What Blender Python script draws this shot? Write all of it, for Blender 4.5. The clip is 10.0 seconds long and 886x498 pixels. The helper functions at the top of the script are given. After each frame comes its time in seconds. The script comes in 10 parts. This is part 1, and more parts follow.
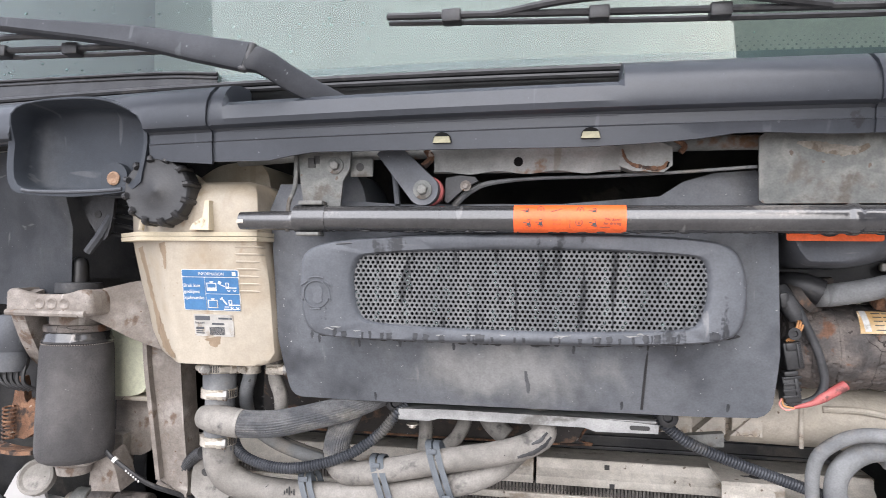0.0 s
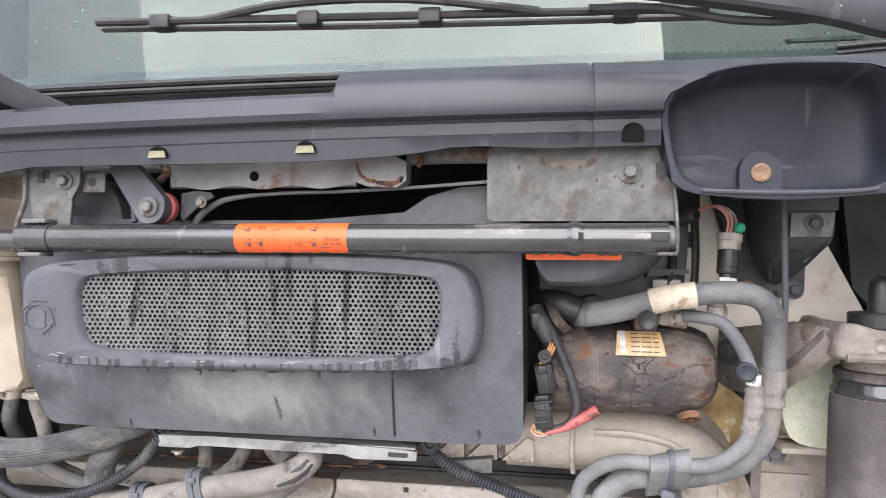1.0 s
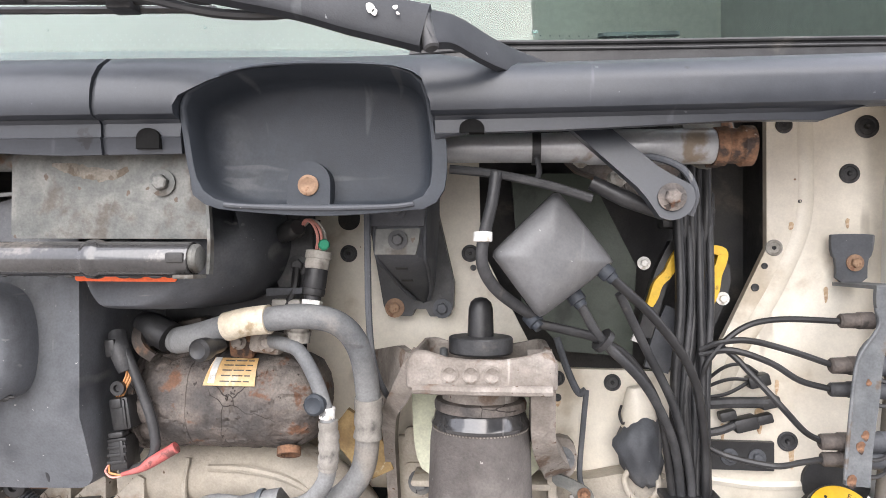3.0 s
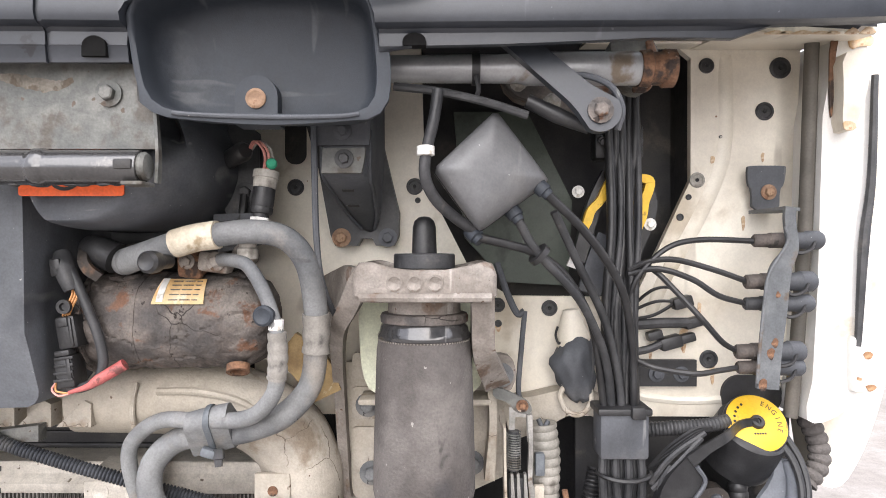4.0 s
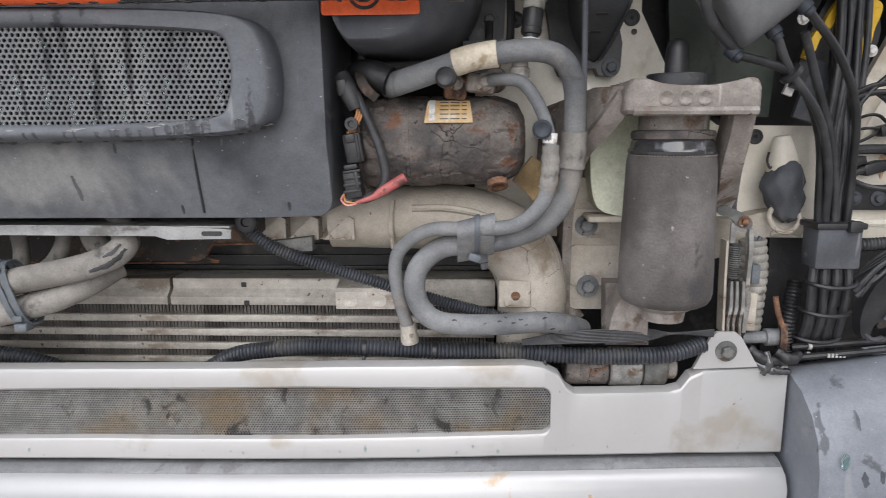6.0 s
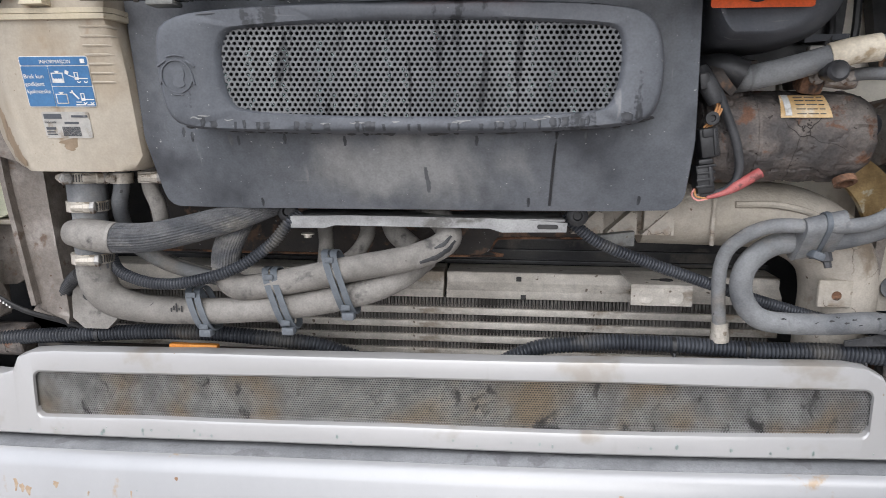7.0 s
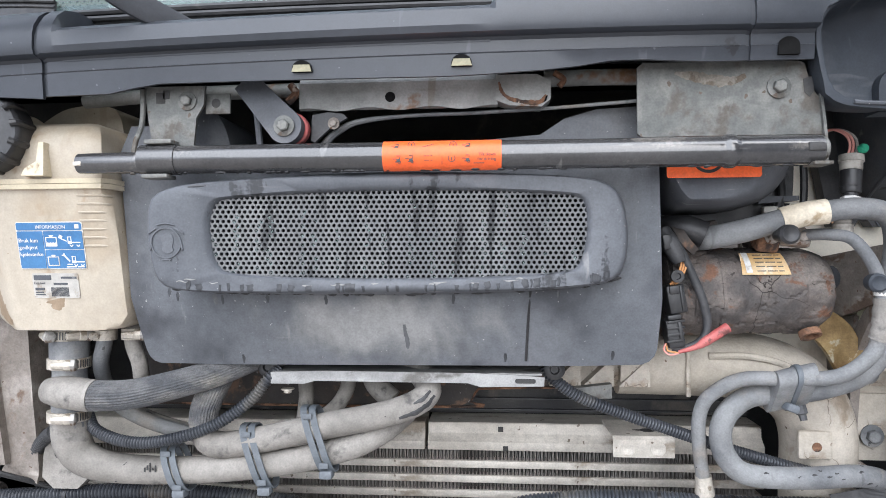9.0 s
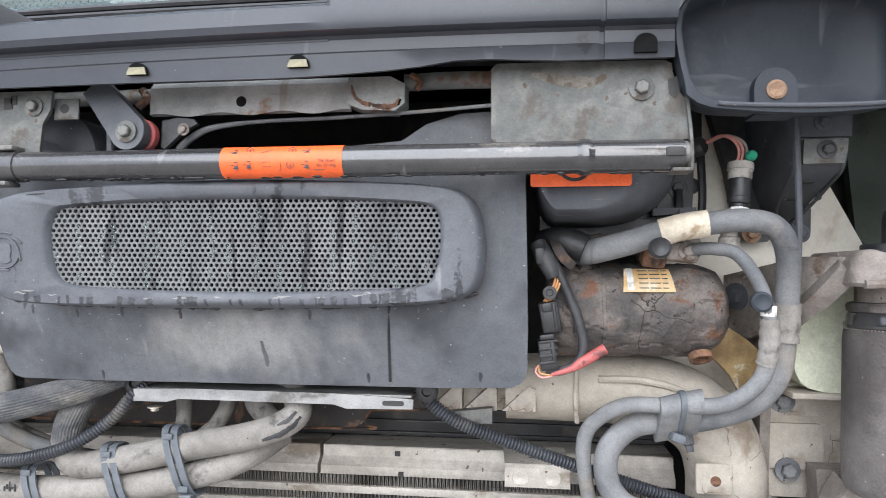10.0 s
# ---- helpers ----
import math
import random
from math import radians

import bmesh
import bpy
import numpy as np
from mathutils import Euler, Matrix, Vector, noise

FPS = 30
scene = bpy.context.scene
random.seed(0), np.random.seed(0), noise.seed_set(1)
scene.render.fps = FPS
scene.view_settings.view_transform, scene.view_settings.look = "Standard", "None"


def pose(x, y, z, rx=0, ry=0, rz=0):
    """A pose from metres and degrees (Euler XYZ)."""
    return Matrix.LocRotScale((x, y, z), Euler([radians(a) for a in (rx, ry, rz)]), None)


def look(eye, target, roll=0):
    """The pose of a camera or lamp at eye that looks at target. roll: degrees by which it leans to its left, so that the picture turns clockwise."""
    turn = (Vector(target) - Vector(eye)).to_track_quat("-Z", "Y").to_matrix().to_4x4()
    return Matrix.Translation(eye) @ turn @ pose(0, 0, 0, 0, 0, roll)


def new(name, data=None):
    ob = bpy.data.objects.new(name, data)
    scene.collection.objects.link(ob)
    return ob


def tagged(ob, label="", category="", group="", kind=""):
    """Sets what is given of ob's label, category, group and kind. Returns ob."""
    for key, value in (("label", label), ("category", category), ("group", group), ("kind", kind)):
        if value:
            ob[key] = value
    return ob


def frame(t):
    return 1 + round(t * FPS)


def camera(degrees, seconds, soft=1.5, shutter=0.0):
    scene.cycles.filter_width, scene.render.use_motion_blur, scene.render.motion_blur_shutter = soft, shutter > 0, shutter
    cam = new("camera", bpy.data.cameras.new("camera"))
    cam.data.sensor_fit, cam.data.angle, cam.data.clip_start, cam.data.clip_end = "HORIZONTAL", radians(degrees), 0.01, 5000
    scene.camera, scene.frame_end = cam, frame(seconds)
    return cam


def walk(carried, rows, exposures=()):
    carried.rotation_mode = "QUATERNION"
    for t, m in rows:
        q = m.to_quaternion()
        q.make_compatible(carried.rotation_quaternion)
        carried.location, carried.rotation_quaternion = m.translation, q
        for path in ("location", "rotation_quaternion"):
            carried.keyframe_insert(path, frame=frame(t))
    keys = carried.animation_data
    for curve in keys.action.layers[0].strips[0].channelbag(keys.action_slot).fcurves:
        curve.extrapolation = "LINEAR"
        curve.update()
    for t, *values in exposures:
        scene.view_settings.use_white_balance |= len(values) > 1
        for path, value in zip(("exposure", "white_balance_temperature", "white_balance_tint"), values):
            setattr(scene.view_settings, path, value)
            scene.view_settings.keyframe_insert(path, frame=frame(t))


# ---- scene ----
cam = camera(68.3, 10.0, soft=0.6, shutter=0.12)
PATH = [
    (0, (0.026, 0.015, 1.533), (-0.335, 1.981, 1.581), 0.8),
    (0.5, (0.175, 0.039, 1.546), (-0.179, 2.007, 1.584), 0.6),
    (1, (0.306, 0.108, 1.566), (-0.019, 2.081, 1.597), 0.4),
    (1.5, (0.454, 0.175, 1.584), (0.157, 2.153, 1.6), 0.4),
    (2, (0.564, 0.205, 1.588), (0.295, 2.186, 1.617), 0.4),
    (2.5, (0.643, 0.232, 1.595), (0.407, 2.218, 1.625), 0.4),
    (2.7, (0.676, 0.24, 1.599), (0.458, 2.227, 1.628), 0.3),
    (3.8, (0.695, 0.184, 1.528), (0.656, 2.183, 1.55), 0.2),
    (4, (0.693, 0.2, 1.516), (0.676, 2.2, 1.513), -0.0),
    (4.5, (0.686, 0.221, 1.471), (0.675, 2.214, 1.299), -0.2),
    (5, (0.661, 0.206, 1.438), (0.654, 2.181, 1.123), -0.4),
    (5.2, (0.633, 0.191, 1.429), (0.62, 2.164, 1.101), -0.4),
    (6.3, (0.324, 0.097, 1.452), (0.204, 2.06, 1.093), -0.2),
    (6.5, (0.244, 0.085, 1.443), (0.096, 2.05, 1.103), -0.1),
    (7, (0.073, 0.1, 1.44), (-0.113, 2.06, 1.087), 0.2),
    (7.5, (0.007, 0.119, 1.441), (-0.17, 2.08, 1.09), 0.1),
    (8, (0.005, 0.102, 1.445), (-0.168, 2.076, 1.18), 0.1),
    (8.5, (0.026, 0.086, 1.461), (-0.134, 2.078, 1.378), -0.1),
    (9, (0.087, 0.084, 1.478), (-0.068, 2.078, 1.506), -0.2),
    (9.5, (0.141, 0.1, 1.484), (-0.047, 2.09, 1.56), 0.0),
    (10, (0.273, 0.147, 1.474), (0.025, 2.13, 1.555), 0.3),
]
walk(cam, [(t, look(eye, target, roll)) for t, eye, target, roll in PATH],
     exposures=[(0, 1.66, 6270, 11), (1.0, 1.78, 6390, 13), (1.5, 1.92, 6440, 12), (2.7, 2.0, 6520, 11), (4.0, 1.85, 6540, 11), (4.5, 1.86, 6510, 11), (5.0, 1.38, 6470, 10), (5.2, 1.15, 6450, 10), (6.3, 1.05, 6250, 9), (7.5, 1.0, 6150, 9), (8.0, 1.07, 6100, 8), (8.5, 1.33, 6050, 8), (9.0, 1.66, 6000, 8), (10.0, 1.70, 6100, 8)])
from mathutils import Quaternion
from mathutils.bvhtree import BVHTree

# ---- world, sun, exposure ----
world = bpy.data.worlds.new("overcast_sky")
scene.world = world
world.use_nodes = True
wn = world.node_tree
sky = wn.nodes.new("ShaderNodeTexSky")
sky.sky_type = "NISHITA"
sky.sun_disc = False
sky.sun_elevation = radians(36)
sky.sun_rotation = radians(150)
sky.air_density, sky.dust_density, sky.ozone_density = 1.0, 6.0, 0.6
soft = wn.nodes.new("ShaderNodeMix")
soft.data_type = "RGBA"
soft.inputs["Factor"].default_value = 0.75
soft.inputs["B"].default_value = (9.2, 9.3, 10.3, 1)
wn.links.new(sky.outputs[0], soft.inputs["A"])
wn.links.new(soft.outputs["Result"], wn.nodes["Background"].inputs["Color"])
wn.nodes["Background"].inputs["Strength"].default_value = 0.1
sun = new("sun", bpy.data.lights.new("sun", "SUN"))
sun.data.energy, sun.data.angle, sun.data.color = 1.45, radians(80), (1, 0.97, 0.94)
sun.matrix_world = look((0.9, -7.0, 7.2), (0.1, 0.9, 1.4))

# ---- materials ----


def surf(name, c1, c2, scale=40.0, rough=0.5, rough2=None, metal=0.0, bump=0.15, bscale=260.0,
         stain=None, sscale=9.0, slow=0.56, shigh=0.68, spec=0.5, stretch=(1, 1, 1), patchy=None, specks=None,
         grain=0.16, gscale=420.0, scratch=None, cracks=None, bump2=0.0, b2scale=45.0, smear=None):
    """A weathered surface: colour variation and grain at several scales, stains, scratches, cracks and relief."""
    m = bpy.data.materials.new(name)
    m.use_nodes = True
    t = m.node_tree
    b = t.nodes["Principled BSDF"]
    co = t.nodes.new("ShaderNodeTexCoord")

    def mapped(scale_):
        mp_ = t.nodes.new("ShaderNodeMapping")
        mp_.inputs["Scale"].default_value = scale_
        t.links.new(co.outputs["Object"], mp_.inputs["Vector"])
        return mp_.outputs[0]

    even, along = mapped((1, 1, 1)), mapped(stretch)

    def noise_node(s, detail=5.0, distort=0.0, vec=None):
        n = t.nodes.new("ShaderNodeTexNoise")
        n.inputs["Scale"].default_value, n.inputs["Detail"].default_value = s, detail
        n.inputs["Distortion"].default_value = distort
        t.links.new(vec or even, n.inputs["Vector"])
        return n

    def ramp(src, lo, hi):
        r = t.nodes.new("ShaderNodeMapRange")
        r.interpolation_type = "SMOOTHSTEP"
        r.inputs["From Min"].default_value, r.inputs["From Max"].default_value = lo, hi
        t.links.new(src, r.inputs["Value"])
        return r.outputs["Result"]

    def math_node(op, a, bb):
        n = t.nodes.new("ShaderNodeMath")
        n.operation = op
        for i, v in enumerate((a, bb)):
            if isinstance(v, (int, float)):
                n.inputs[i].default_value = v
            else:
                t.links.new(v, n.inputs[i])
        return n.outputs[0]

    def mix(fac, a, bb, how="MIX"):
        x = t.nodes.new("ShaderNodeMix")
        x.data_type = "RGBA"
        x.blend_type = how
        t.links.new(fac, x.inputs["Factor"])
        for sock, v in (("A", a), ("B", bb)):
            if isinstance(v, tuple):
                x.inputs[sock].default_value = (*v, 1)
            else:
                t.links.new(v, x.inputs[sock])
        return x.outputs["Result"]

    n1 = noise_node(scale, vec=along)
    col = mix(ramp(n1.outputs["Fac"], 0.34, 0.66), c1, c2)
    if patchy:
        col = mix(ramp(noise_node(patchy[1], 3.0).outputs["Fac"], 0.45, 0.7), col, patchy[0])
    if stain:
        edge_ = math_node("ADD", noise_node(sscale, 7.0, 0.6, along).outputs["Fac"], math_node("MULTIPLY", math_node("SUBTRACT", noise_node(sscale * 9, 4.0).outputs["Fac"], 0.5), 0.16))
        col = mix(ramp(edge_, slow, shigh), col, stain)
    if smear:
        # a worn or dusty patch with a ragged outline: centre, half sizes, colour
        mp_ = t.nodes.new("ShaderNodeMapping")
        mp_.vector_type = "TEXTURE"
        mp_.inputs["Location"].default_value, mp_.inputs["Scale"].default_value = smear[0], smear[1]
        t.links.new(co.outputs["Object"], mp_.inputs["Vector"])
        ln = t.nodes.new("ShaderNodeVectorMath")
        ln.operation = "LENGTH"
        t.links.new(mp_.outputs[0], ln.inputs[0])
        rag = math_node("MULTIPLY", math_node("SUBTRACT", noise_node(22.0, 8.0, 0.5, along).outputs["Fac"], 0.5), 1.7)
        d = math_node("ADD", ln.outputs["Value"], rag)
        col = mix(math_node("MULTIPLY", math_node("SUBTRACT", 1.0, ramp(d, 0.15, 1.1)), 0.8), col, smear[2])
    if cracks:
        v = t.nodes.new("ShaderNodeTexVoronoi")
        v.feature = "DISTANCE_TO_EDGE"
        v.inputs["Scale"].default_value = cracks[1]
        wob = t.nodes.new("ShaderNodeVectorMath")
        wob.operation = "MULTIPLY_ADD"
        t.links.new(noise_node(cracks[1] * 1.6, 4.0).outputs["Color"], wob.inputs[0])
        wob.inputs[1].default_value = (0.05, 0.05, 0.05)
        t.links.new(even, wob.inputs[2])
        t.links.new(wob.outputs[0], v.inputs["Vector"])
        some = ramp(noise_node(cracks[1] * 0.7, 3.0).outputs["Fac"], 0.555, 0.60)
        line = math_node("MULTIPLY", math_node("SUBTRACT", 1.0, ramp(v.outputs["Distance"], cracks[2] * 0.4, cracks[2])), some)
        col = mix(line, col, cracks[0])
    if specks:
        col = mix(ramp(noise_node(specks[1], 2.0).outputs["Fac"], specks[2], specks[2] + 0.03), col, specks[0])
    if scratch:
        for sc_ in ((scratch[1], scratch[1] * 0.10, scratch[1] * 0.2), (scratch[1] * 0.16, scratch[1] * 0.6, scratch[1])):
            v = mapped(sc_)
            n = noise_node(1.0, 2.0, 0.3, v)
            col = mix(math_node("MULTIPLY", ramp(n.outputs["Fac"], scratch[2], scratch[2] + 0.06), 0.5), col, scratch[0])
    # fine grain
    g1 = noise_node(gscale, 4.0).outputs["Fac"]
    g2 = noise_node(gscale * 0.22, 5.0).outputs["Fac"]
    gsum = math_node("ADD", math_node("MULTIPLY", math_node("SUBTRACT", g1, 0.5), 3.0 * grain), math_node("MULTIPLY", math_node("SUBTRACT", g2, 0.5), 3.0 * grain))
    gm = t.nodes.new("ShaderNodeVectorMath")
    gm.operation = "SCALE"
    t.links.new(col, gm.inputs[0])
    t.links.new(math_node("MAXIMUM", math_node("ADD", gsum, 1.0), 0.2), gm.inputs["Scale"])
    t.links.new(gm.outputs[0], b.inputs["Base Color"])
    r2 = rough2 if rough2 is not None else min(1.0, rough + 0.18)
    rr = t.nodes.new("ShaderNodeMapRange")
    rr.inputs["From Min"].default_value, rr.inputs["From Max"].default_value = 0.3, 0.7
    rr.inputs["To Min"].default_value, rr.inputs["To Max"].default_value = rough, r2
    t.links.new(math_node("ADD", math_node("MULTIPLY", noise_node(scale * 0.6).outputs["Fac"], 0.6), math_node("MULTIPLY", g2, 0.4)), rr.inputs["Value"])
    t.links.new(rr.outputs["Result"], b.inputs["Roughness"])
    b.inputs["Metallic"].default_value = metal
    b.inputs["Specular IOR Level"].default_value = spec
    if bump:
        bp = t.nodes.new("ShaderNodeBump")
        bp.inputs["Strength"].default_value, bp.inputs["Distance"].default_value = bump, 0.002
        t.links.new(noise_node(bscale, 6.0).outputs["Fac"], bp.inputs["Height"])
        last = bp
        if bump2:
            last = t.nodes.new("ShaderNodeBump")
            last.inputs["Strength"].default_value, last.inputs["Distance"].default_value = bump2, 0.008
            t.links.new(noise_node(b2scale, 4.0, 0.4).outputs["Fac"], last.inputs["Height"])
            t.links.new(bp.outputs["Normal"], last.inputs["Normal"])
        t.links.new(last.outputs["Normal"], b.inputs["Normal"])
    return m


M_COWL = surf("satin black plastic", (0.027, 0.031, 0.038), (0.036, 0.040, 0.048), 6, 0.30, 0.46, spec=0.5, bump=0.05, bscale=900, stain=(0.014, 0.015, 0.018), sscale=15, slow=0.72, shigh=0.74, specks=((0.10, 0.105, 0.115), 120.0, 0.74), grain=0.12, scratch=((0.09, 0.095, 0.105), 60.0, 0.72))
M_WIPER = surf("weathered black wiper paint", (0.020, 0.022, 0.026), (0.032, 0.034, 0.039), 14, 0.46, 0.62, spec=0.35, bump=0.08, bscale=700, specks=((0.16, 0.165, 0.17), 130.0, 0.735), grain=0.15, scratch=((0.08, 0.085, 0.09), 60.0, 0.69))
M_CUP = surf("grained black plastic", (0.023, 0.028, 0.036), (0.036, 0.042, 0.051), 9, 0.5, 0.66, spec=0.4, bump=0.12, bscale=900, stain=(0.06, 0.065, 0.073), sscale=9, slow=0.58, shigh=0.75, scratch=((0.10, 0.105, 0.11), 45.0, 0.68), grain=0.15)
M_COVER = surf("dusty dark grey plastic", (0.062, 0.067, 0.077), (0.088, 0.093, 0.103), 7, 0.55, 0.75, bump=0.1, bscale=800, stain=(0.15, 0.15, 0.15), sscale=6, slow=0.52, shigh=0.85, patchy=((0.048, 0.051, 0.058), 12.0), specks=((0.32, 0.32, 0.31), 260.0, 0.745), scratch=((0.24, 0.24, 0.235), 70.0, 0.70), grain=0.18)
M_COVERF = surf("dusty scuffed cover plastic", (0.090, 0.097, 0.108), (0.126, 0.132, 0.143), 7, 0.55, 0.75, bump=0.1, bscale=800, stain=(0.13, 0.13, 0.13), sscale=6, slow=0.52, shigh=0.85, patchy=((0.048, 0.051, 0.058), 12.0), specks=((0.32, 0.32, 0.31), 260.0, 0.735), scratch=((0.20, 0.20, 0.197), 75.0, 0.715), grain=0.18, stretch=(1, 1, 0.5), smear=((0.0, -0.083, -0.10), (0.17, 0.3, 0.05), (0.26, 0.258, 0.25)))
M_RAISED = surf("grey moulded plastic", (0.078, 0.084, 0.095), (0.108, 0.114, 0.125), 8, 0.5, 0.7, bump=0.1, bscale=800, stain=(0.032, 0.034, 0.038), sscale=30, slow=0.62, shigh=0.68, stretch=(1, 1, 0.18), specks=((0.30, 0.30, 0.29), 260.0, 0.74), scratch=((0.24, 0.24, 0.235), 75.0, 0.69), grain=0.18)
M_MESH = surf("grey perforated plastic", (0.100, 0.104, 0.108), (0.165, 0.168, 0.168), 16, 0.38, 0.62, bump=0.05, stain=(0.040, 0.042, 0.045), sscale=80, slow=0.575, shigh=0.64, stretch=(1, 1, 0.09), grain=0.25)
M_BLACK = surf("black rubber", (0.013, 0.013, 0.014), (0.025, 0.025, 0.026), 30, 0.33, 0.55, bump=0.15, stain=(0.05, 0.047, 0.043), sscale=20, slow=0.60, shigh=0.75, grain=0.25)
M_BLACKDUST = surf("dusty black rubber", (0.023, 0.024, 0.026), (0.052, 0.052, 0.054), 25, 0.4, 0.65, bump=0.2, stain=(0.10, 0.093, 0.085), sscale=24, slow=0.60, shigh=0.78, grain=0.25)
# near black: puts shade into holes, gaps and depths; also grimy panels
M_VOID = surf("near black for depth shade and grime", (0.022, 0.022, 0.024), (0.048, 0.046, 0.043), 12, 0.5, 0.9, bump=0.5, bscale=90, stain=(0.09, 0.08, 0.068), sscale=14, slow=0.58, shigh=0.72, grain=0.25)
# almost no albedo, so that holes look shaded whatever light reaches them
M_HOLE = surf("near black for shade in holes", (0.006, 0.006, 0.006), (0.010, 0.010, 0.010), 20, 0.9, 1.0, spec=0.1)
M_INNER = surf("dark interior plastic", (0.020, 0.022, 0.025), (0.030, 0.032, 0.036), 10, 0.6, 0.8)
M_HOSE = surf("dust coated rubber hose", (0.16, 0.150, 0.134), (0.235, 0.22, 0.198), 14, 0.75, 0.92, bump=0.25, bscale=420, stain=(0.085, 0.08, 0.076), sscale=22, slow=0.58, shigh=0.70, patchy=((0.26, 0.245, 0.222), 9.0), specks=((0.05, 0.048, 0.046), 110.0, 0.745), scratch=((0.30, 0.285, 0.26), 50.0, 0.68), grain=0.2)
M_HOSEB = surf("blue grey rubber hose", (0.105, 0.110, 0.116), (0.165, 0.168, 0.169), 18, 0.55, 0.8, bump=0.25, bscale=420, stain=(0.25, 0.23, 0.205), sscale=14, slow=0.53, shigh=0.74, patchy=((0.22, 0.225, 0.225), 10.0), specks=((0.045, 0.045, 0.045), 90.0, 0.735), scratch=((0.06, 0.06, 0.06), 50.0, 0.68), grain=0.2)
M_WOVEN = surf("woven black hose", (0.060, 0.063, 0.068), (0.115, 0.115, 0.116), 60, 0.7, 0.85, bump=0.9, bscale=650, stain=(0.20, 0.19, 0.17), sscale=14, slow=0.53, shigh=0.72, stretch=(0.3, 1, 1), grain=0.35)
M_TANK = surf("cream polyethylene", (0.356, 0.311, 0.245), (0.432, 0.383, 0.307), 8, 0.42, 0.6, bump=0.06, stain=(0.30, 0.225, 0.15), sscale=8, slow=0.63, shigh=0.70, stretch=(1, 1, 0.35), patchy=((0.36, 0.30, 0.22), 14.0), scratch=((0.30, 0.25, 0.18), 40.0, 0.66), specks=((0.24, 0.19, 0.13), 130.0, 0.72), grain=0.1, smear=((0.06, -0.09, -0.12), (0.07, 0.2, 0.03), (0.30, 0.235, 0.165)))
M_TANKTOP = surf("clean cream polyethylene", (0.48, 0.415, 0.29), (0.57, 0.50, 0.37), 10, 0.4, 0.55, bump=0.06, stain=(0.25, 0.185, 0.11), sscale=20, slow=0.60, shigh=0.68, grain=0.1)
M_CREAM = surf("cream cab paint", (0.739, 0.683, 0.582), (0.829, 0.784, 0.683), 5, 0.34, 0.55, bump=0.05, stain=(0.50, 0.43, 0.33), sscale=8, slow=0.56, shigh=0.72, specks=((0.25, 0.14, 0.08), 60.0, 0.765), scratch=((0.33, 0.29, 0.24), 26.0, 0.68), patchy=((0.60, 0.545, 0.45), 4.0), grain=0.07)
M_WHITE = surf("white cab paint", (0.70, 0.685, 0.65), (0.75, 0.74, 0.71), 5, 0.3, 0.45, bump=0.02, stain=(0.58, 0.51, 0.41), sscale=14, slow=0.63, shigh=0.75, scratch=((0.5, 0.46, 0.40), 26.0, 0.70), grain=0.06)
M_CAST = surf("weathered cast iron", (0.158, 0.137, 0.118), (0.240, 0.213, 0.188), 16, 0.65, 0.9, bump=0.55, bscale=260, stain=(0.135, 0.095, 0.070), sscale=20, slow=0.555, shigh=0.66, patchy=((0.28, 0.254, 0.228), 24.0), specks=((0.09, 0.055, 0.035), 100.0, 0.70), scratch=((0.46, 0.43, 0.39), 55.0, 0.68), grain=0.22, bump2=0.25, b2scale=60)
M_CASTW = surf("cream cast aluminium", (0.387, 0.347, 0.284), (0.495, 0.450, 0.383), 10, 0.6, 0.85, bump=0.4, bscale=260, stain=(0.27, 0.22, 0.165), sscale=13, slow=0.55, shigh=0.68, cracks=((0.16, 0.13, 0.10), 13.0, 0.008), specks=((0.14, 0.10, 0.07), 75.0, 0.73), patchy=((0.37, 0.335, 0.285), 7.0), grain=0.14, bump2=0.12, b2scale=30)
M_SPRING = surf("dusty air spring rubber", (0.066, 0.058, 0.054), (0.094, 0.085, 0.080), 16, 0.8, 0.95, bump=0.8, bscale=300, patchy=((0.145, 0.132, 0.123), 9.0), stain=(0.055, 0.050, 0.047), sscale=10, slow=0.64, shigh=0.68, stretch=(1, 1, 0.4), specks=((0.24, 0.225, 0.21), 160.0, 0.73), grain=0.2, gscale=360, smear=((0.020, -0.05, -0.062), (0.011, 0.05, 0.017), (0.045, 0.042, 0.043)))
M_SPRINGL = surf("dark air spring rubber", (0.046, 0.044, 0.044), (0.072, 0.068, 0.067), 16, 0.75, 0.95, bump=0.7, bscale=300, patchy=((0.09, 0.085, 0.083), 9.0), specks=((0.17, 0.16, 0.155), 140.0, 0.735), grain=0.2)
M_GALV = surf("galvanised steel", (0.092, 0.096, 0.090), (0.139, 0.140, 0.131), 24, 0.45, 0.72, metal=0.2, bump=0.3, stain=(0.085, 0.076, 0.064), sscale=18, slow=0.53, shigh=0.64, patchy=((0.165, 0.163, 0.15), 40.0), specks=((0.085, 0.065, 0.05), 90.0, 0.70), grain=0.22)
M_OLIVE = surf("olive cream paint", (0.20, 0.185, 0.115), (0.28, 0.26, 0.17), 30, 0.5, 0.7, bump=0.1, stain=(0.12, 0.10, 0.06), sscale=40, slow=0.55, shigh=0.7, grain=0.2)
M_BEAM = surf("cream grey beam paint", (0.17, 0.172, 0.162), (0.26, 0.262, 0.25), 18, 0.42, 0.65, bump=0.25, stain=(0.15, 0.08, 0.04), sscale=10, slow=0.60, shigh=0.67, scratch=((0.12, 0.09, 0.06), 40.0, 0.66), grain=0.18)
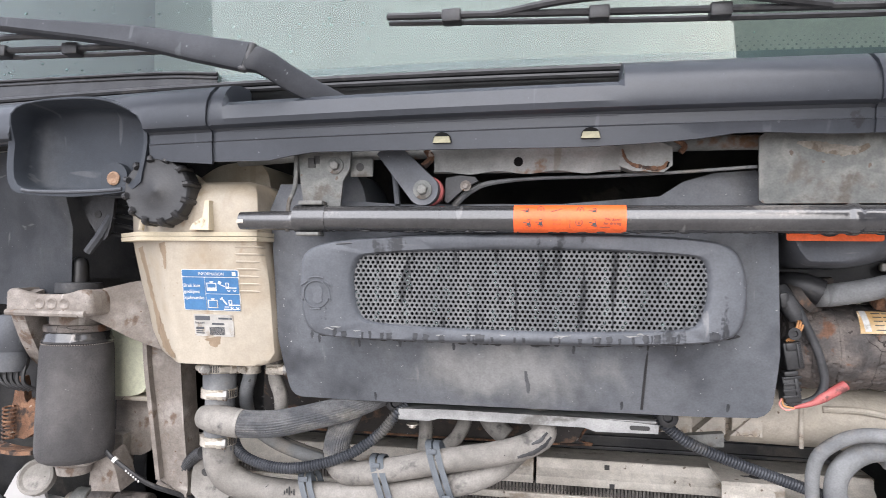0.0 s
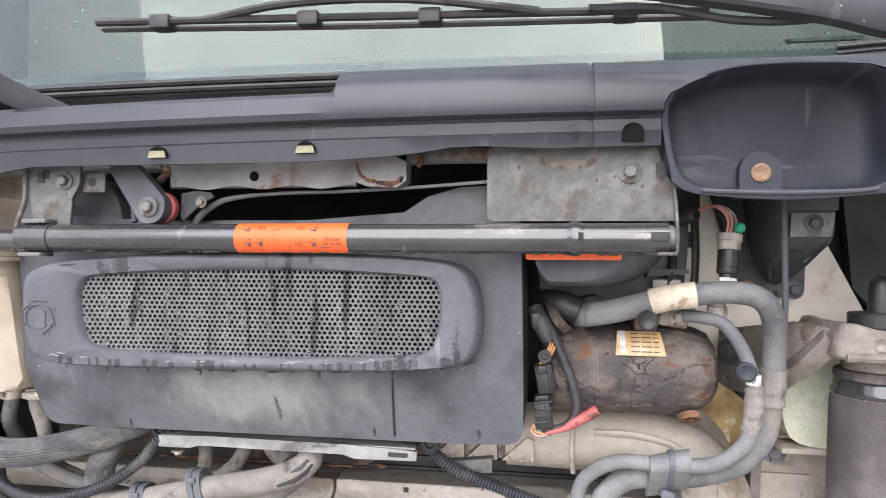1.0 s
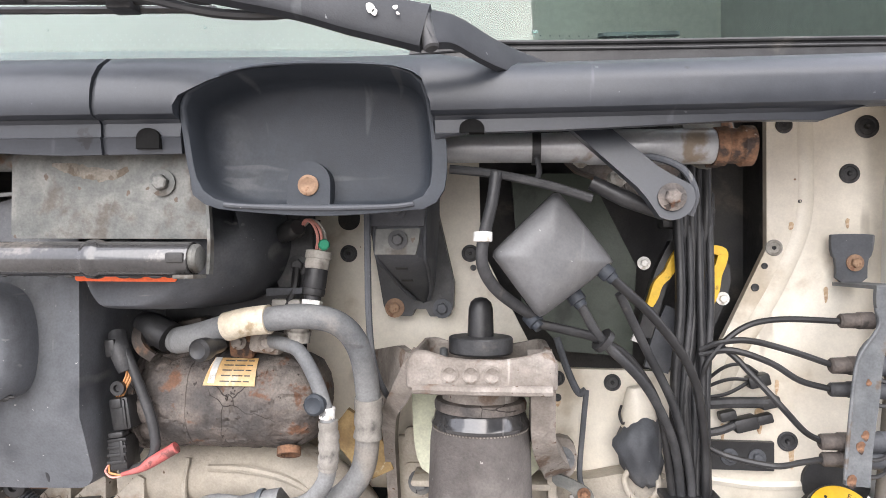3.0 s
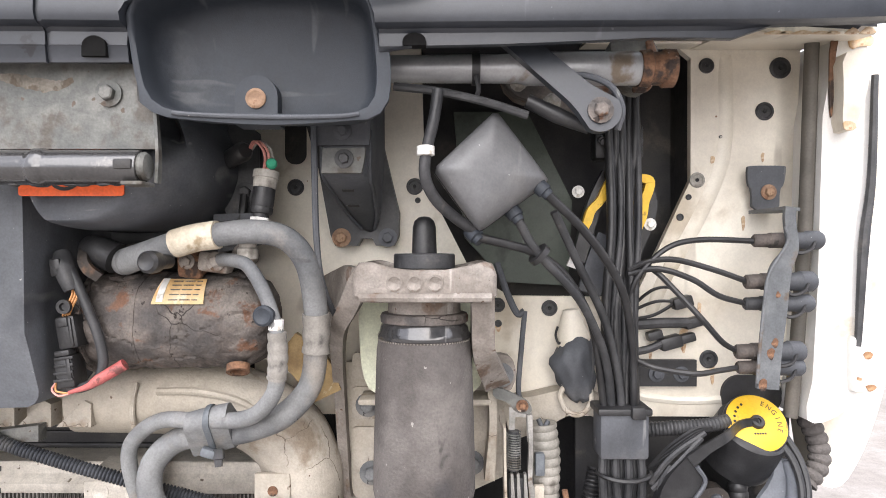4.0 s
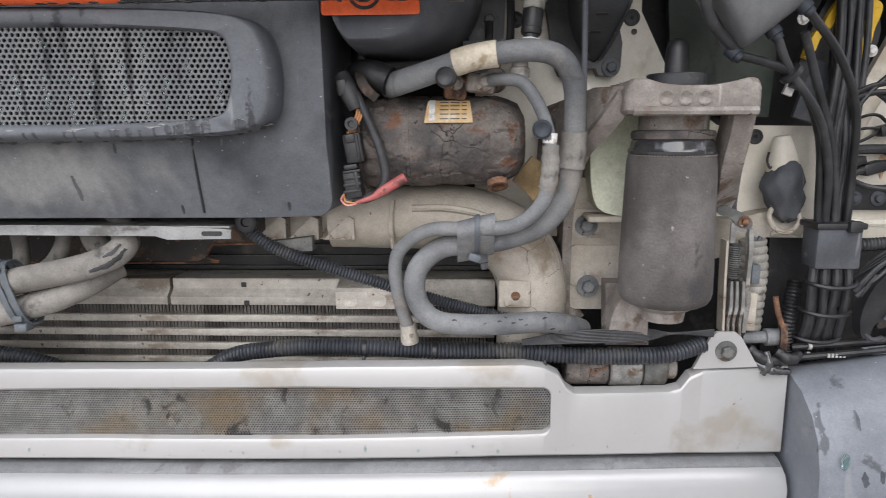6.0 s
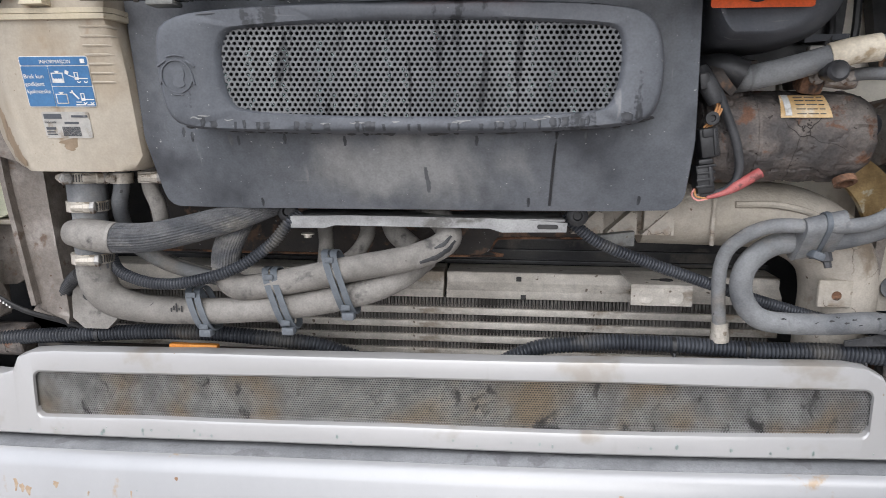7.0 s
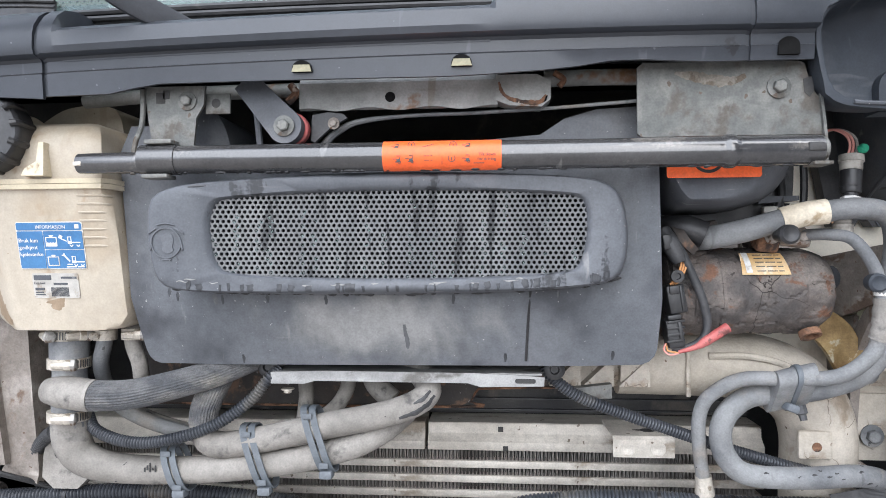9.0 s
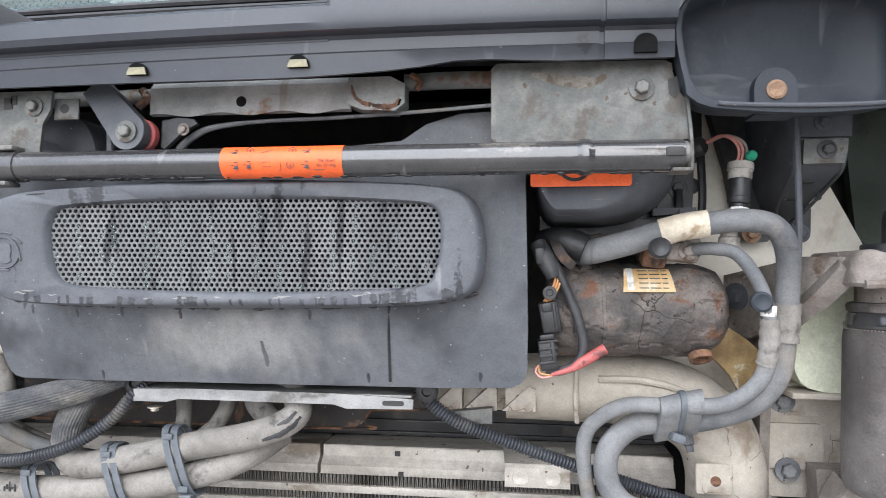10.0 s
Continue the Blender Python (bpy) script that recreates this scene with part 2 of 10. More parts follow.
M_RUST = surf("flaking rust", (0.115, 0.056, 0.031), (0.215, 0.115, 0.066), 34, 0.8, 0.95, bump=0.9, bscale=160, stain=(0.045, 0.031, 0.025), sscale=30, slow=0.50, shigh=0.62, specks=((0.30, 0.24, 0.19), 80.0, 0.68), grain=0.35, bump2=0.4, b2scale=70)
M_CAN = surf("rusted canister", (0.058, 0.052, 0.049), (0.118, 0.098, 0.086), 30, 0.55, 0.85, bump=1.0, bscale=110, stain=(0.125, 0.062, 0.036), sscale=30, slow=0.57, shigh=0.66, patchy=((0.165, 0.145, 0.128), 17.0), cracks=((0.024, 0.018, 0.015), 7.0, 0.005), specks=((0.030, 0.022, 0.018), 110.0, 0.69), grain=0.34, bump2=0.55, b2scale=60)
M_STEEL = surf("worn steel", (0.21, 0.205, 0.19), (0.33, 0.32, 0.30), 40, 0.35, 0.6, metal=0.4, bump=0.25, stain=(0.12, 0.085, 0.06), sscale=30, slow=0.56, shigh=0.66, grain=0.25)
M_BAR = surf("black enamelled steel", (0.030, 0.030, 0.031), (0.050, 0.049, 0.049), 30, 0.08, 0.20, spec=0.9, bump=0.05, stain=(0.13, 0.12, 0.11), sscale=30, slow=0.62, shigh=0.72, stretch=(0.25, 1, 1), scratch=((0.18, 0.175, 0.17), 60.0, 0.70), grain=0.2)
M_ALU = surf("dusty aluminium", (0.47, 0.435, 0.38), (0.62, 0.58, 0.515), 30, 0.55, 0.75, metal=0.15, bump=0.25, stain=(0.30, 0.255, 0.20), sscale=18, slow=0.56, shigh=0.68, stretch=(0.3, 1, 1), specks=((0.16, 0.13, 0.10), 80.0, 0.70), grain=0.2)
M_FIN = surf("grimy radiator fins", (0.17, 0.16, 0.145), (0.27, 0.25, 0.225), 40, 0.6, 0.85, metal=0.2, bump=0.1, stain=(0.09, 0.08, 0.07), sscale=12, slow=0.52, shigh=0.68)
M_SILVER = surf("silver bumper paint", (0.42, 0.412, 0.40), (0.46, 0.452, 0.44), 4, 0.26, 0.42, metal=0.25, bump=0.01, stain=(0.37, 0.34, 0.30), sscale=7, slow=0.60, shigh=0.72, specks=((0.28, 0.20, 0.13), 60.0, 0.775), scratch=((0.38, 0.36, 0.34), 24.0, 0.73), grain=0.015)
M_CORNER = surf("grey bumper plastic", (0.153, 0.165, 0.184), (0.198, 0.210, 0.229), 9, 0.42, 0.6, bump=0.12, bscale=800, stain=(0.085, 0.09, 0.10), sscale=17, slow=0.62, shigh=0.68, specks=((0.28, 0.285, 0.29), 110.0, 0.73), scratch=((0.27, 0.275, 0.28), 40.0, 0.68), grain=0.14)
M_LOWMESH = surf("grimy steel mesh", (0.225, 0.220, 0.212), (0.335, 0.327, 0.312), 40, 0.45, 0.68, metal=0.45, bump=0.03, stain=(0.060, 0.056, 0.055), sscale=38, slow=0.59, shigh=0.70, patchy=((0.27, 0.215, 0.155), 11.0), stretch=(1, 1, 0.7), grain=0.25)
M_ORANGE = surf("orange vinyl", (0.80, 0.115, 0.022), (0.84, 0.135, 0.03), 20, 0.4, 0.5, bump=0.02)
M_YELLOW = surf("yellow plastic", (0.70, 0.42, 0.02), (0.80, 0.50, 0.04), 20, 0.4, 0.55, bump=0.05, stain=(0.34, 0.20, 0.03), sscale=40, slow=0.60, shigh=0.68, grain=0.1)
M_BLUE = surf("blue vinyl", (0.040, 0.135, 0.29), (0.055, 0.16, 0.32), 20, 0.4, 0.5, bump=0.01)
M_PAPER = surf("pale print", (0.62, 0.61, 0.58), (0.72, 0.71, 0.68), 20, 0.5, 0.6, bump=0.01, stain=(0.40, 0.36, 0.30), sscale=40)
M_LOOM = surf("shiny black nylon sleeve", (0.032, 0.035, 0.042), (0.052, 0.056, 0.064), 30, 0.26, 0.42, bump=0.05, stain=(0.105, 0.10, 0.092), sscale=14, slow=0.58, shigh=0.75, grain=0.15)
M_RAIL = surf("silver painted steel", (0.281, 0.285, 0.292), (0.367, 0.370, 0.374), 12, 0.28, 0.45, metal=0.3, bump=0.08, stain=(0.20, 0.16, 0.12), sscale=14, slow=0.60, shigh=0.70, grain=0.1)
M_TAN = surf("tan rusted screw", (0.22, 0.13, 0.08), (0.31, 0.20, 0.125), 60, 0.6, 0.8, bump=0.3, stain=(0.18, 0.09, 0.05), sscale=90)
M_ORANGERUST = surf("orange rust bloom", (0.26, 0.13, 0.065), (0.46, 0.29, 0.16), 70, 0.8, 0.95, bump=0.5, stain=(0.22, 0.09, 0.04), sscale=60)
M_WRAP = surf("cream paper wrap", (0.52, 0.45, 0.34), (0.62, 0.555, 0.44), 25, 0.7, 0.85, bump=0.3, stain=(0.34, 0.26, 0.16), sscale=26, slow=0.54, shigh=0.68, scratch=((0.3, 0.22, 0.14), 60.0, 0.66), grain=0.15)
M_PLABEL = surf("faded amber label", (0.56, 0.35, 0.14), (0.68, 0.52, 0.31), 30, 0.6, 0.7, stain=(0.78, 0.70, 0.55), sscale=30)
M_OLDPAPER = surf("dirty pale print", (0.36, 0.345, 0.315), (0.46, 0.445, 0.41), 24, 0.5, 0.65, bump=0.02, stain=(0.27, 0.235, 0.19), sscale=45, slow=0.53, shigh=0.66, grain=0.12)
M_DUST = surf("chalky dust", (0.19, 0.19, 0.187), (0.29, 0.287, 0.275), 120, 0.85, 1.0, bump=0.3, stain=(0.10, 0.102, 0.108), sscale=90, slow=0.50, shigh=0.58, grain=0.25)
M_DULLSTEEL = surf("dull grey steel", (0.095, 0.102, 0.108), (0.150, 0.157, 0.162), 20, 0.5, 0.72, metal=0.1, bump=0.2, stain=(0.11, 0.085, 0.065), sscale=20, slow=0.57, shigh=0.67, grain=0.2)
M_BROWNBOOT = surf("dusty brown rubber", (0.060, 0.050, 0.044), (0.105, 0.088, 0.077), 24, 0.6, 0.8, bump=0.3, stain=(0.035, 0.030, 0.027), sscale=30, slow=0.55, shigh=0.66, grain=0.25)
M_RED = surf("red rubber sleeve", (0.33, 0.06, 0.058), (0.42, 0.12, 0.11), 30, 0.5, 0.65, bump=0.15, stain=(0.14, 0.05, 0.045), sscale=60, slow=0.55, shigh=0.66)
M_GREEN = surf("green plastic", (0.02, 0.25, 0.14), (0.03, 0.30, 0.17), 20, 0.5)
M_PINK = surf("pink wire", (0.60, 0.24, 0.20), (0.66, 0.30, 0.26), 20, 0.5)
M_COPPER = surf("amber wire", (0.42, 0.19, 0.06), (0.50, 0.25, 0.10), 20, 0.45)
M_TIE = surf("blue grey nylon strap", (0.085, 0.098, 0.11), (0.12, 0.132, 0.145), 30, 0.5, 0.65)
M_CLAMP = surf("tinned clamp band", (0.40, 0.365, 0.31), (0.52, 0.48, 0.415), 40, 0.45, 0.65, metal=0.3, bump=0.2, stain=(0.25, 0.21, 0.16), sscale=60, slow=0.55, shigh=0.65, grain=0.2)
M_BOTTLE = surf("pale green polyethylene", (0.56, 0.58, 0.43), (0.64, 0.65, 0.50), 8, 0.45)
M_CONCRETE = surf("sand coloured paving", (0.235, 0.212, 0.19), (0.285, 0.262, 0.237), 3, 0.8, 0.95, bump=0.3, bscale=60, stain=(0.20, 0.18, 0.16), sscale=0.7, slow=0.5, shigh=0.7, grain=0.2, gscale=90)
M_CONN = surf("grey connector plastic", (0.25, 0.238, 0.21), (0.34, 0.32, 0.285), 24, 0.5, 0.75, bump=0.25, stain=(0.15, 0.135, 0.115), sscale=24, slow=0.55, shigh=0.68, grain=0.2)
M_GREENDARK = surf("dark green panel", (0.050, 0.064, 0.050), (0.072, 0.088, 0.068), 10, 0.4, 0.6, stain=(0.030, 0.035, 0.029), sscale=14, slow=0.55, shigh=0.7)


def glass_mat():
    m = bpy.data.materials.new("green tinted glass")
    m.use_nodes = True
    b = m.node_tree.nodes["Principled BSDF"]
    b.inputs["Base Color"].default_value = (0.68, 0.86, 0.825, 1)
    b.inputs["Roughness"].default_value = 0.0
    b.inputs["Transmission Weight"].default_value = 1.0
    b.inputs["IOR"].default_value = 1.4
    return m


M_GLASS = glass_mat()

# ---- builders ----
ORIGIN = {}


def thing(name, at, label, category, group="", kind=""):
    ob = new(name)
    ob.empty_display_size = 0.02
    ob.location = at
    ORIGIN[ob.name] = Vector(at)
    return tagged(ob, label, category, group, kind)


def part(name, bm, material, parent=None, label="", smooth=38.0):
    """Link a bmesh, built in world metres, as one mesh object under parent."""
    bmesh.ops.recalc_face_normals(bm, faces=bm.faces)
    me = bpy.data.meshes.new(name)
    lo = Vector([min(v.co[i] for v in bm.verts) for i in range(3)])
    hi = Vector([max(v.co[i] for v in bm.verts) for i in range(3)])
    mid = (lo + hi) / 2
    bmesh.ops.translate(bm, vec=-mid, verts=bm.verts)
    bm.to_mesh(me)
    bm.free()
    for p in me.polygons:
        p.use_smooth = True
    me.set_sharp_from_angle(angle=radians(smooth))
    me.materials.append(material)
    ob = new(name, me)
    ORIGIN[ob.name] = mid
    if parent:
        ob.parent = parent
        ob.location = mid - ORIGIN[parent.name]
    else:
        ob.location = mid
    if label:
        ob["label"] = label
    return ob


def single(name, bm, material, label, category, group="", kind="", smooth=38.0):
    return tagged(part(name, bm, material, None, "", smooth), label, category, group, kind)


def B():
    return bmesh.new()


def crisp(bm, faces_before, width, seg=2, angle=32):
    """Round the edges of what was added since faces_before."""
    if width <= 0:
        return
    new_faces = set(bm.faces) - faces_before
    edges = [e for e in {e for f in new_faces for e in f.edges} if len(e.link_faces) == 2 and e.calc_face_angle(0) > radians(angle)]
    bmesh.ops.recalc_face_normals(bm, faces=list(new_faces))
    bmesh.ops.bevel(bm, geom=edges, offset=width, segments=seg, profile=0.5, affect="EDGES", clamp_overlap=True)


def box(bm, xs, ys, zs, bev=0.002, seg=2, rot=None):
    old = set(bm.faces)
    c = Vector(((xs[0] + xs[1]) / 2, (ys[0] + ys[1]) / 2, (zs[0] + zs[1]) / 2))
    m = Matrix.Translation(c)
    if rot:
        m = m @ Euler([radians(a) for a in rot]).to_matrix().to_4x4()
    m = m @ Matrix.Diagonal((abs(xs[1] - xs[0]), abs(ys[1] - ys[0]), abs(zs[1] - zs[0]), 1))
    bmesh.ops.create_cube(bm, size=1, matrix=m)
    crisp(bm, old, bev, seg)
    return bm


def prism(bm, pts, y0, y1, bev=0.002, seg=2, angle=32):
    """An outline in x and z, from the front y0 back to y1. y0 and y1 may be functions of (x, z)."""
    old = set(bm.faces)
    f0 = y0 if callable(y0) else (lambda x, z: y0)
    f1 = y1 if callable(y1) else (lambda x, z: y1)
    a = [bm.verts.new((x, f0(x, z), z)) for x, z in pts]
    b = [bm.verts.new((x, f1(x, z), z)) for x, z in pts]
    bm.faces.new(a)
    bm.faces.new(b[::-1])
    n = len(pts)
    for i in range(n):
        j = (i + 1) % n
        bm.faces.new((a[i], b[i], b[j], a[j]))
    crisp(bm, old, bev, seg, angle)
    return bm


def loft(bm, loops, caps=True, closed=True):
    rows = [[bm.verts.new(p) for p in lp] for lp in loops]
    n = len(rows[0])
    for r, s in zip(rows, rows[1:]):
        for i in range(n if closed else n - 1):
            j = (i + 1) % n
            bm.faces.new((r[i], r[j], s[j], s[i]))
    if caps:
        bm.faces.new(rows[0][::-1])
        bm.faces.new(rows[-1])
    return bm


def chaikin(pts, times=2, closed=True):
    for _ in range(times):
        out = []
        n = len(pts)
        for i in range(n if closed else n - 1):
            p, q = pts[i], pts[(i + 1) % n]
            out.append(tuple(0.75 * a + 0.25 * b for a, b in zip(p, q)))
            out.append(tuple(0.25 * a + 0.75 * b for a, b in zip(p, q)))
        if not closed:
            out = [pts[0]] + out + [pts[-1]]
        pts = out
    return pts


def rrect(x0, x1, z0, z1, r, n=5):
    out = []
    for cx, cz, a0 in ((x1 - r, z1 - r, 0), (x0 + r, z1 - r, 90), (x0 + r, z0 + r, 180), (x1 - r, z0 + r, 270)):
        for i in range(n + 1):
            a = radians(a0 + 90 * i / n)
            out.append((cx + r * math.cos(a), cz + r * math.sin(a)))
    return out


def resample(pts, n):
    """n points at even steps round a closed outline, beginning at the point furthest right."""
    k = max(range(len(pts)), key=lambda i: pts[i][0])
    pts = [np.array(p, float) for p in pts[k:] + pts[:k]]
    pts.append(pts[0])
    d = np.cumsum([0] + [np.linalg.norm(b - a) for a, b in zip(pts, pts[1:])])
    out = []
    for s in np.linspace(0, d[-1], n, endpoint=False):
        i = int(np.searchsorted(d, s, side="right")) - 1
        f = (s - d[i]) / max(d[i + 1] - d[i], 1e-9)
        out.append(tuple(pts[i] * (1 - f) + pts[i + 1] * f))
    return out


def ring(bm, outer, inner, y0, y1, bev=0.002, seg=2):
    """A plate with a hole: outer and inner outlines of the same number of points."""
    old = set(bm.faces)
    f0 = y0 if callable(y0) else (lambda x, z: y0)
    f1 = y1 if callable(y1) else (lambda x, z: y1)
    loops = [[(x, f(x, z), z) for x, z in o] for o, f in ((outer, f1), (outer, f0), (inner, f0), (inner, f1))]
    loops.append(loops[0])
    rows = [[bm.verts.new(p) for p in lp] for lp in loops[:4]]
    rows.append(rows[0])
    n = len(outer)
    for r, s in zip(rows, rows[1:]):
        for i in range(n):
            j = (i + 1) % n
            bm.faces.new((r[i], r[j], s[j], s[i]))
    crisp(bm, old, bev, seg)
    return bm


def spline(pts, n=6):
    P = [Vector(p) for p in pts]
    if len(P) == 2:
        return [P[0].lerp(P[1], i / n) for i in range(n + 1)]
    P = [P[0] * 2 - P[1]] + P + [P[-1] * 2 - P[-2]]
    out = []
    for i in range(1, len(P) - 2):
        a, b, c, d = P[i - 1:i + 3]
        for k in range(n):
            t = k / n
            out.append(0.5 * ((2 * b) + (c - a) * t + (2 * a - 5 * b + 4 * c - d) * t * t + (3 * b - a - 3 * c + d) * t ** 3))
    out.append(P[-2])
    return out


def tube(bm, pts, r, seg=12, n=6, rib=None, flat=1.0, caps=True, flute=0.0):
    """A round hose through pts. r: one radius, or one for each point. rib: (pitch, depth) of a corrugated sleeve."""
    path = spline(pts, n)
    rad = r if isinstance(r, (list, tuple)) else [r] * len(pts)
    rr = [float(np.interp(i / n, range(len(rad)), rad)) for i in range(len(path))]
    if rib:
        d = np.cumsum([0.0] + [(b - a).length for a, b in zip(path, path[1:])])
        steps = np.arange(0, d[-1], rib[0] / 4)
        xyz = np.array([tuple(p) for p in path])
        path = [Vector([np.interp(s, d, xyz[:, k]) for k in range(3)]) for s in steps]
        rr = [float(np.interp(s, d, rr)) - (rib[1] if i % 4 == 3 else (0 if i % 4 == 1 else rib[1] * 0.22)) for i, s in enumerate(steps)]
    tan = [(path[min(i + 1, len(path) - 1)] - path[max(i - 1, 0)]).normalized() for i in range(len(path))]
    up = Vector((0, 0, 1)) if abs(tan[0].z) < 0.9 else Vector((1, 0, 0))
    u = tan[0].cross(up).normalized()
    loops = []
    for p, t, q in zip(path, tan, rr):
        u = (u - t * u.dot(t)).normalized()
        w = t.cross(u)
        loops.append([p + (q - (flute if k % 2 else 0.0)) * (math.cos(2 * math.pi * k / seg) * u + flat * math.sin(2 * math.pi * k / seg) * w) for k in range(seg)])
    return loft(bm, loops, caps)


def slab(bm, path, wx, wy, bev=0.003):
    """A bar of rectangular section along a path; wx and wy are its widths across and in depth at each point."""
    old = set(bm.faces)
    sp = spline(path, 5)
    n = len(path)
    loops = []
    for i, q in enumerate(sp):
        a = float(np.interp(i / 5, range(n), wx)) / 2
        d = float(np.interp(i / 5, range(n), wy)) / 2
        t = (sp[min(i + 1, len(sp) - 1)] - sp[max(i - 1, 0)]).normalized()
        s = t.cross(Vector((0, 1, 0))).normalized()
        o = s.cross(t).normalized()
        loops.append([q + s * a + o * d, q + s * a - o * d, q - s * a - o * d, q - s * a + o * d])
    loft(bm, loops)
    crisp(bm, old, bev, 2, 50)


def lathe(bm, p, axis, profile, seg=24, roll=0.0, hoop=False):
    """Turn a profile of (along, radius) about the axis through p."""
    a = Vector(axis).normalized()
    up = Vector((0, 0, 1)) if abs(a.z) < 0.9 else Vector((1, 0, 0))
    u = a.cross(up).normalized()
    w = a.cross(u)
    p = Vector(p)
    loops = [[p + a * s + r * (math.cos(2 * math.pi * k / seg + roll) * u + math.sin(2 * math.pi * k / seg + roll) * w) for k in range(seg)] for s, r in profile]
    return loft(bm, loops + loops[:1], False) if hoop else loft(bm, loops)


def bolt(at, r, parent, material=None, axis=(0, -1, 0), name="bolt", label=""):
    """A hexagon head on a washer."""
    b = B()
    lathe(b, at, axis, [(0, r * 1.7), (r * 0.28, r * 1.7), (r * 0.3, r * 1.6)], 16)
    lathe(b, Vector(at) + Vector(axis).normalized() * r * 0.3, axis, [(0, r), (r * 0.75, r), (r * 0.9, r * 0.8)], 6, 0.3)
    return part(name, b, material or M_STEEL, parent, label)


def clamp(at, axis, r, parent, material=None, width=0.010, screw=(0, -1, 0), name="hose_clamp"):
    """A worm-drive band with its screw housing."""
    b = B()
    a = Vector(axis).normalized()
    s = Vector(screw).normalized()
    lathe(b, Vector(at) - a * width / 2, a, [(0, r), (0, r + 0.0016), (width, r + 0.0016), (width, r)], 24)
    q = Vector(at) + s * (r + 0.004)
    side = a.cross(s).normalized()
    lathe(b, q - side * 0.011, side, [(0, 0.0045), (0.014, 0.0055), (0.015, 0.007), (0.022, 0.007)], 8)
    band = part(name, b, material or M_CLAMP, parent)
    b = B()
    lathe(b, q + side * 0.011, side, [(0, 0.0078), (0.001, 0.0082), (0.005, 0.0082), (0.006, 0.0068)], 6)
    lathe(b, q + side * 0.0165, side, [(0, 0.0045), (0.001, 0.0040), (0.0002, 0.0015)], 10)
    part("worm_screw", b, M_STEEL, band, "hex head worm screw")
    for i in range(7):
        f = Quaternion(a, 0.55 + i * 0.13) @ s
        p = Vector(at) + f * (r + 0.0017)
        b = B()
        box(b, (-0.0006, 0.0006), (-0.0004, 0.0004), (-width * 0.36, width * 0.36), 0)
        fy, fz = -f, a
        fx = fy.cross(fz).normalized()
        bmesh.ops.transform(b, matrix=Matrix.Translation(p) @ Matrix((fx, fy, fz)).transposed().to_4x4(), verts=b.verts)
        part("band_slot", b, M_BLACKDUST, band)
    return band


def stain_patch(host, line, parent, material, name="stain", label="", lift=0.0004, n=5):
    """A dried or wet run lying on a surface: stations (x, z, width), carried on to the host from the front."""
    at = ORIGIN[host.name]
    tree = BVHTree.FromPolygons([v.co + at for v in host.data.vertices], [tuple(p.vertices) for p in host.data.polygons])
    sp = spline([(x, 0, z) for x, z, w in line], n)
    ws = [float(np.interp(i / n, range(len(line)), [w for x, z, w in line])) for i in range(len(sp))]
    b, rows = B(), []
    for i, (q, w) in enumerate(zip(sp, ws)):
        d = (sp[min(i + 1, len(sp) - 1)] - sp[max(i - 1, 0)]).normalized()
        s = Vector((-d.z, 0, d.x))
        row = []
        l, r = random.uniform(0.75, 1.2), random.uniform(0.75, 1.2)
        for k in (-1, -0.5, 0, 0.5, 1):
            p = q + s * (w / 2 * k * (l if k < 0 else r))
            hit, nor, _, _ = tree.ray_cast(Vector((p.x, 0.3, p.z)), Vector((0, 1, 0)))
            if hit is None:
                row = None
                break
            if nor.y > 0:
                nor = -nor
            row.append(b.verts.new(hit + nor * (lift if abs(k) < 1 else 0.00005)))
        if row is None:
            rows = [] if len(rows) < 2 else rows
            continue
        if rows:
            for a0, a1, c0, c1 in zip(rows[-1], rows[-1][1:], row, row[1:]):
                b.faces.new((a0, a1, c1, c0))
        rows.append(row)
    if not b.faces:
        b.free()
        return None
    loose = [v for v in b.verts if not v.link_faces]
    bmesh.ops.delete(b, geom=loose, context="VERTS")
    return part(name, b, material, parent, label, 60)


def words(text, size, at, parent, material, name="lettering", rz=0.0, tilt=90.0):
    cu = bpy.data.curves.new(name, "FONT")
    cu.body, cu.size, cu.extrude = text, size, 0.0001
    tmp = bpy.data.objects.new(name, cu)
    me = bpy.data.meshes.new_from_object(tmp)
    bpy.data.objects.remove(tmp)
    bpy.data.curves.remove(cu)
    b = B()
    b.from_mesh(me)
    bpy.data.meshes.remove(me)
    b.transform(pose(*at, tilt, 0, rz))
    return part(name, b, material, parent)


def perforated(x0, x1, z0, z1, pitch, hole, y, depth, inside, sides=12):
    """A plate of hexagonal cells, each with a round hole through it."""
    verts, faces = [], []
    row = pitch * math.sqrt(3) / 2
    R = pitch / math.sqrt(3)
    for j in range(int((z1 - z0) / row) + 1):
        for i in range(int((x1 - x0) / pitch) + 1):
            cx, cz = x0 + (i + 0.5 * (j % 2)) * pitch, z0 + j * row
            if not inside(cx, cz):
                continue
            k = len(verts)
            yy = y(cx) if callable(y) else y
            for rad, dy, sharp in ((R, 0, 1), (hole, 0, 0), (hole, depth, 0)):
                for s in range(sides):
                    a = radians(360 / sides * s)
                    q = rad
                    if sharp and sides == 12 and s % 2 == 1:
                        q = rad * math.cos(radians(30))
                    verts.append((cx + q * math.sin(a), yy + dy, cz + q * math.cos(a)))
            for lo in (0, sides):
                for s in range(sides):
                    t = (s + 1) % sides
                    faces.append((k + lo + s, k + lo + t, k + lo + sides + t, k + lo + sides + s))
    me = bpy.data.meshes.new("cells")
    me.from_pydata(verts, [], faces)
    b = B()
    b.from_mesh(me)
    bpy.data.meshes.remove(me)
    return b


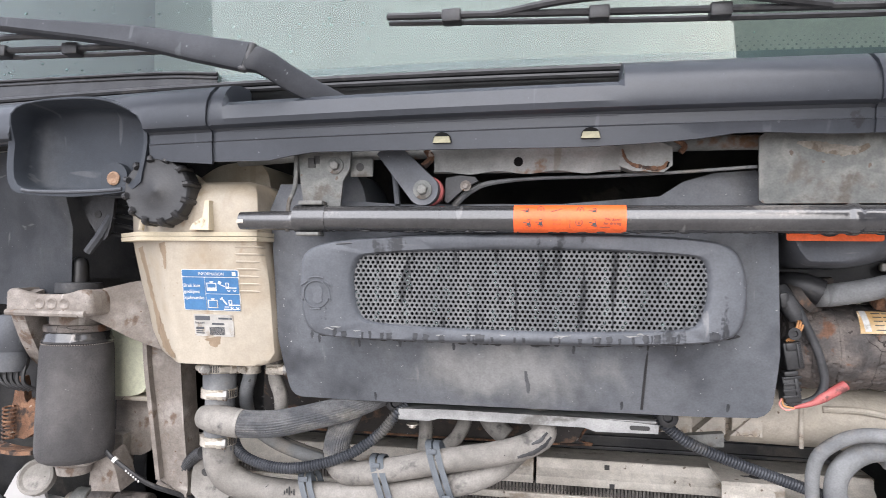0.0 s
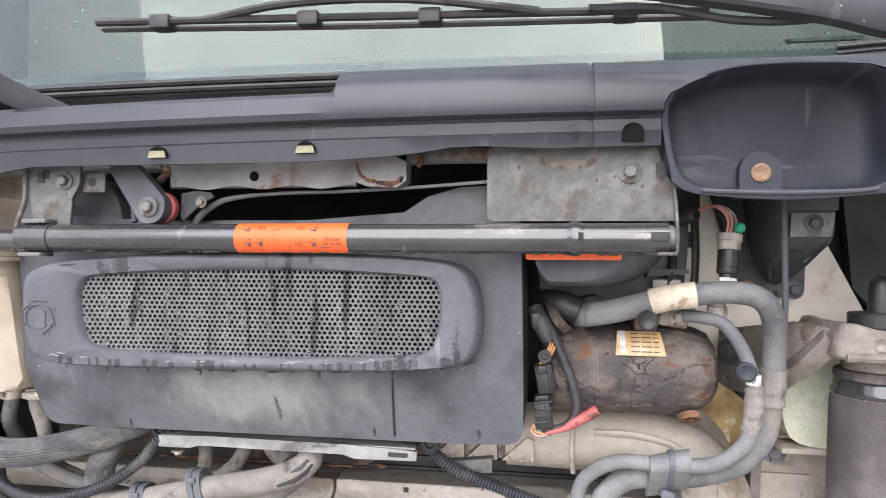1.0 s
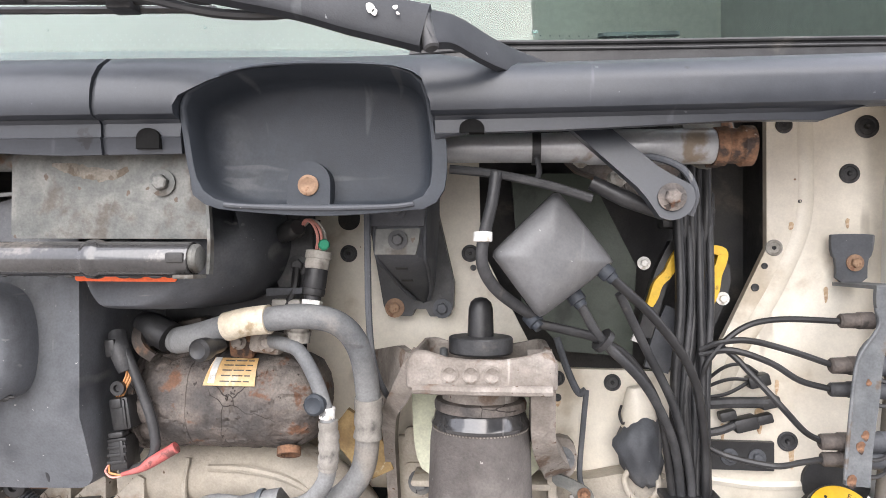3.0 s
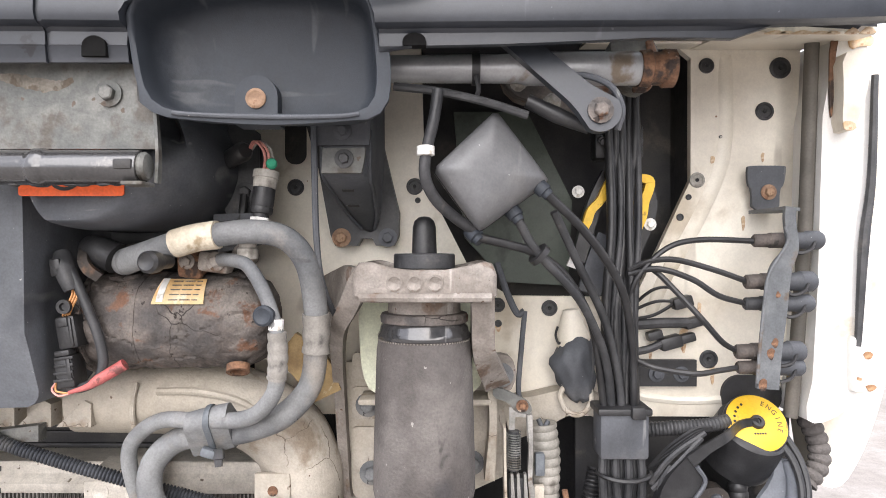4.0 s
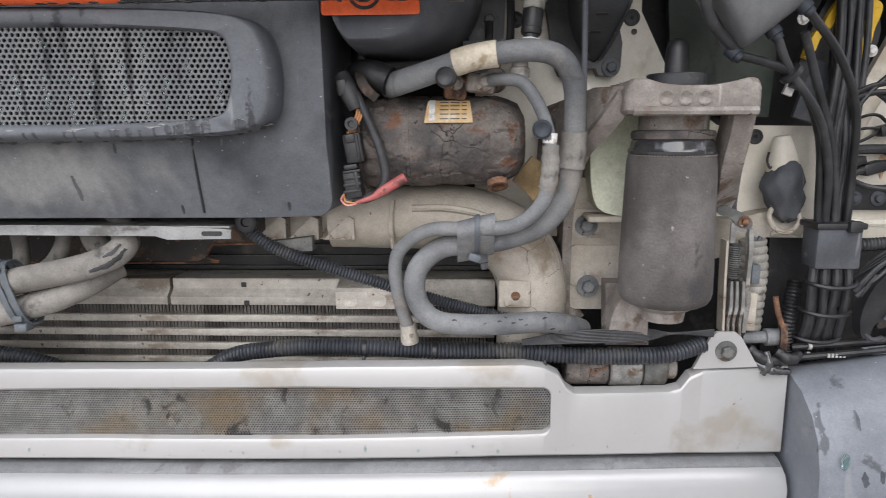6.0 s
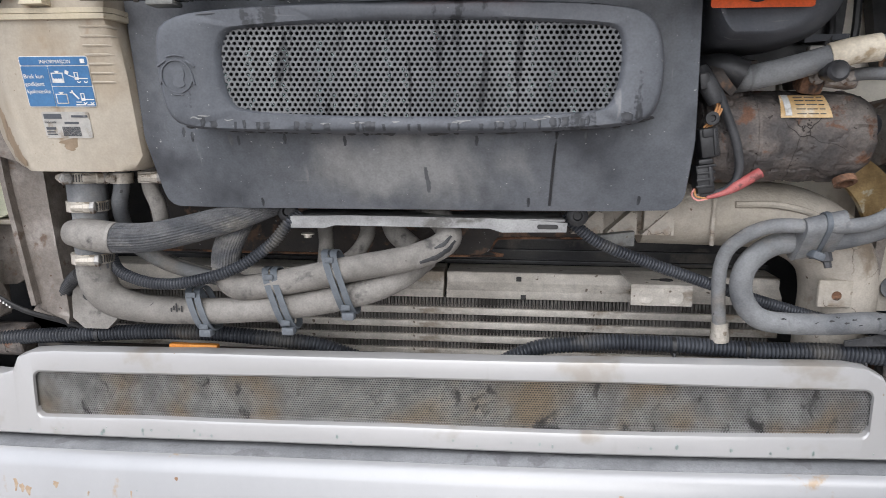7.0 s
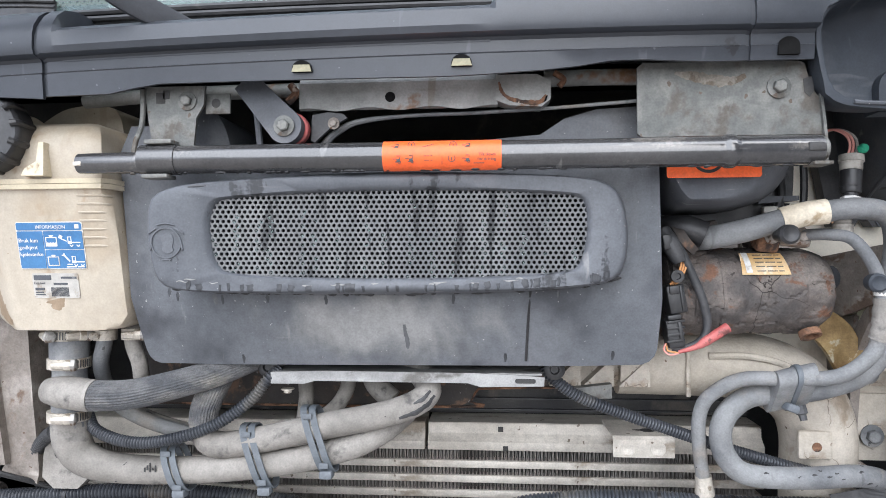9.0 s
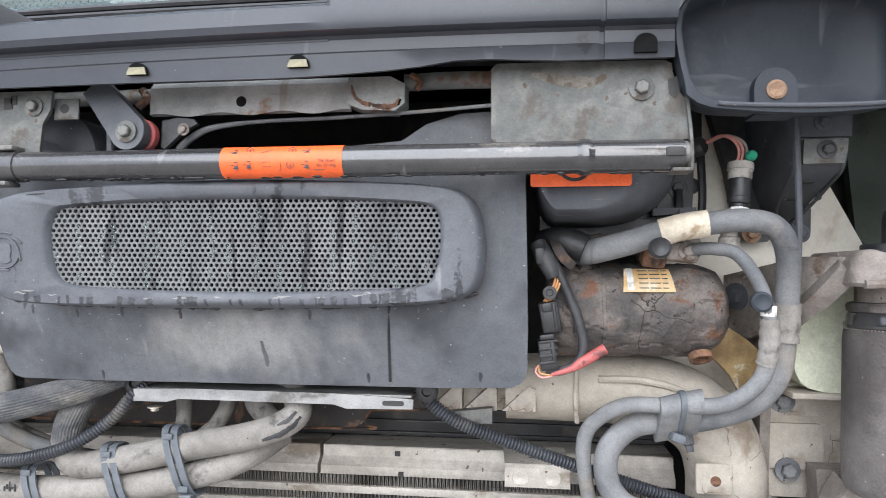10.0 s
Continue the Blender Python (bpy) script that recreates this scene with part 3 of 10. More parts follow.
AX = -0.06
FLIP, DROP = -0.088, 0.009


def other_side(pts):
    """The same outline on the truck's other side."""
    return [(AX - p[0], *p[1:]) for p in pts]

# ---- ground, cab shell and engine bay ----
b = B()
bmesh.ops.create_grid(b, x_segments=40, y_segments=40, size=60)
single("ground", b, M_CONCRETE, "sand coloured concrete yard, damp and stained", "ground", kind="structure")

# unseen dark wall, added so the windscreen's reflection turns dark on the right
b = B()
box(b, (2.9, 14.0), (-6.4, -6.0), (0, 10), 0.0)
single("wall_reflection_block", b, M_COVER, "unseen dark wall added to darken the windscreen reflection on one side", "wall", kind="structure")


def front_y(x):
    if x > 0.55:
        return 0.7653 + 0.018 * (x - 0.55)
    return 0.735 + 0.09 * (x + 0.03) ** 2


def bumper_y(x):
    return 0.896 + 0.075 * (x + 0.01) ** 2


# cream cab wall with its dark opening
M_RUNS = surf("rust stained cream paint", (0.50, 0.33, 0.18), (0.62, 0.50, 0.36), 120, 0.5, 0.7, bump=0.1, stain=(0.32, 0.15, 0.06), sscale=70, slow=0.55, shigh=0.7, grain=0.15)
b = B()
prism(b, [(0.44, 1.290), (0.46, 1.30), (1.07, 1.297), (1.118, 1.31), (1.132, 1.38), (1.150, 1.80), (0.90, 1.80), (0.90, 1.785), (0.99, 1.776), (1.007, 1.762), (1.007, 1.604),
          (0.964, 1.512), (0.935, 1.452), (0.772, 1.454), (0.724, 1.482), (0.662, 1.604), (0.657, 1.79), (0.66, 1.80), (0.44, 1.80)], 1.050, 1.062, 0.003)
cab_wall = tagged(part("wall_cab", b, M_CREAM), "cream painted cab front wall with pressed ribs", "cab wall", kind="structure")
b = B()
tube(b, [(1.052, 1.065, 1.765), (1.052, 1.0635, 1.74), (1.05, 1.0635, 1.64), (1.02, 1.0635, 1.56), (0.975, 1.0635, 1.48), (0.955, 1.0645, 1.43)], 0.0165, 28)
part("pressed_rib", b, M_CREAM, cab_wall)
b = B()
tube(b, [(0.93, 1.052, 1.325), (1.0, 1.052, 1.318), (1.07, 1.052, 1.322)], 0.006, 8)
part("pressed_rib", b, M_CREAM, cab_wall)
for p, r in (((0.649, 1.596), 0.0115), ((0.653, 1.578), 0.004), ((1.015, 1.604), 0.0105), ((1.004, 1.582), 0.004), ((0.993, 1.556), 0.005), ((0.494, 1.595), 0.0115),
             ((1.102, 1.693), 0.0125), ((1.027, 1.752), 0.0105), ((1.122, 1.749), 0.0145), ((1.045, 1.66), 0.0022), ((0.824, 1.438), 0.011), ((0.757, 1.442), 0.010), ((0.7575, 1.418), 0.005), ((1.03, 1.372), 0.0125), ((1.0, 1.372), 0.0)):
    if r:
        b = B()
        lathe(b, (p[0], 1.0495, p[1]), (0, -1, 0), [(0, r * 0.95), (0.0012, r * 0.95), (0.0022, r * 0.85), (0.0022, r * 0.70), (0.0008, r * 0.62), (0.0008, 0.0005)], 22)
        plug_ = part("rubber_plug", b, M_CONN if p == (1.015, 1.604) else M_BLACKDUST, cab_wall)
        if r > 0.009:
            b = B()
            lathe(b, (p[0], 1.0489, p[1]), (0, -1, 0), [(0, r * 0.24), (0.0016, r * 0.22), (0.0006, r * 0.1)], 12)
            part("plug_centre", b, M_BLACK, plug_)

random.seed(17)
for rx, rz, rw, rl in ((0.998, 1.408, 0.007, 0.030), (0.955, 1.388, 0.004, 0.020), (1.035, 1.362, 0.005, 0.028), (1.018, 1.443, 0.003, 0.018), (0.935, 1.318, 0.008, 0.010), (0.7575, 1.414, 0.005, 0.008), (1.075, 1.555, 0.003, 0.02), (1.035, 1.632, 0.004, 0.008), (1.10, 1.637, 0.003, 0.012)):
    b = B()
    q = [(rx + rw * random.uniform(0.5, 1.0) * math.cos(a), rz + (rw if math.sin(a) > 0 else rl) * random.uniform(0.7, 1.0) * math.sin(a)) for a in np.linspace(0, 5.6, 10)]
    prism(b, chaikin(q, 1), 1.0490, 1.0502, 0)
    part("rust_run", b, M_RUNS, cab_wall, "faint orange rust run")
# backing and sides of the opening, its shade given by black colour
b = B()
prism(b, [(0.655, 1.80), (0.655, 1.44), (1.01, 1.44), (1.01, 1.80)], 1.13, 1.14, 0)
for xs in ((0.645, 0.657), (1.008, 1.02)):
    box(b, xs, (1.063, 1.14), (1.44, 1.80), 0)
single("wall_recess", b, M_VOID, "black backing with the cab wall opening's shade in its colour", "recess", kind="structure")
b = B()
prism(b, [(0.70, 1.70), (0.715, 1.53), (0.77, 1.47), (0.855, 1.465), (0.86, 1.58), (0.80, 1.70)], 1.085, 1.10, 0.006)
single("insulation_panel", b, M_GREENDARK, "dark green insulation panel inside the opening", "panel")

# black sheets behind everything, coloured as the engine bay's deep shade
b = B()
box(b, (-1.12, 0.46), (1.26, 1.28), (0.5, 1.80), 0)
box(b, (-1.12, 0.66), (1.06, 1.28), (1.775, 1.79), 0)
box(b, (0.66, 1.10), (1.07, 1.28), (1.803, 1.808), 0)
single("wall_engine_bay", b, M_VOID, "added black sheets for the shade deep in the engine bay", "bay wall", kind="structure")
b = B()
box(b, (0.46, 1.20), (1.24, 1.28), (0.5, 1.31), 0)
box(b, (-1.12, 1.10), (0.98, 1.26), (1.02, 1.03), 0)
single("floor_engine_bay", b, M_VOID, "added black sheets for the shade under the engine bay", "bay floor", kind="structure")

# white outer cab edge on the truck's nearside
b = B()
prism(b, chaikin([(1.143, 1.775), (1.132, 1.37), (1.118, 1.312), (1.135, 1.304), (1.165, 1.318), (1.186, 1.345), (1.199, 1.52), (1.204, 1.775)], 1), 0.985, 1.30, 0.006)
wing = tagged(part("wall_cab_side", b, M_WHITE), "white painted cab side edge with rust spots", "cab side", kind="structure")
b = B()
tube(b, [(1.136, 1.0, 1.77), (1.128, 1.0, 1.55), (1.118, 1.0, 1.40), (1.110, 1.0, 1.31)], 0.0085, 10)
part("door_seal", b, surf("brown grey seal", (0.085, 0.078, 0.066), (0.12, 0.108, 0.092), 20, 0.6), wing, "brown grey rubber door seal")
b = B()
tube(b, [(1.196, 0.975, 1.72), (1.192, 0.975, 1.60), (1.183, 0.975, 1.52), (1.176, 0.975, 1.40)], [0.004, 0.005, 0.006, 0.004], 8)
part("edge_trim", b, M_BLACKDUST, wing)
b = B()
box(b, (1.170, 1.196), (0.972, 0.99), (1.345, 1.412), 0.005)
hinge_ = part("hinge_block", b, M_WHITE, wing, "white painted hinge block with rust bloom")
random.seed(21)
for hx, hz, hr in ((1.186, 1.389, 0.007), (1.189, 1.352, 0.006), (1.176, 1.362, 0.003)):
    b = B()
    prism(b, chaikin([(hx + hr * random.uniform(0.6, 1.2) * math.cos(q), hz + 0.8 * hr * random.uniform(0.6, 1.2) * math.sin(q)) for q in np.linspace(0, 5.5, 9)], 1), 0.9706, 0.9725, 0.0004)
    part("rust_spot", b, M_ORANGERUST, hinge_, "orange rust bloom")
b = B()
prism(b, chaikin([(1.150, 1.742), (1.172, 1.748), (1.184, 1.742), (1.182, 1.71), (1.170, 1.67), (1.163, 1.652), (1.150, 1.654), (1.152, 1.70)], 1), 0.962, 0.986, 0.006)
hk_ = part("door_striker", b, M_CREAM, wing, "cream hooked striker with rust")
for pts_ in ([(1.147, 1.768), (1.158, 1.768), (1.155, 1.752), (1.153, 1.735), (1.152, 1.70), (1.149, 1.665), (1.146, 1.69)], [(1.168, 1.768), (1.200, 1.770), (1.199, 1.756), (1.185, 1.757), (1.172, 1.752)]):
    b = B()
    prism(b, chaikin(pts_, 1), 0.9815, 0.984, 0.0004)
    part("rust_spot", b, M_RUST if pts_[0][0] < 1.15 else M_RUNS, wing, "brown rust bloom")
b = B()
prism(b, chaikin([(1.150, 1.664), (1.164, 1.662), (1.166, 1.653), (1.151, 1.652)], 1), 0.9605, 0.9625, 0.0003)
part("rust_spot", b, M_RUNS, hk_)
b = B()
prism(b, chaikin([(1.160, 1.300), (1.166, 1.255), (1.172, 1.212), (1.190, 1.200), (1.211, 1.204), (1.233, 1.240), (1.250, 1.282), (1.268, 1.345), (1.285, 1.48), (1.305, 1.775), (1.20, 1.775), (1.197, 1.42), (1.185, 1.33)], 1), 1.06, 1.10, 0.005)
part("side_flap", b, M_CREAM, wing, "pale plastic flap beside the cab edge")

# folded cream flange along the top of the cab wall
b = B()
loft(b, [[(x, 0.944, 1.7575), (x, 0.940, 1.760), (x, 0.940, 1.7690), (x, 0.945, 1.7715), (x, 1.049, 1.7750), (x, 1.049, 1.7725)] for x in (1.005, 1.06, 1.12, 1.176)])
loft(b, [[(x, 1.008, 1.768), (x, 1.005, 1.770), (x, 1.008, 1.774), (x, 1.049, 1.7752), (x, 1.049, 1.7735)] for x in (0.862, 0.93, 1.007)])
fl_ = part("top_flange", b, M_CREAM, cab_wall, "folded cream flange with rusted underside")
random.seed(63)
for k in range(7):
    x = 1.165 - 0.018 * k + random.uniform(-0.004, 0.004)
    b = B()
    w, h = random.uniform(0.008, 0.014), random.uniform(0.0025, 0.007) * (1.3 if k < 3 else 0.7)
    prism(b, chaikin([(x - w, 1.757), (x + w, 1.757), (x + w * 0.7, 1.757 + h * 0.7), (x, 1.757 + h), (x - w * 0.6, 1.757 + h * 0.5)], 1), 0.9385, 0.941, 0)
    part("rust_run", b, M_RUNS, fl_, "faint orange rust run")
# plain cab body above and behind
b = B()
box(b, (-1.23, -1.20), (0.98, 2.9), (1.25, 3.0), 0.02)
box(b, (1.205, 1.235), (1.30, 2.9), (1.25, 3.0), 0.02)
box(b, (-1.23, 1.235), (1.0, 2.9), (3.0, 3.03), 0.01)
box(b, (-1.23, 1.235), (2.88, 2.91), (1.25, 3.0), 0.01)
single("wall_cab_body", b, M_WHITE, "plain white cab body sides, roof and rear", "cab body", kind="structure")
b = B()
box(b, (-1.19, 1.2), (1.06, 2.85), (1.80, 1.82), 0)
single("floor_cab", b, M_INNER, "dark cab floor behind the dashboard", "cab floor", kind="structure")


# the lining's pale pinkish colour stands in for the reflection on the windscreen
b = B()
box(b, (-1.19, 1.19), (1.75, 1.78), (1.82, 2.98), 0.01)
box(b, (-1.19, -1.17), (0.99, 1.75), (1.82, 2.98), 0.0)
box(b, (1.18, 1.20), (1.02, 1.75), (1.82, 2.98), 0.0)
box(b, (-1.19, 1.19), (1.06, 1.75), (2.94, 2.98), 0.0)
single("wall_cab_lining", b, surf("cab lining with reflection tone", (0.160, 0.141, 0.128), (0.19, 0.170, 0.155), 3, 0.8), "pinkish grey lining inside the cab, toned for the glass reflection", "cab lining", kind="structure")


# ---- windscreen ----
def screen_y(x, z):
    return 0.818 + 0.075 * (x + 0.01) ** 2 + (z - 1.772) * 0.16


windscreen = thing("windscreen", (0, 0.83, 1.77), "green tinted windscreen with rain spots and a dotted border", "windscreen")
b = B()
xs = np.linspace(-1.17, 1.17, 40)
zs = np.linspace(1.772, 2.75, 8)
loft(b, [[(x, screen_y(x, z), z) for z in zs] + [(x, screen_y(x, z) + 0.006, z) for z in zs[::-1]] for x in xs])
pane = part("pane", b, M_GLASS, windscreen, smooth=60)
pane.visible_shadow = False
b = B()
tube(b, [(x, screen_y(x, 1.772) - 0.004, 1.772) for x in np.linspace(-1.15, 1.15, 24)], 0.0045, 8, 2)
tube(b, [(x, screen_y(x, 1.766) - 0.006, 1.763) for x in np.linspace(-1.15, 1.15, 24)], 0.004, 8, 2)
part("rubber_seal", b, M_BLACK, windscreen, "black rubber lower seal")
for xa, za in (((0.60, 0.66, 0.75, 0.85, 0.95, 1.05, 1.14), (1.790, 1.795, 1.797, 1.800, 1.804, 1.808, 1.811)), ((-0.44, -0.50, -0.58, -0.70, -0.85, -1.0, -1.14), (1.789, 1.794, 1.797, 1.800, 1.804, 1.809, 1.814))):
    b = B()
    loft(b, [[(x, screen_y(x, 1.770) - 0.004, 1.770), (x, screen_y(x, z) - 0.004, z), (x, screen_y(x, z) - 0.0005, z + 0.001), (x, screen_y(x, 1.770) - 0.0005, 1.770)] for x, z in zip(xa, za)])
    tube(b, [(x, screen_y(x, z) - 0.005, z) for x, z in zip(xa, za)], 0.0024, 8, 3)
    tube(b, [(x, screen_y(x, z) - 0.005, z - 0.0065) for x, z in zip(xa, za)], 0.0018, 8, 3)
    part("edge_seal", b, M_BLACK, windscreen, "ribbed black rubber edge seal")
b = B()
for row in range(5):
    z = 1.786 + row * 0.0052
    rad = 0.0018 - row * 0.00024
    for i in range(230):
        x = -1.08 + i * 0.0094 + (row % 2) * 0.0047
        y = screen_y(x, z) + 0.0075
        vs = [b.verts.new((x + rad * math.cos(a), y + 0.16 * rad * math.sin(a), z + rad * math.sin(a))) for a in (0.4, 1.45, 2.5, 3.54, 4.6, 5.65)]
        b.faces.new(vs)
tagged(part("dotted_border", b, M_BLACK, windscreen, "black printed dot border"), kind="stuff")
random.seed(5)
b = B()
for i in range(260):
    x = random.uniform(-1.0, -0.2) if i % 3 else random.uniform(-1.0, 1.0)
    z = random.uniform(1.80, 2.05)
    rad = random.uniform(0.0008, 0.0022)
    bmesh.ops.create_uvsphere(b, u_segments=8, v_segments=5, radius=rad, matrix=Matrix.Translation((x, screen_y(x, z), z)) @ Matrix.Diagonal((1.5, 0.45, 1, 1)))
tagged(part("rain_drops", b, M_GLASS, windscreen, "clear rain drops"), kind="stuff")
b = B()
rows = [[b.verts.new((x, screen_y(x, 1.762) + 0.010 + dy, z)) for x in np.linspace(-1.17, 1.17, 30)] for dy, z in ((0, 1.70), (0, 1.778), (0.008, 1.783), (0.012, 1.70))]
for r in (rows[0], rows[3]):
    for v in r:
        if v.co.x > 0.63:
            v.co.z = 1.762
for r, s in zip(rows, rows[1:]):
    for i in range(29):
        b.faces.new((r[i], r[i + 1], s[i + 1], s[i]))
part("lower_frame", b, M_BLACK, windscreen)

dash = thing("dashboard", (0, 1.0, 1.80), "dark dashboard top behind the windscreen with a defroster vent", "dashboard")
b = B()
loft(b, [[(x, 0.85 + 0.075 * x * x, 1.775), (x, 0.86 + 0.075 * x * x, 1.80), (x, 1.0, 1.835), (x, 1.35, 1.86), (x, 1.40, 1.775)] for x in np.linspace(-1.15, 1.15, 20)])
part("dash_top", b, M_INNER, dash)
for x in (0.62, 0.83, -0.75):
    b = B()
    pts = rrect(x - 0.042, x + 0.042, -0.010, 0.010, 0.0098, 6)
    loft(b, [[(px, 0.93 + pz, 1.823 + pz * 0.2 + h) for px, pz in pts] for h in (0, 0.004)])
    part("defroster_vent", b, M_BLACK, dash)

# ---- cowl under the windscreen ----
CUP = [(0.4137, 1.7242), (0.4397, 1.7388), (0.471, 1.7503), (0.5252, 1.754), (0.5951, 1.7524), (0.6211, 1.742), (0.6274, 1.7159), (0.6315, 1.6533), (0.619, 1.6379), (0.5878, 1.6342), (0.4627, 1.6342), (0.4397, 1.6379), (0.4252, 1.6512), (0.4189, 1.6836)]


def cup_top(x):
    return float(np.interp(x, [0.4112, 0.4140, 0.4175, 0.440, 0.471, 0.525, 0.595, 0.613, 0.621, 0.6265, 0.629, 0.633], [0, 1.7195, 1.7255, 1.7370, 1.748, 1.7525, 1.751, 1.7455, 1.7395, 1.724, 1.708, 0]))


def cowl_section(x, skirt, cut=False, flip=False):
    y0 = front_y(x)
    zo = 0.012 * x
    if cut:
        top = [(0.060, 1.700), (0.045, 1.699), (0.024, 1.701), (0.0175, 1.7335), (0.010, 1.7345), (0.003, 1.729)]
        back = [(0.0105, 1.726), (0.016, 1.699), (0.06, 1.694)]
    else:
        top = [(0.078, 1.7665), (0.045, 1.765), (0.024, 1.759), (0.011, 1.749), (0.003, 1.737), (0.0005, 1.727)]
        back = [(0.012, 1.735), (0.03, 1.752), (0.078, 1.760)]
    prof = top + [(0.0, 1.712), (0.0025, 1.7055), (0.007, 1.7035), (0.013, 1.703), (0.0165, 1.700), (0.0175, 1.689), (0.0155, 1.6882), (0.0165, 1.687), (0.019, skirt - zo)]
    prof += [(0.023, skirt - zo), (0.0205, 1.705)] + back
    zc = cup_top(FLIP - x) - DROP if flip else cup_top(x)
    low = 0.0115 * max(0.0, min(1.0, (x - 0.635) / 0.05))
    return [(x, y0 + py, max(pz + zo - low * max(0.0, (pz - 1.722) / 0.0445), zc, skirt)) for py, pz in prof]


cowl = thing("cowl_panel", (0, 0.76, 1.68), "satin black plastic cowl panel with moulded recesses, damp and scuffed", "cowl panel")
b = B()
st = [(-0.402, 0), (-0.396, 0), (-0.386, 0), (-0.382, 1)] + [(x, 1) for x in np.linspace(-0.36, 0.084, 16)] + [(0.090, 0), (0.10, 0)] + [(x, 0) for x in np.linspace(0.14, 0.341, 7)] + [(0.3425, 0)]
sk = lambda x: float(np.interp(x, [-0.40, -0.33, -0.28, 0.04, 0.09, 0.16, 0.22, 0.30, 0.35], [1.658, 1.658, 1.667, 1.666, 1.668, 1.672, 1.681, 1.677, 1.678]))
loft(b, [cowl_section(x, sk(x), bool(c)) for x, c in st])
centre = part("cowl_centre", b, M_COWL, cowl, smooth=30)
b = B()
loft(b, [cowl_section(x, float(np.interp(x, [0.35, 0.45, 0.62, 0.66, 0.75, 0.89, 0.95, 0.955, 1.11], [1.678, 1.68, 1.69, 1.6965, 1.6985, 1.705, 1.704, 1.715, 1.721]))) for x in [0.3475, 0.352] + list(np.linspace(0.37, 0.408, 5)) + [0.4095, 0.4112, 0.4122, 0.4140, 0.4175, 0.422] + list(np.linspace(0.43, 0.61, 16)) + [0.614, 0.618, 0.621, 0.6235, 0.6262, 0.6285, 0.631, 0.6335, 0.645, 0.66] + list(np.linspace(0.70, 1.09, 12)) + [1.11, 1.125]])
part("cowl_side", b, M_COWL, cowl, smooth=30)
b = B()
loft(b, [cowl_section(x, float(np.interp(-x, [0.40, 0.47, 0.62, 0.66, 1.08], [1.655, 1.66, 1.69, 1.690, 1.695])), False, True) for x in [-0.4085, -0.412] + [FLIP - v for v in list(np.linspace(0.37, 0.408, 5)) + [0.4095, 0.4112, 0.4122, 0.4140, 0.4175, 0.422] + list(np.linspace(0.43, 0.61, 16)) + [0.614, 0.618, 0.621, 0.6235, 0.6262, 0.6285, 0.631, 0.6335, 0.645] if -0.725 < FLIP - v < -0.414] + list(np.linspace(-0.735, -1.12, 10))])
part("cowl_side", b, M_COWL, cowl, smooth=30)
# the joints between the three cowl mouldings, a little set back
for xa_, xb_, sk_, flip in ((0.3405, 0.3495, 1.679, False), (-0.4105, -0.4005, 1.659, True)):
    b = B()
    loft(b, [[(x, y + 0.0035, z - (0.0025 if z > 1.72 else 0.0)) for x, y, z in cowl_section(x_, sk_, False, flip)] for x_, x in ((xa_, xa_), ((xa_ + xb_) / 2, (xa_ + xb_) / 2), (xb_, xb_))])
    part("joint_strip", b, M_COWL, cowl, smooth=30)
# moulded recess cups
for flip in (False, True):
    pts = resample(chaikin(CUP, 2), 48)
    cx, cz = 0.53, 1.685
    dy = 0.0

    def cup_loop(k, y, grow=0.0):
        out = []
        for x, z in pts:
            d = math.hypot(x - cx, z - cz)
            g = 0.0015 + (0.0095 if x > 0.61 else (0.0070 if z < 1.648 else 0.0025)) * min(1.0, max(0.0, (1.728 - z) / 0.03)) if grow == 1 else grow
            f = k + g / d
            px, pz = cx + (x - cx) * f, cz + (z - cz) * f
            out.append(((FLIP - px) if flip else px, y + 0.081 * (px - 0.53) - (0.015 * min(1.0, max(0.0, (pz - 1.700) / 0.035)) if k > 0.97 else 0.0), pz - (DROP if flip else 0.0)))
        return out

    b = B()
    loft(b, [cup_loop(0.85, 0.840), cup_loop(0.96, 0.832, 0.002), cup_loop(1.0, 0.800, 0.004), cup_loop(1.0, 0.786, 0.004), cup_loop(1.0, 0.785, 1), cup_loop(1.0, 0.7795, 1), cup_loop(0.998, 0.7785, 0.011 * 0), cup_loop(0.995, 0.779, -0.001),
             cup_loop(0.985, 0.783, -0.001), cup_loop(0.965, 0.801, -0.001), cup_loop(0.92, 0.815), cup_loop(0.82, 0.8215), cup_loop(0.4, 0.823)])
    cup = part("recess_cup", b, M_CUP, cowl, "rounded recess moulded into the cowl", 50)
    fx = -0.576 if flip else 0.514
    fz = 1.644 if flip else 1.655
    b = B()
    prism(b, [(fx - 0.020, fz - 0.024), (fx + 0.020, fz - 0.024)] + [(fx + 0.020 * math.cos(q), fz + 0.002 + 0.020 * math.sin(q)) for q in np.linspace(0, math.pi, 12)], 0.806, 0.834, 0.003)
    part("boss", b, M_CUP, cup)
    b = B()
    lathe(b, (fx, 0.806, fz), (0, -1, 0), [(0, 0.0095), (0.002, 0.0095), (0.003, 0.007), (0.0015, 0.003)], 18)
    part("screw", b, M_TAN, cup, "tan rusted screw head")
    b = B()
    rimp = [p for p in cup_loop(1.0, 0.778, 0.002) if p[2] < 1.637 - (DROP if flip else 0.0)]
    rimp.sort(key=lambda p: p[0])
    tube(b, [(x, y, z) for x, y, z in rimp], 0.0022, 8, 2)
    part("scuffed_rim", b, M_COVER, cup, "scuffed grey rim")
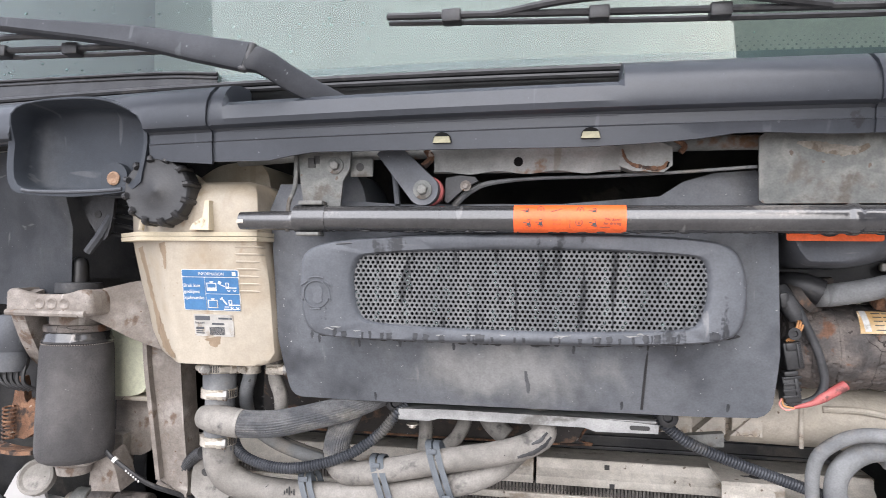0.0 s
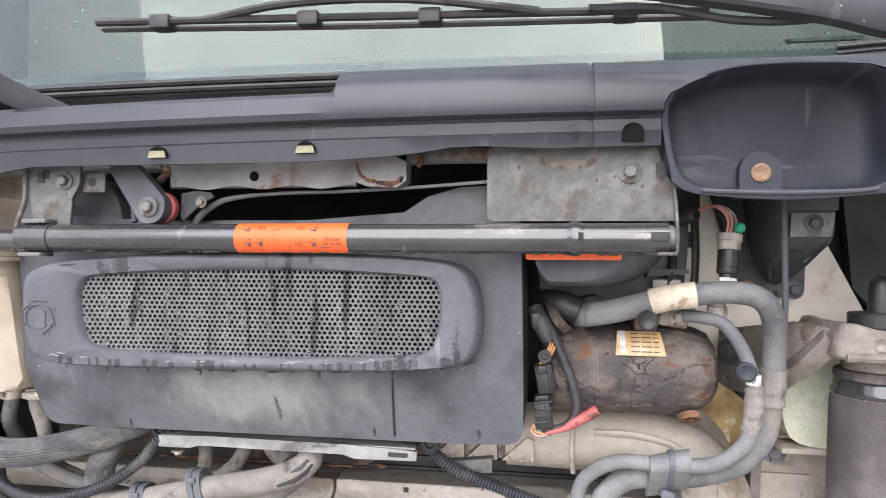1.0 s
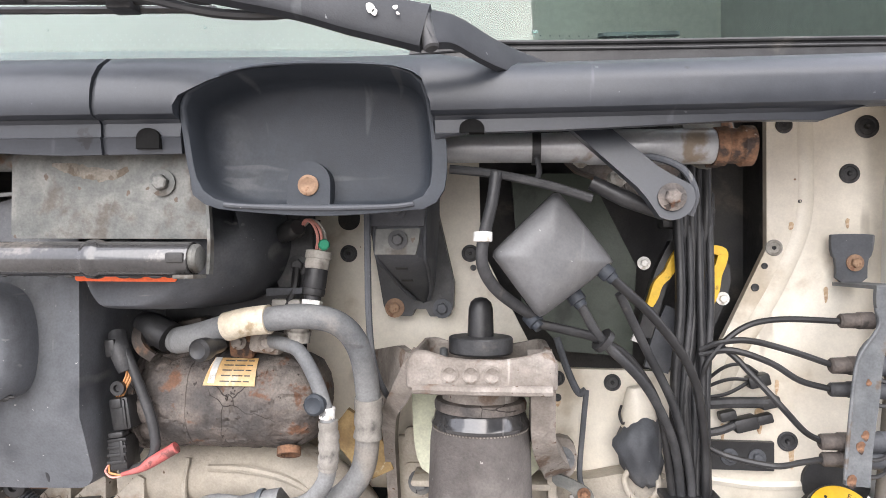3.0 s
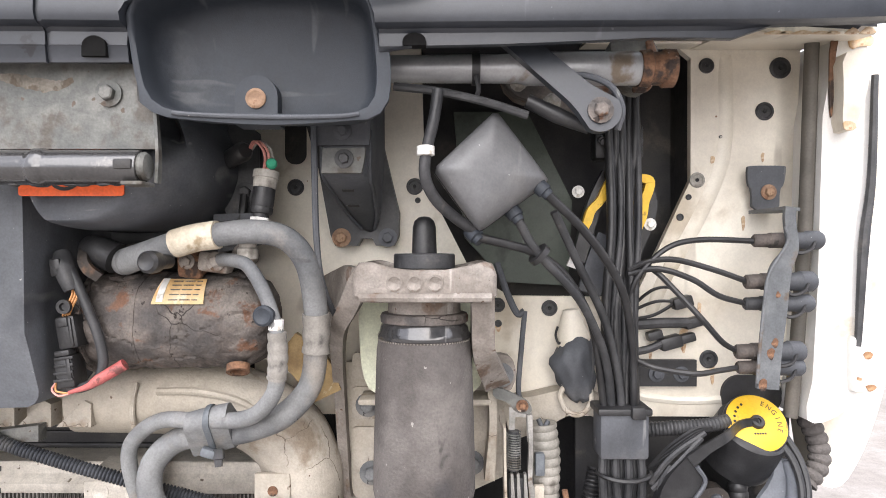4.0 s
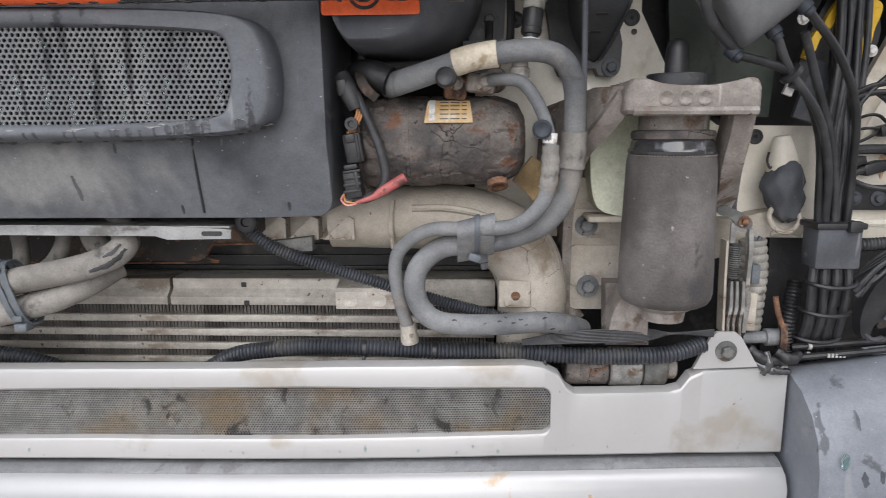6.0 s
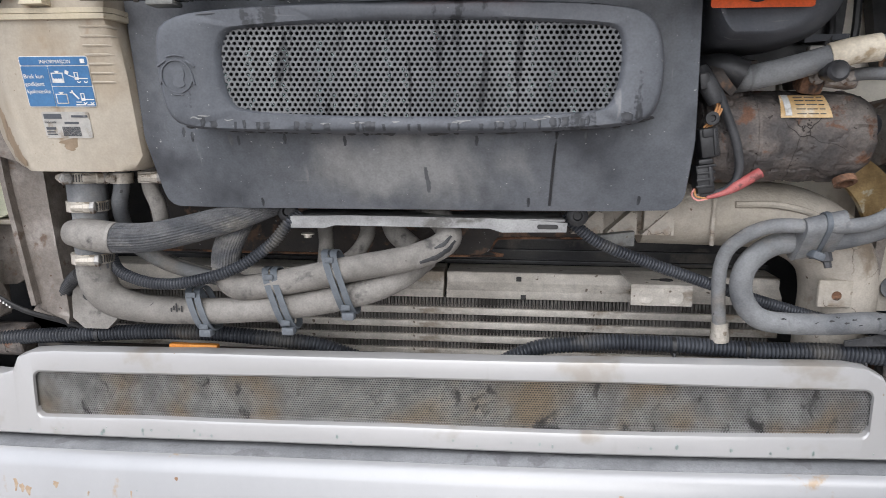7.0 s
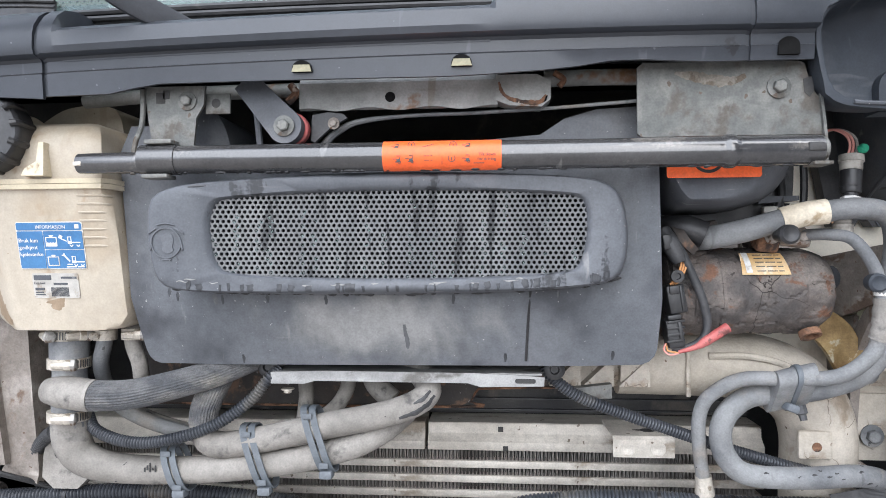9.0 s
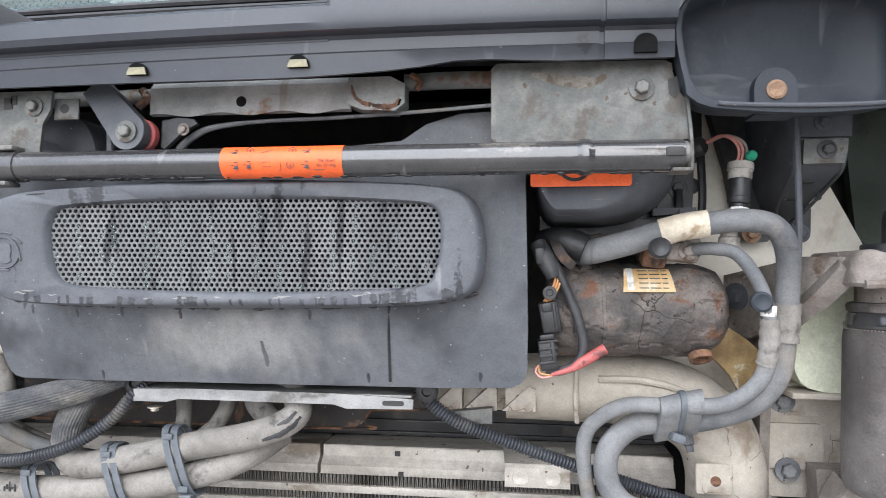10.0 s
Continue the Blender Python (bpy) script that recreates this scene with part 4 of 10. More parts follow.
# clip slots are raised near black pieces, the shade inside painted as colour
for x, w in ((-0.112, 0.016), (0.055, 0.016), (0.385, 0.020)):
    zo = 0.012 * x
    y0 = front_y(x)
    b = B()
    hw, zt = (0.0105, 1.6835) if x < 0.3 else (0.0105, 1.693)
    zb = 1.6745 if x < 0.3 else 1.6780
    prism(b, [(x - hw, zb + zo), (x + hw, zb + zo)] + [(x + hw * math.cos(q), zt - 0.006 + zo + 0.009 * math.sin(q)) for q in np.linspace(0, math.pi, 10)], y0 + 0.0135, y0 + 0.0225, 0)
    slot = part("clip_slot", b, M_HOLE, centre, "raised near black piece for the shade in an arched clip slot")
    if x < 0.3:
        b = B()
        prism(b, [(x - hw, 1.6742 + zo), (x + hw, 1.6742 + zo), (x + hw * 0.80, 1.6815 + zo), (x - hw * 0.80, 1.6815 + zo)], y0 + 0.0125, y0 + 0.0138, 0.0005)
        part("clip_tab", b, M_OLIVE, slot, "cream panel edge seen in the slot")
b = B()
prism(b, [(0.652, 1.6965), (0.673, 1.6965)] + [(0.6625 + 0.0105 * math.cos(q), 1.7000 + 0.0078 * math.sin(q)) for q in np.linspace(0, math.pi, 10)], front_y(0.66) + 0.0135, front_y(0.66) + 0.0245, 0)
part("clip_slot", b, M_HOLE, centre)


# ---- wipers ----
def wiper(name, pivot, joint, mid, tip, blade_a, blade_b, label):
    """A two-piece arm: a short head from the pivot to the hinge, a tapered arm and its blade."""
    w = thing(name, pivot, label, "wiper", "windscreen wipers")
    p, j, m_, t = (Vector(v) for v in (pivot, joint, mid, tip))

    def strip(points, widths, thick, name_, mat):
        bb = B()
        loops = []
        sp = spline(points, 6)
        ww = [float(np.interp(i / 6, range(len(widths)), widths)) for i in range(len(sp))]
        for i, (q, wd) in enumerate(zip(sp, ww)):
            d = (sp[min(i + 1, len(sp) - 1)] - sp[max(i - 1, 0)]).normalized()
            out = Vector((0, -0.97, 0.2)).normalized()
            s = d.cross(out).normalized() * wd / 2
            o = out * thick / 2
            loops.append([q + s - o, q + s + o * 0.6, q + s * 0.75 + o, q - s * 0.75 + o, q - s + o * 0.6, q - s - o])
        loft(bb, loops)
        return part(name_, bb, mat, w)

    strip([p, p.lerp(j, 0.5), p.lerp(j, 0.82) + Vector((0, -0.004, 0.004)), j], [0.026, 0.028, 0.029, 0.031], 0.012, "wiper_head", M_WIPER)
    arm = strip([j, j.lerp(m_, 0.4), m_, t], [0.034, 0.031, 0.026, 0.014], 0.013, "wiper_arm", M_WIPER)
    bb = B()
    d = (j - p).normalized()
    side = d.cross(Vector((0, -1, 0.2))).normalized()
    lathe(bb, j - side * 0.018, side, [(0, 0.0045), (0.0015, 0.006), (0.0345, 0.006), (0.036, 0.0045)], 12)
    part("hinge_pin", bb, M_BLACKDUST, w, "dark rust stained hinge")
    bb = B()
    a, c = Vector(blade_a), Vector(blade_b)
    tube(bb, [a, a.lerp(c, 0.5), c], 0.0042, 8, 6)
    blade = part("blade_rail", bb, M_BLACK, w)
    bb = B()
    tube(bb, [a + Vector((0, 0.010, -0.004)), a.lerp(c, 0.5) + Vector((0, 0.010, -0.006)), c + Vector((0, 0.010, -0.004))], 0.0032, 6, 6)
    part("blade_rubber", bb, M_BLACK, blade)
    for f in (0.12, 0.42, 0.62, 0.88):
        q = a.lerp(c, f)
        bb = B()
        box(bb, (q.x - 0.011, q.x + 0.011), (q.y - 0.007, q.y + 0.012), (q.z - 0.009, q.z + 0.006), 0.002)
        part("blade_clip", bb, M_BLACK, blade)
    bb = B()
    tube(bb, [a.lerp(c, 0.25) + Vector((0, -0.004, 0.0)), a.lerp(c, 0.45) + Vector((0, -0.012, 0.012)), a.lerp(c, 0.65) + Vector((0, -0.008, 0.012)), a.lerp(c, 0.8)], 0.0045, 8, 5)
    part("blade_bridge", bb, M_BLACK, blade)
    return w


wiper("windscreen_wiper", (-0.238, 0.778, 1.724), (-0.335, 0.712, 1.770), (-0.49, 0.715, 1.803), (-0.69, 0.72, 1.832), (-0.37, 0.742, 1.799), (-0.90, 0.745, 1.808), "black wiper arm with blade parked over the windscreen base")
wiper_right = wiper("windscreen_wiper", (0.742, 0.855, 1.760), (0.632, 0.703, 1.7585), (0.50, 0.70, 1.789), (0.26, 0.715, 1.835), (0.45, 0.742, 1.800), (-0.175, 0.735, 1.817), "black wiper arm with chipped paint, blade parked over the glass")
b = B()
tube(b, [(0.34, 0.725, 1.800), (0.40, 0.722, 1.796), (0.465, 0.715, 1.779), (0.52, 0.712, 1.775), (0.56, 0.708, 1.782)], 0.004, 8)
part("washer_hose", b, M_BLACK, wiper_right)
for x, z, s in ((0.592, 1.770, 0.0035), (0.596, 1.7675, 0.0026), (0.611, 1.7705, 0.0018), (0.613, 1.766, 0.0015)):
    b = B()
    prism(b, chaikin([(x + s * random.uniform(0.5, 1.5) * math.cos(q), z + s * random.uniform(0.5, 1.4) * math.sin(q)) for q in np.linspace(0, 5.5, 8)], 1), 0.6930, 0.6942, 0)
    part("paint_chip", b, M_WHITE, wiper_right, "white paint chip")

# ---- silver bumper panel, lower bumper and corner ----
TOP = [(-0.87, 1.148), (-0.775, 1.146), (-0.755, 1.143), (-0.745, 1.108), (-0.735, 1.100), (-0.640, 1.098), (-0.622, 1.104), (-0.612, 1.124), (-0.59, 1.133), (-0.56, 1.137), (-0.33, 1.147), (-0.064, 1.152),
       (0.26, 1.156), (0.50, 1.156), (0.527, 1.152), (0.547, 1.141), (0.557, 1.124), (0.568, 1.116), (0.69, 1.115), (0.706, 1.119), (0.718, 1.135), (0.735, 1.142), (0.848, 1.145)]
bumper = thing("front_bumper", (0, 0.93, 1.02), "silver painted bumper panel with a long perforated slot", "bumper")
# the panel is built as horizontal bands round its slot, following the bumper's curve
b = B()
xs = sorted(set([round(float(v), 4) for v in np.linspace(-0.87, 0.848, 90)] + [p[0] for p in TOP]))
top_z = lambda x: float(np.interp(x, [p[0] for p in TOP], [p[1] for p in TOP]))
low_z = lambda x: float(np.interp(x, [-0.87, -0.70, -0.46, -0.25, -0.06, 0.22, 0.50, 0.717, 0.848], [0.994, 1.003, 1.014, 1.023, 1.0275, 1.029, 1.030, 1.027, 1.022]))
slot_top = lambda x: float(np.interp(x, [-0.59, -0.246, -0.064, 0.224, 0.53], [1.103, 1.1175, 1.1235, 1.127, 1.1225]))
slot_low = lambda x: float(np.interp(x, [-0.582, -0.42, -0.064, 0.225, 0.53], [1.037, 1.047, 1.058, 1.059, 1.062]))


def slot_edges(x):
    if x <= -0.5895 or x >= 0.5375:
        return None
    k = min(x + 0.5895, 0.5375 - x)
    r = 0.012
    inset = 0 if k > r else r - math.sqrt(max(0.0, r * r - (r - k) ** 2))
    return slot_low(x) + inset, slot_top(x) - inset


def ramp_strip(bm, stations, bottom, top, curve=0.0):
    """A panel strip between two heights, with a rolled top edge."""
    loops = []
    for x in stations:
        y = bumper_y(x)
        z0, z1 = bottom(x), top(x)
        loops.append([(x, y + 0.003, z0), (x, y, z0 + 0.003), (x, y, z1 - 0.005), (x, y + 0.0015, z1 - 0.0015), (x, y + 0.005, z1), (x, y + 0.020, z1 + 0.001), (x, y + 0.020, z1 - 0.003), (x, y + 0.006, z1 - 0.004), (x, y + 0.005, z0)])
    loft(bm, loops)


xl = [x for x in xs if x <= -0.5895] + [-0.5895]
xr = [0.5375] + [x for x in xs if x >= 0.538]
ramp_strip(b, sorted(set(xl)), low_z, top_z)
ramp_strip(b, sorted(set(xr)), low_z, top_z)
mid = [-0.5895, -0.5885, -0.5865, -0.583, -0.579] + [float(v) for v in np.linspace(-0.575, 0.524, 50)] + [0.528, 0.532, 0.535, 0.537, 0.5375]
e0 = lambda x: slot_edges(x) or (slot_low(x) + 0.012, slot_top(x) - 0.012)
ramp_strip(b, mid, lambda x: e0(x)[1], top_z)
ramp_strip(b, mid, low_z, lambda x: e0(x)[0])
part("panel_face", b, M_SILVER, bumper, smooth=25)
b = B()
tab = [(0.722, 1.143), (0.742, 1.186), (0.750, 1.193), (0.773, 1.193), (0.781, 1.186), (0.804, 1.147)]
prism(b, tab, 0.940, 0.946, 0.002)
t1 = part("fixing_tab", b, M_SILVER, bumper)
bolt((0.762, 0.940, 1.168), 0.008, t1, M_GALV)
b = B()
prism(b, other_side(tab), 0.940, 0.946, 0.002)
t1 = part("fixing_tab", b, M_SILVER, bumper)
bolt((AX - 0.762, 0.940, 1.168), 0.008, t1, M_GALV)
b = perforated(-0.593, 0.541, 1.030, 1.135, 0.0036, 0.00146, lambda x: bumper_y(x) + 0.009, 0.002,
               lambda x, z: slot_low(x) - 0.003 < z < slot_top(x) + 0.004, 6)
tagged(part("perforated_screen", b, M_LOWMESH, bumper, "fine perforated metal screen, stained"), kind="stuff")
# black sheet that colours the screen's holes as shaded depth
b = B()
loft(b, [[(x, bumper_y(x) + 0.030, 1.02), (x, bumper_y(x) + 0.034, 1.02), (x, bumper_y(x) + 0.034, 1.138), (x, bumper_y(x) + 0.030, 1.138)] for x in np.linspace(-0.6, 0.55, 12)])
part("screen_shade_backing", b, M_VOID, bumper)

lower = thing("lower_bumper", (0, 0.9, 0.45), "silver lower bumper with rust and water stains", "bumper")
b = B()
lo = lambda x: low_z(x) - 0.008
loft(b, [[(x, bumper_y(x) + 0.02, lo(x)), (x, bumper_y(x) + 0.004, lo(x)), (x, bumper_y(x) - 0.013, lo(x) - 0.006), (x, bumper_y(x) - 0.022, lo(x) - 0.012), (x, bumper_y(x) - 0.030, lo(x) - 0.026), (x, bumper_y(x) - 0.038, lo(x) - 0.30),
          (x, bumper_y(x) - 0.03, lo(x) - 0.50), (x, bumper_y(x) + 0.02, lo(x) - 0.52)] for x in np.linspace(-0.87, 0.846, 30)])
M_LOWSILVER = surf("stained silver paint", (0.385, 0.384, 0.382), (0.43, 0.428, 0.424), 4, 0.26, 0.40, metal=0.25, bump=0.02, stain=(0.40, 0.31, 0.215), sscale=17, slow=0.635, shigh=0.72, stretch=(1, 1, 0.35), grain=0.015, specks=((0.26, 0.15, 0.08), 70.0, 0.76))
face = part("bumper_face", b, M_LOWSILVER, lower, smooth=75)
M_RUN = surf("thin rust run", (0.42, 0.30, 0.19), (0.47, 0.38, 0.28), 60, 0.35, 0.5, metal=0.15, bump=0.03, stain=(0.36, 0.20, 0.09), sscale=50, slow=0.52, shigh=0.64, stretch=(1, 1, 0.4), grain=0.1)
random.seed(77)
for i in range(34):
    x = random.uniform(-0.80, 0.82)
    z, k = low_z(x) - random.uniform(0.036, 0.085), random.uniform(0.006, 0.028)
    w = random.uniform(0.0025, 0.009)
    stain_patch(face, [(x, z, w), (x + random.uniform(-0.002, 0.002), z - k * 0.4, w * 1.1), (x + random.uniform(-0.003, 0.003), z - k, w * 0.3)], lower, M_RUN, "rust_run", "thin brown rust run")
# wet ledge in a darker silver, with the recess shading put into its colour
b = B()
loft(b, [[(x, bumper_y(x) + 0.02, lo(x) + 0.001), (x, bumper_y(x) + 0.002, lo(x) + 0.0015), (x, bumper_y(x) - 0.012, lo(x) - 0.0035), (x, bumper_y(x) - 0.0115, lo(x) - 0.008), (x, bumper_y(x) + 0.02, lo(x) - 0.004)] for x in np.linspace(-0.868, 0.844, 30)])
part("step_strip", b, surf("wet silver ledge with recess shade", (0.22, 0.225, 0.23), (0.30, 0.305, 0.31), 9, 0.3, 0.45, metal=0.2, bump=0.02, stain=(0.22, 0.22, 0.225), sscale=18, slow=0.6, shigh=0.64), lower, "wet upper ledge, darkened for the shade of its recess")

random.seed(31)
for host, n_ in ((bumper, 34), (lower, 60)):
    b = B()
    for i in range(n_):
        x = random.uniform(-0.62, 0.80)
        y = bumper_y(x)
        if host is bumper:
            z = random.uniform(low_z(x) + 0.006, low_z(x) + 0.016)
            q, nn = Vector((x, y, z)), 0.4
        else:
            k = random.uniform(0.02, 0.16)
            q = Vector((x, y - 0.030 - k * 0.028, low_z(x) - 0.034 - k))
        rad = random.uniform(0.0008, 0.0022)
        bmesh.ops.create_uvsphere(b, u_segments=8, v_segments=5, radius=rad, matrix=Matrix.Translation(q) @ Matrix.Diagonal((1.0, 0.5, random.uniform(1.0, 1.9), 1)))
    tagged(part("water_beading", b, M_GLASS, host, "clear water drops"), kind="stuff")
M_WETGREY = surf("wet grey plastic", (0.065, 0.072, 0.084), (0.085, 0.092, 0.104), 20, 0.15, 0.28, bump=0.03, grain=0.1)
for flip in (False, True):
    corner = thing("bumper_corner", ((AX - 0.98) if flip else 0.98, 0.95, 0.5), "dark grey plastic bumper corner, wet and scratched", "bumper corner", "bumper corners")
    b = B()
    loops = []
    for x in np.linspace(0.853, 1.215, 26):
        u = (x - 0.853) / 0.362
        zb = float(np.interp(x, [0.853, 0.96, 1.05, 1.10, 1.15, 1.19, 1.215], [1.131, 1.151, 1.172, 1.178, 1.169, 1.143, 1.10]))
        k = 0.30 * max(0.0, u - 0.55) ** 2.0
        X = AX - x if flip else x
        loops.append([(X, 0.99 + k, zb - 0.006), (X, 0.985 + k, zb), (X, 0.955 + k, zb + 0.001), (X, 0.922 + k, zb - 0.010), (X, 0.893 + k, zb - 0.030), (X, 0.874 + k, zb - 0.056), (X, 0.864 + k, zb - 0.090), (X, 0.860 + k, zb - 0.14),
                      (X, 0.860 + k, 0.60), (X, 0.90 + k, 0.5), (X, 0.99 + k, 0.5)])
    loft(b, loops)
    shell_c = part("corner_shell", b, M_CORNER, corner, smooth=50)
    if not flip:
        random.seed(88)
        for x, z, k in ((0.902, 1.110, 0.020), (0.960, 1.062, 0.022), (0.982, 1.055, 0.018), (0.905, 1.045, 0.020), (0.925, 1.046, 0.016), (1.045, 1.105, 0.014), (1.065, 1.085, 0.010), (1.120, 1.090, 0.030), (1.085, 1.055, 0.024), (1.010, 1.118, 0.008)):
            stain_patch(shell_c, [(x, z, 0.002), (x + 0.001, z - k * 0.4, random.uniform(0.006, 0.010)), (x + random.uniform(-0.002, 0.004), z - k * 0.75, random.uniform(0.004, 0.009)), (x + 0.002, z - k, 0.002)], corner, M_WETGREY, "wet_patch", "dark wet patch", n=3)
    if not flip:
        b = B()
        for x, z, dx in ((0.90, 1.055, 0.004), (0.915, 1.05, 0.005), (0.885, 1.06, 0.003), (1.05, 1.11, 0.004), (1.07, 1.118, 0.003), (0.88, 1.118, 0.006), (0.96, 1.10, 0.003), (1.02, 1.13, 0.003), (0.955, 1.065, 0.004)):
            bmesh.ops.create_uvsphere(b, u_segments=10, v_segments=6, radius=dx, matrix=Matrix.Translation((x, 0.861, z - 0.06)) @ Matrix.Diagonal((0.9, 0.4, 1.8, 1)))
        tagged(part("water_beading", b, M_GLASS, corner, "running water drops"), kind="stuff")

# ---- air intake cover ----
cover = thing("intake_cover", (-0.04, 0.9, 1.35), "dusty dark grey plastic intake cover with a raised perforated grille", "engine cover")
b = B()
prism(b, chaikin([(-0.366, 1.638), (-0.2938, 1.638), (-0.279, 1.6105), (0.1275, 1.6105), (0.1814, 1.6458), (0.272, 1.6507), (0.275, 1.538), (0.277, 1.376), (0.272, 1.358), (0.255, 1.3500), (0.0, 1.3490), (-0.322, 1.3475), (-0.338, 1.353), (-0.343, 1.372), (-0.353, 1.50)], 1), 0.838, 1.02, 0.007, 3, 25)
for z_ in (1.432, 1.39):
    bmesh.ops.bisect_plane(b, geom=b.verts[:] + b.edges[:] + b.faces[:], plane_co=(0, 0, z_), plane_no=(0, 0, 1))
for v in b.verts:
    if v.co.y < 0.9 and v.co.z < 1.432:
        v.co.y += 0.38 * (1.432 - v.co.z)
shell = part("cover_shell", b, M_COVERF, cover)
b = B()
duct_line = resample(chaikin([(0.284, 1.5345), (0.34, 1.5340), (0.375, 1.5345), (0.412, 1.5435), (0.434, 1.563), (0.445, 1.588), (0.448, 1.610), (0.444, 1.632), (0.430, 1.662), (0.405, 1.69), (0.284, 1.69)], 3), 80)
back_off = lambda x, z, d: (x - d * max(0.0, min(1.0, (x - 0.30) / 0.13)), z + 0.16 * d * max(0.0, min(1.0, (1.60 - z) / 0.05)))
loft(b, [[(back_off(x, z, d)[0], y + (0.035 * max(0.0, min(1.0, (z - 1.604) / 0.03)) if y < 0.85 else 0.0), back_off(x, z, d)[1]) for x, z in duct_line] for d, y in ((0.0, 1.03), (0.0, 0.935), (0.003, 0.905), (0.009, 0.880), (0.018, 0.858), (0.028, 0.843), (0.038, 0.833), (0.047, 0.828), (0.054, 0.8265))])
duct = part("air_duct", b, M_COVER, cover, "rounded dark grey air duct", 60)
b = B()
prism(b, rrect(0.279, 0.381, 1.566, 1.602, 0.003, 3), 0.8248, 0.8262, 0)
sticker = part("orange_label", b, M_ORANGE, duct, "orange warning label with black pictogram")
b = B()
lathe(b, (0.324, 0.8246, 1.589), (0, -1, 0), [(0, 0.018), (0.0004, 0.018), (0.0004, 0.0145), (0, 0.0145)], 28, hoop=True)
part("pictogram", b, M_BLACK, sticker)
b = B()
box(b, (0.352, 0.378), (0.8242, 0.8248), (1.580, 1.590), 0)
part("pictogram", b, M_BLACK, sticker)
b = B()
box(b, (0.284, 0.300), (0.8242, 0.8248), (1.583, 1.589), 0, rot=(0, 30, 0))
part("pictogram", b, M_BLACK, sticker)

raised = [(-0.2919, 1.5117), (-0.2898, 1.5426), (-0.2769, 1.5534), (-0.2486, 1.5611), (-0.1487, 1.5697), (-0.0467, 1.573), (0.0762, 1.5719), (0.1959, 1.5663), (0.2256, 1.5513), (0.2344, 1.5069),
          (0.23, 1.4621), (0.2074, 1.4468), (0.0967, 1.44), (-0.0477, 1.4376), (-0.1697, 1.4386), (-0.2611, 1.4415), (-0.2842, 1.451), (-0.2909, 1.4806)]
opening = [(-0.2262, 1.5137), (-0.2199, 1.5393), (-0.2068, 1.5447), (-0.1123, 1.5504), (-0.0186, 1.5527), (0.0859, 1.5513), (0.1744, 1.5471), (0.1869, 1.54), (0.1896, 1.5069), (0.1818, 1.4689),
          (0.1656, 1.4617), (0.0772, 1.4569), (-0.0189, 1.4554), (-0.1231, 1.4567), (-0.2066, 1.4611), (-0.2202, 1.4716)]
RO = resample(chaikin(raised, 2), 120)
RI = resample(chaikin(opening, 2), 120)


def bow(x, z):
    """How far the raised grille leans: the nearside end and the top stand forward."""
    return 0.04 * x - 0.35 * max(0.0, -x - 0.1) ** 2 - 0.08 * (z - 1.5)


def grow(pts, c, d):
    return [(x + (x - c[0]) / math.hypot(x - c[0], z - c[1]) * d, z + (z - c[1]) / math.hypot(x - c[0], z - c[1]) * d) for x, z in pts]


C = (-0.028, 1.505)
b = B()
loft(b, [[(x, y + bow(x, z) * k, z) for x, z in pts] for pts, y, k in (
    (RO, 0.8395, 0), (grow(RO, C, 0.001), 0.806, 0.9), (grow(RO, C, -0.003), 0.793, 1), (grow(RO, C, -0.006), 0.789, 1), (grow(RO, C, -0.0085), 0.788, 1),
    (grow(RI, C, 0.0060), 0.789, 1), (grow(RI, C, 0.003), 0.791, 1), (RI, 0.796, 1), (grow(RI, C, -0.001), 0.812, 1))], caps=False)
rim = part("grille_surround", b, M_RAISED, cover, "raised grey grille surround with drip stains", 45)
M_STREAK = surf("damp dark plastic", (0.070, 0.073, 0.078), (0.10, 0.103, 0.106), 60, 0.5, 0.7, bump=0.05, stain=(0.15, 0.15, 0.148), sscale=60, slow=0.5, shigh=0.62, stretch=(1, 1, 0.3), grain=0.2)
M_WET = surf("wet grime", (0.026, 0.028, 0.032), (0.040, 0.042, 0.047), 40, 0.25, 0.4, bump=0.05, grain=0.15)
random.seed(41)
low_edge = sorted((p for p in RO if p[1] < 1.465), key=lambda p: p[0])
lip_z = lambda x: float(np.interp(x, [p[0] for p in low_edge], [p[1] for p in low_edge]))
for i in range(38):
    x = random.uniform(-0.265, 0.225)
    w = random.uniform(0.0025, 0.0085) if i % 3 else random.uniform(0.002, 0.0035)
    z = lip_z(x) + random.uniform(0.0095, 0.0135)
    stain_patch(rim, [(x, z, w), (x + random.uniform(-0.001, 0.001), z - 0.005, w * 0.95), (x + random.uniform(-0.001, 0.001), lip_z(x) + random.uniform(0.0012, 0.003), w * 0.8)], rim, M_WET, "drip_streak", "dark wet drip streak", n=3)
for i in range(12):
    x = random.uniform(-0.26, 0.20)
    k = random.uniform(0.006, 0.018)
    z = lip_z(x) + random.uniform(0.009, 0.014)
    stain_patch(rim, [(x, z, 0.0010), (x + k * 0.3, z + random.uniform(-0.0015, 0.0015), random.uniform(0.0010, 0.0026)), (x + k * 0.7, z - 0.0005, random.uniform(0.0008, 0.002)), (x + k, z, 0.0006)], rim, M_DUST, "dust_scuff", "chalky dust on the lip", lift=0.0003, n=3)
for x, z, k in ((-0.243, 1.556, 0.019), (-0.212, 1.563, 0.015), (-0.113, 1.569, 0.008), (0.110, 1.570, 0.010), (0.153, 1.565, 0.012)):
    stain_patch(rim, [(x, z, 0.0012), (x + k * 0.5, z + 0.0012, 0.0042), (x + k, z + 0.0016, 0.0010)], rim, M_WET, "drip_streak", "dark wet drip streak", n=3)
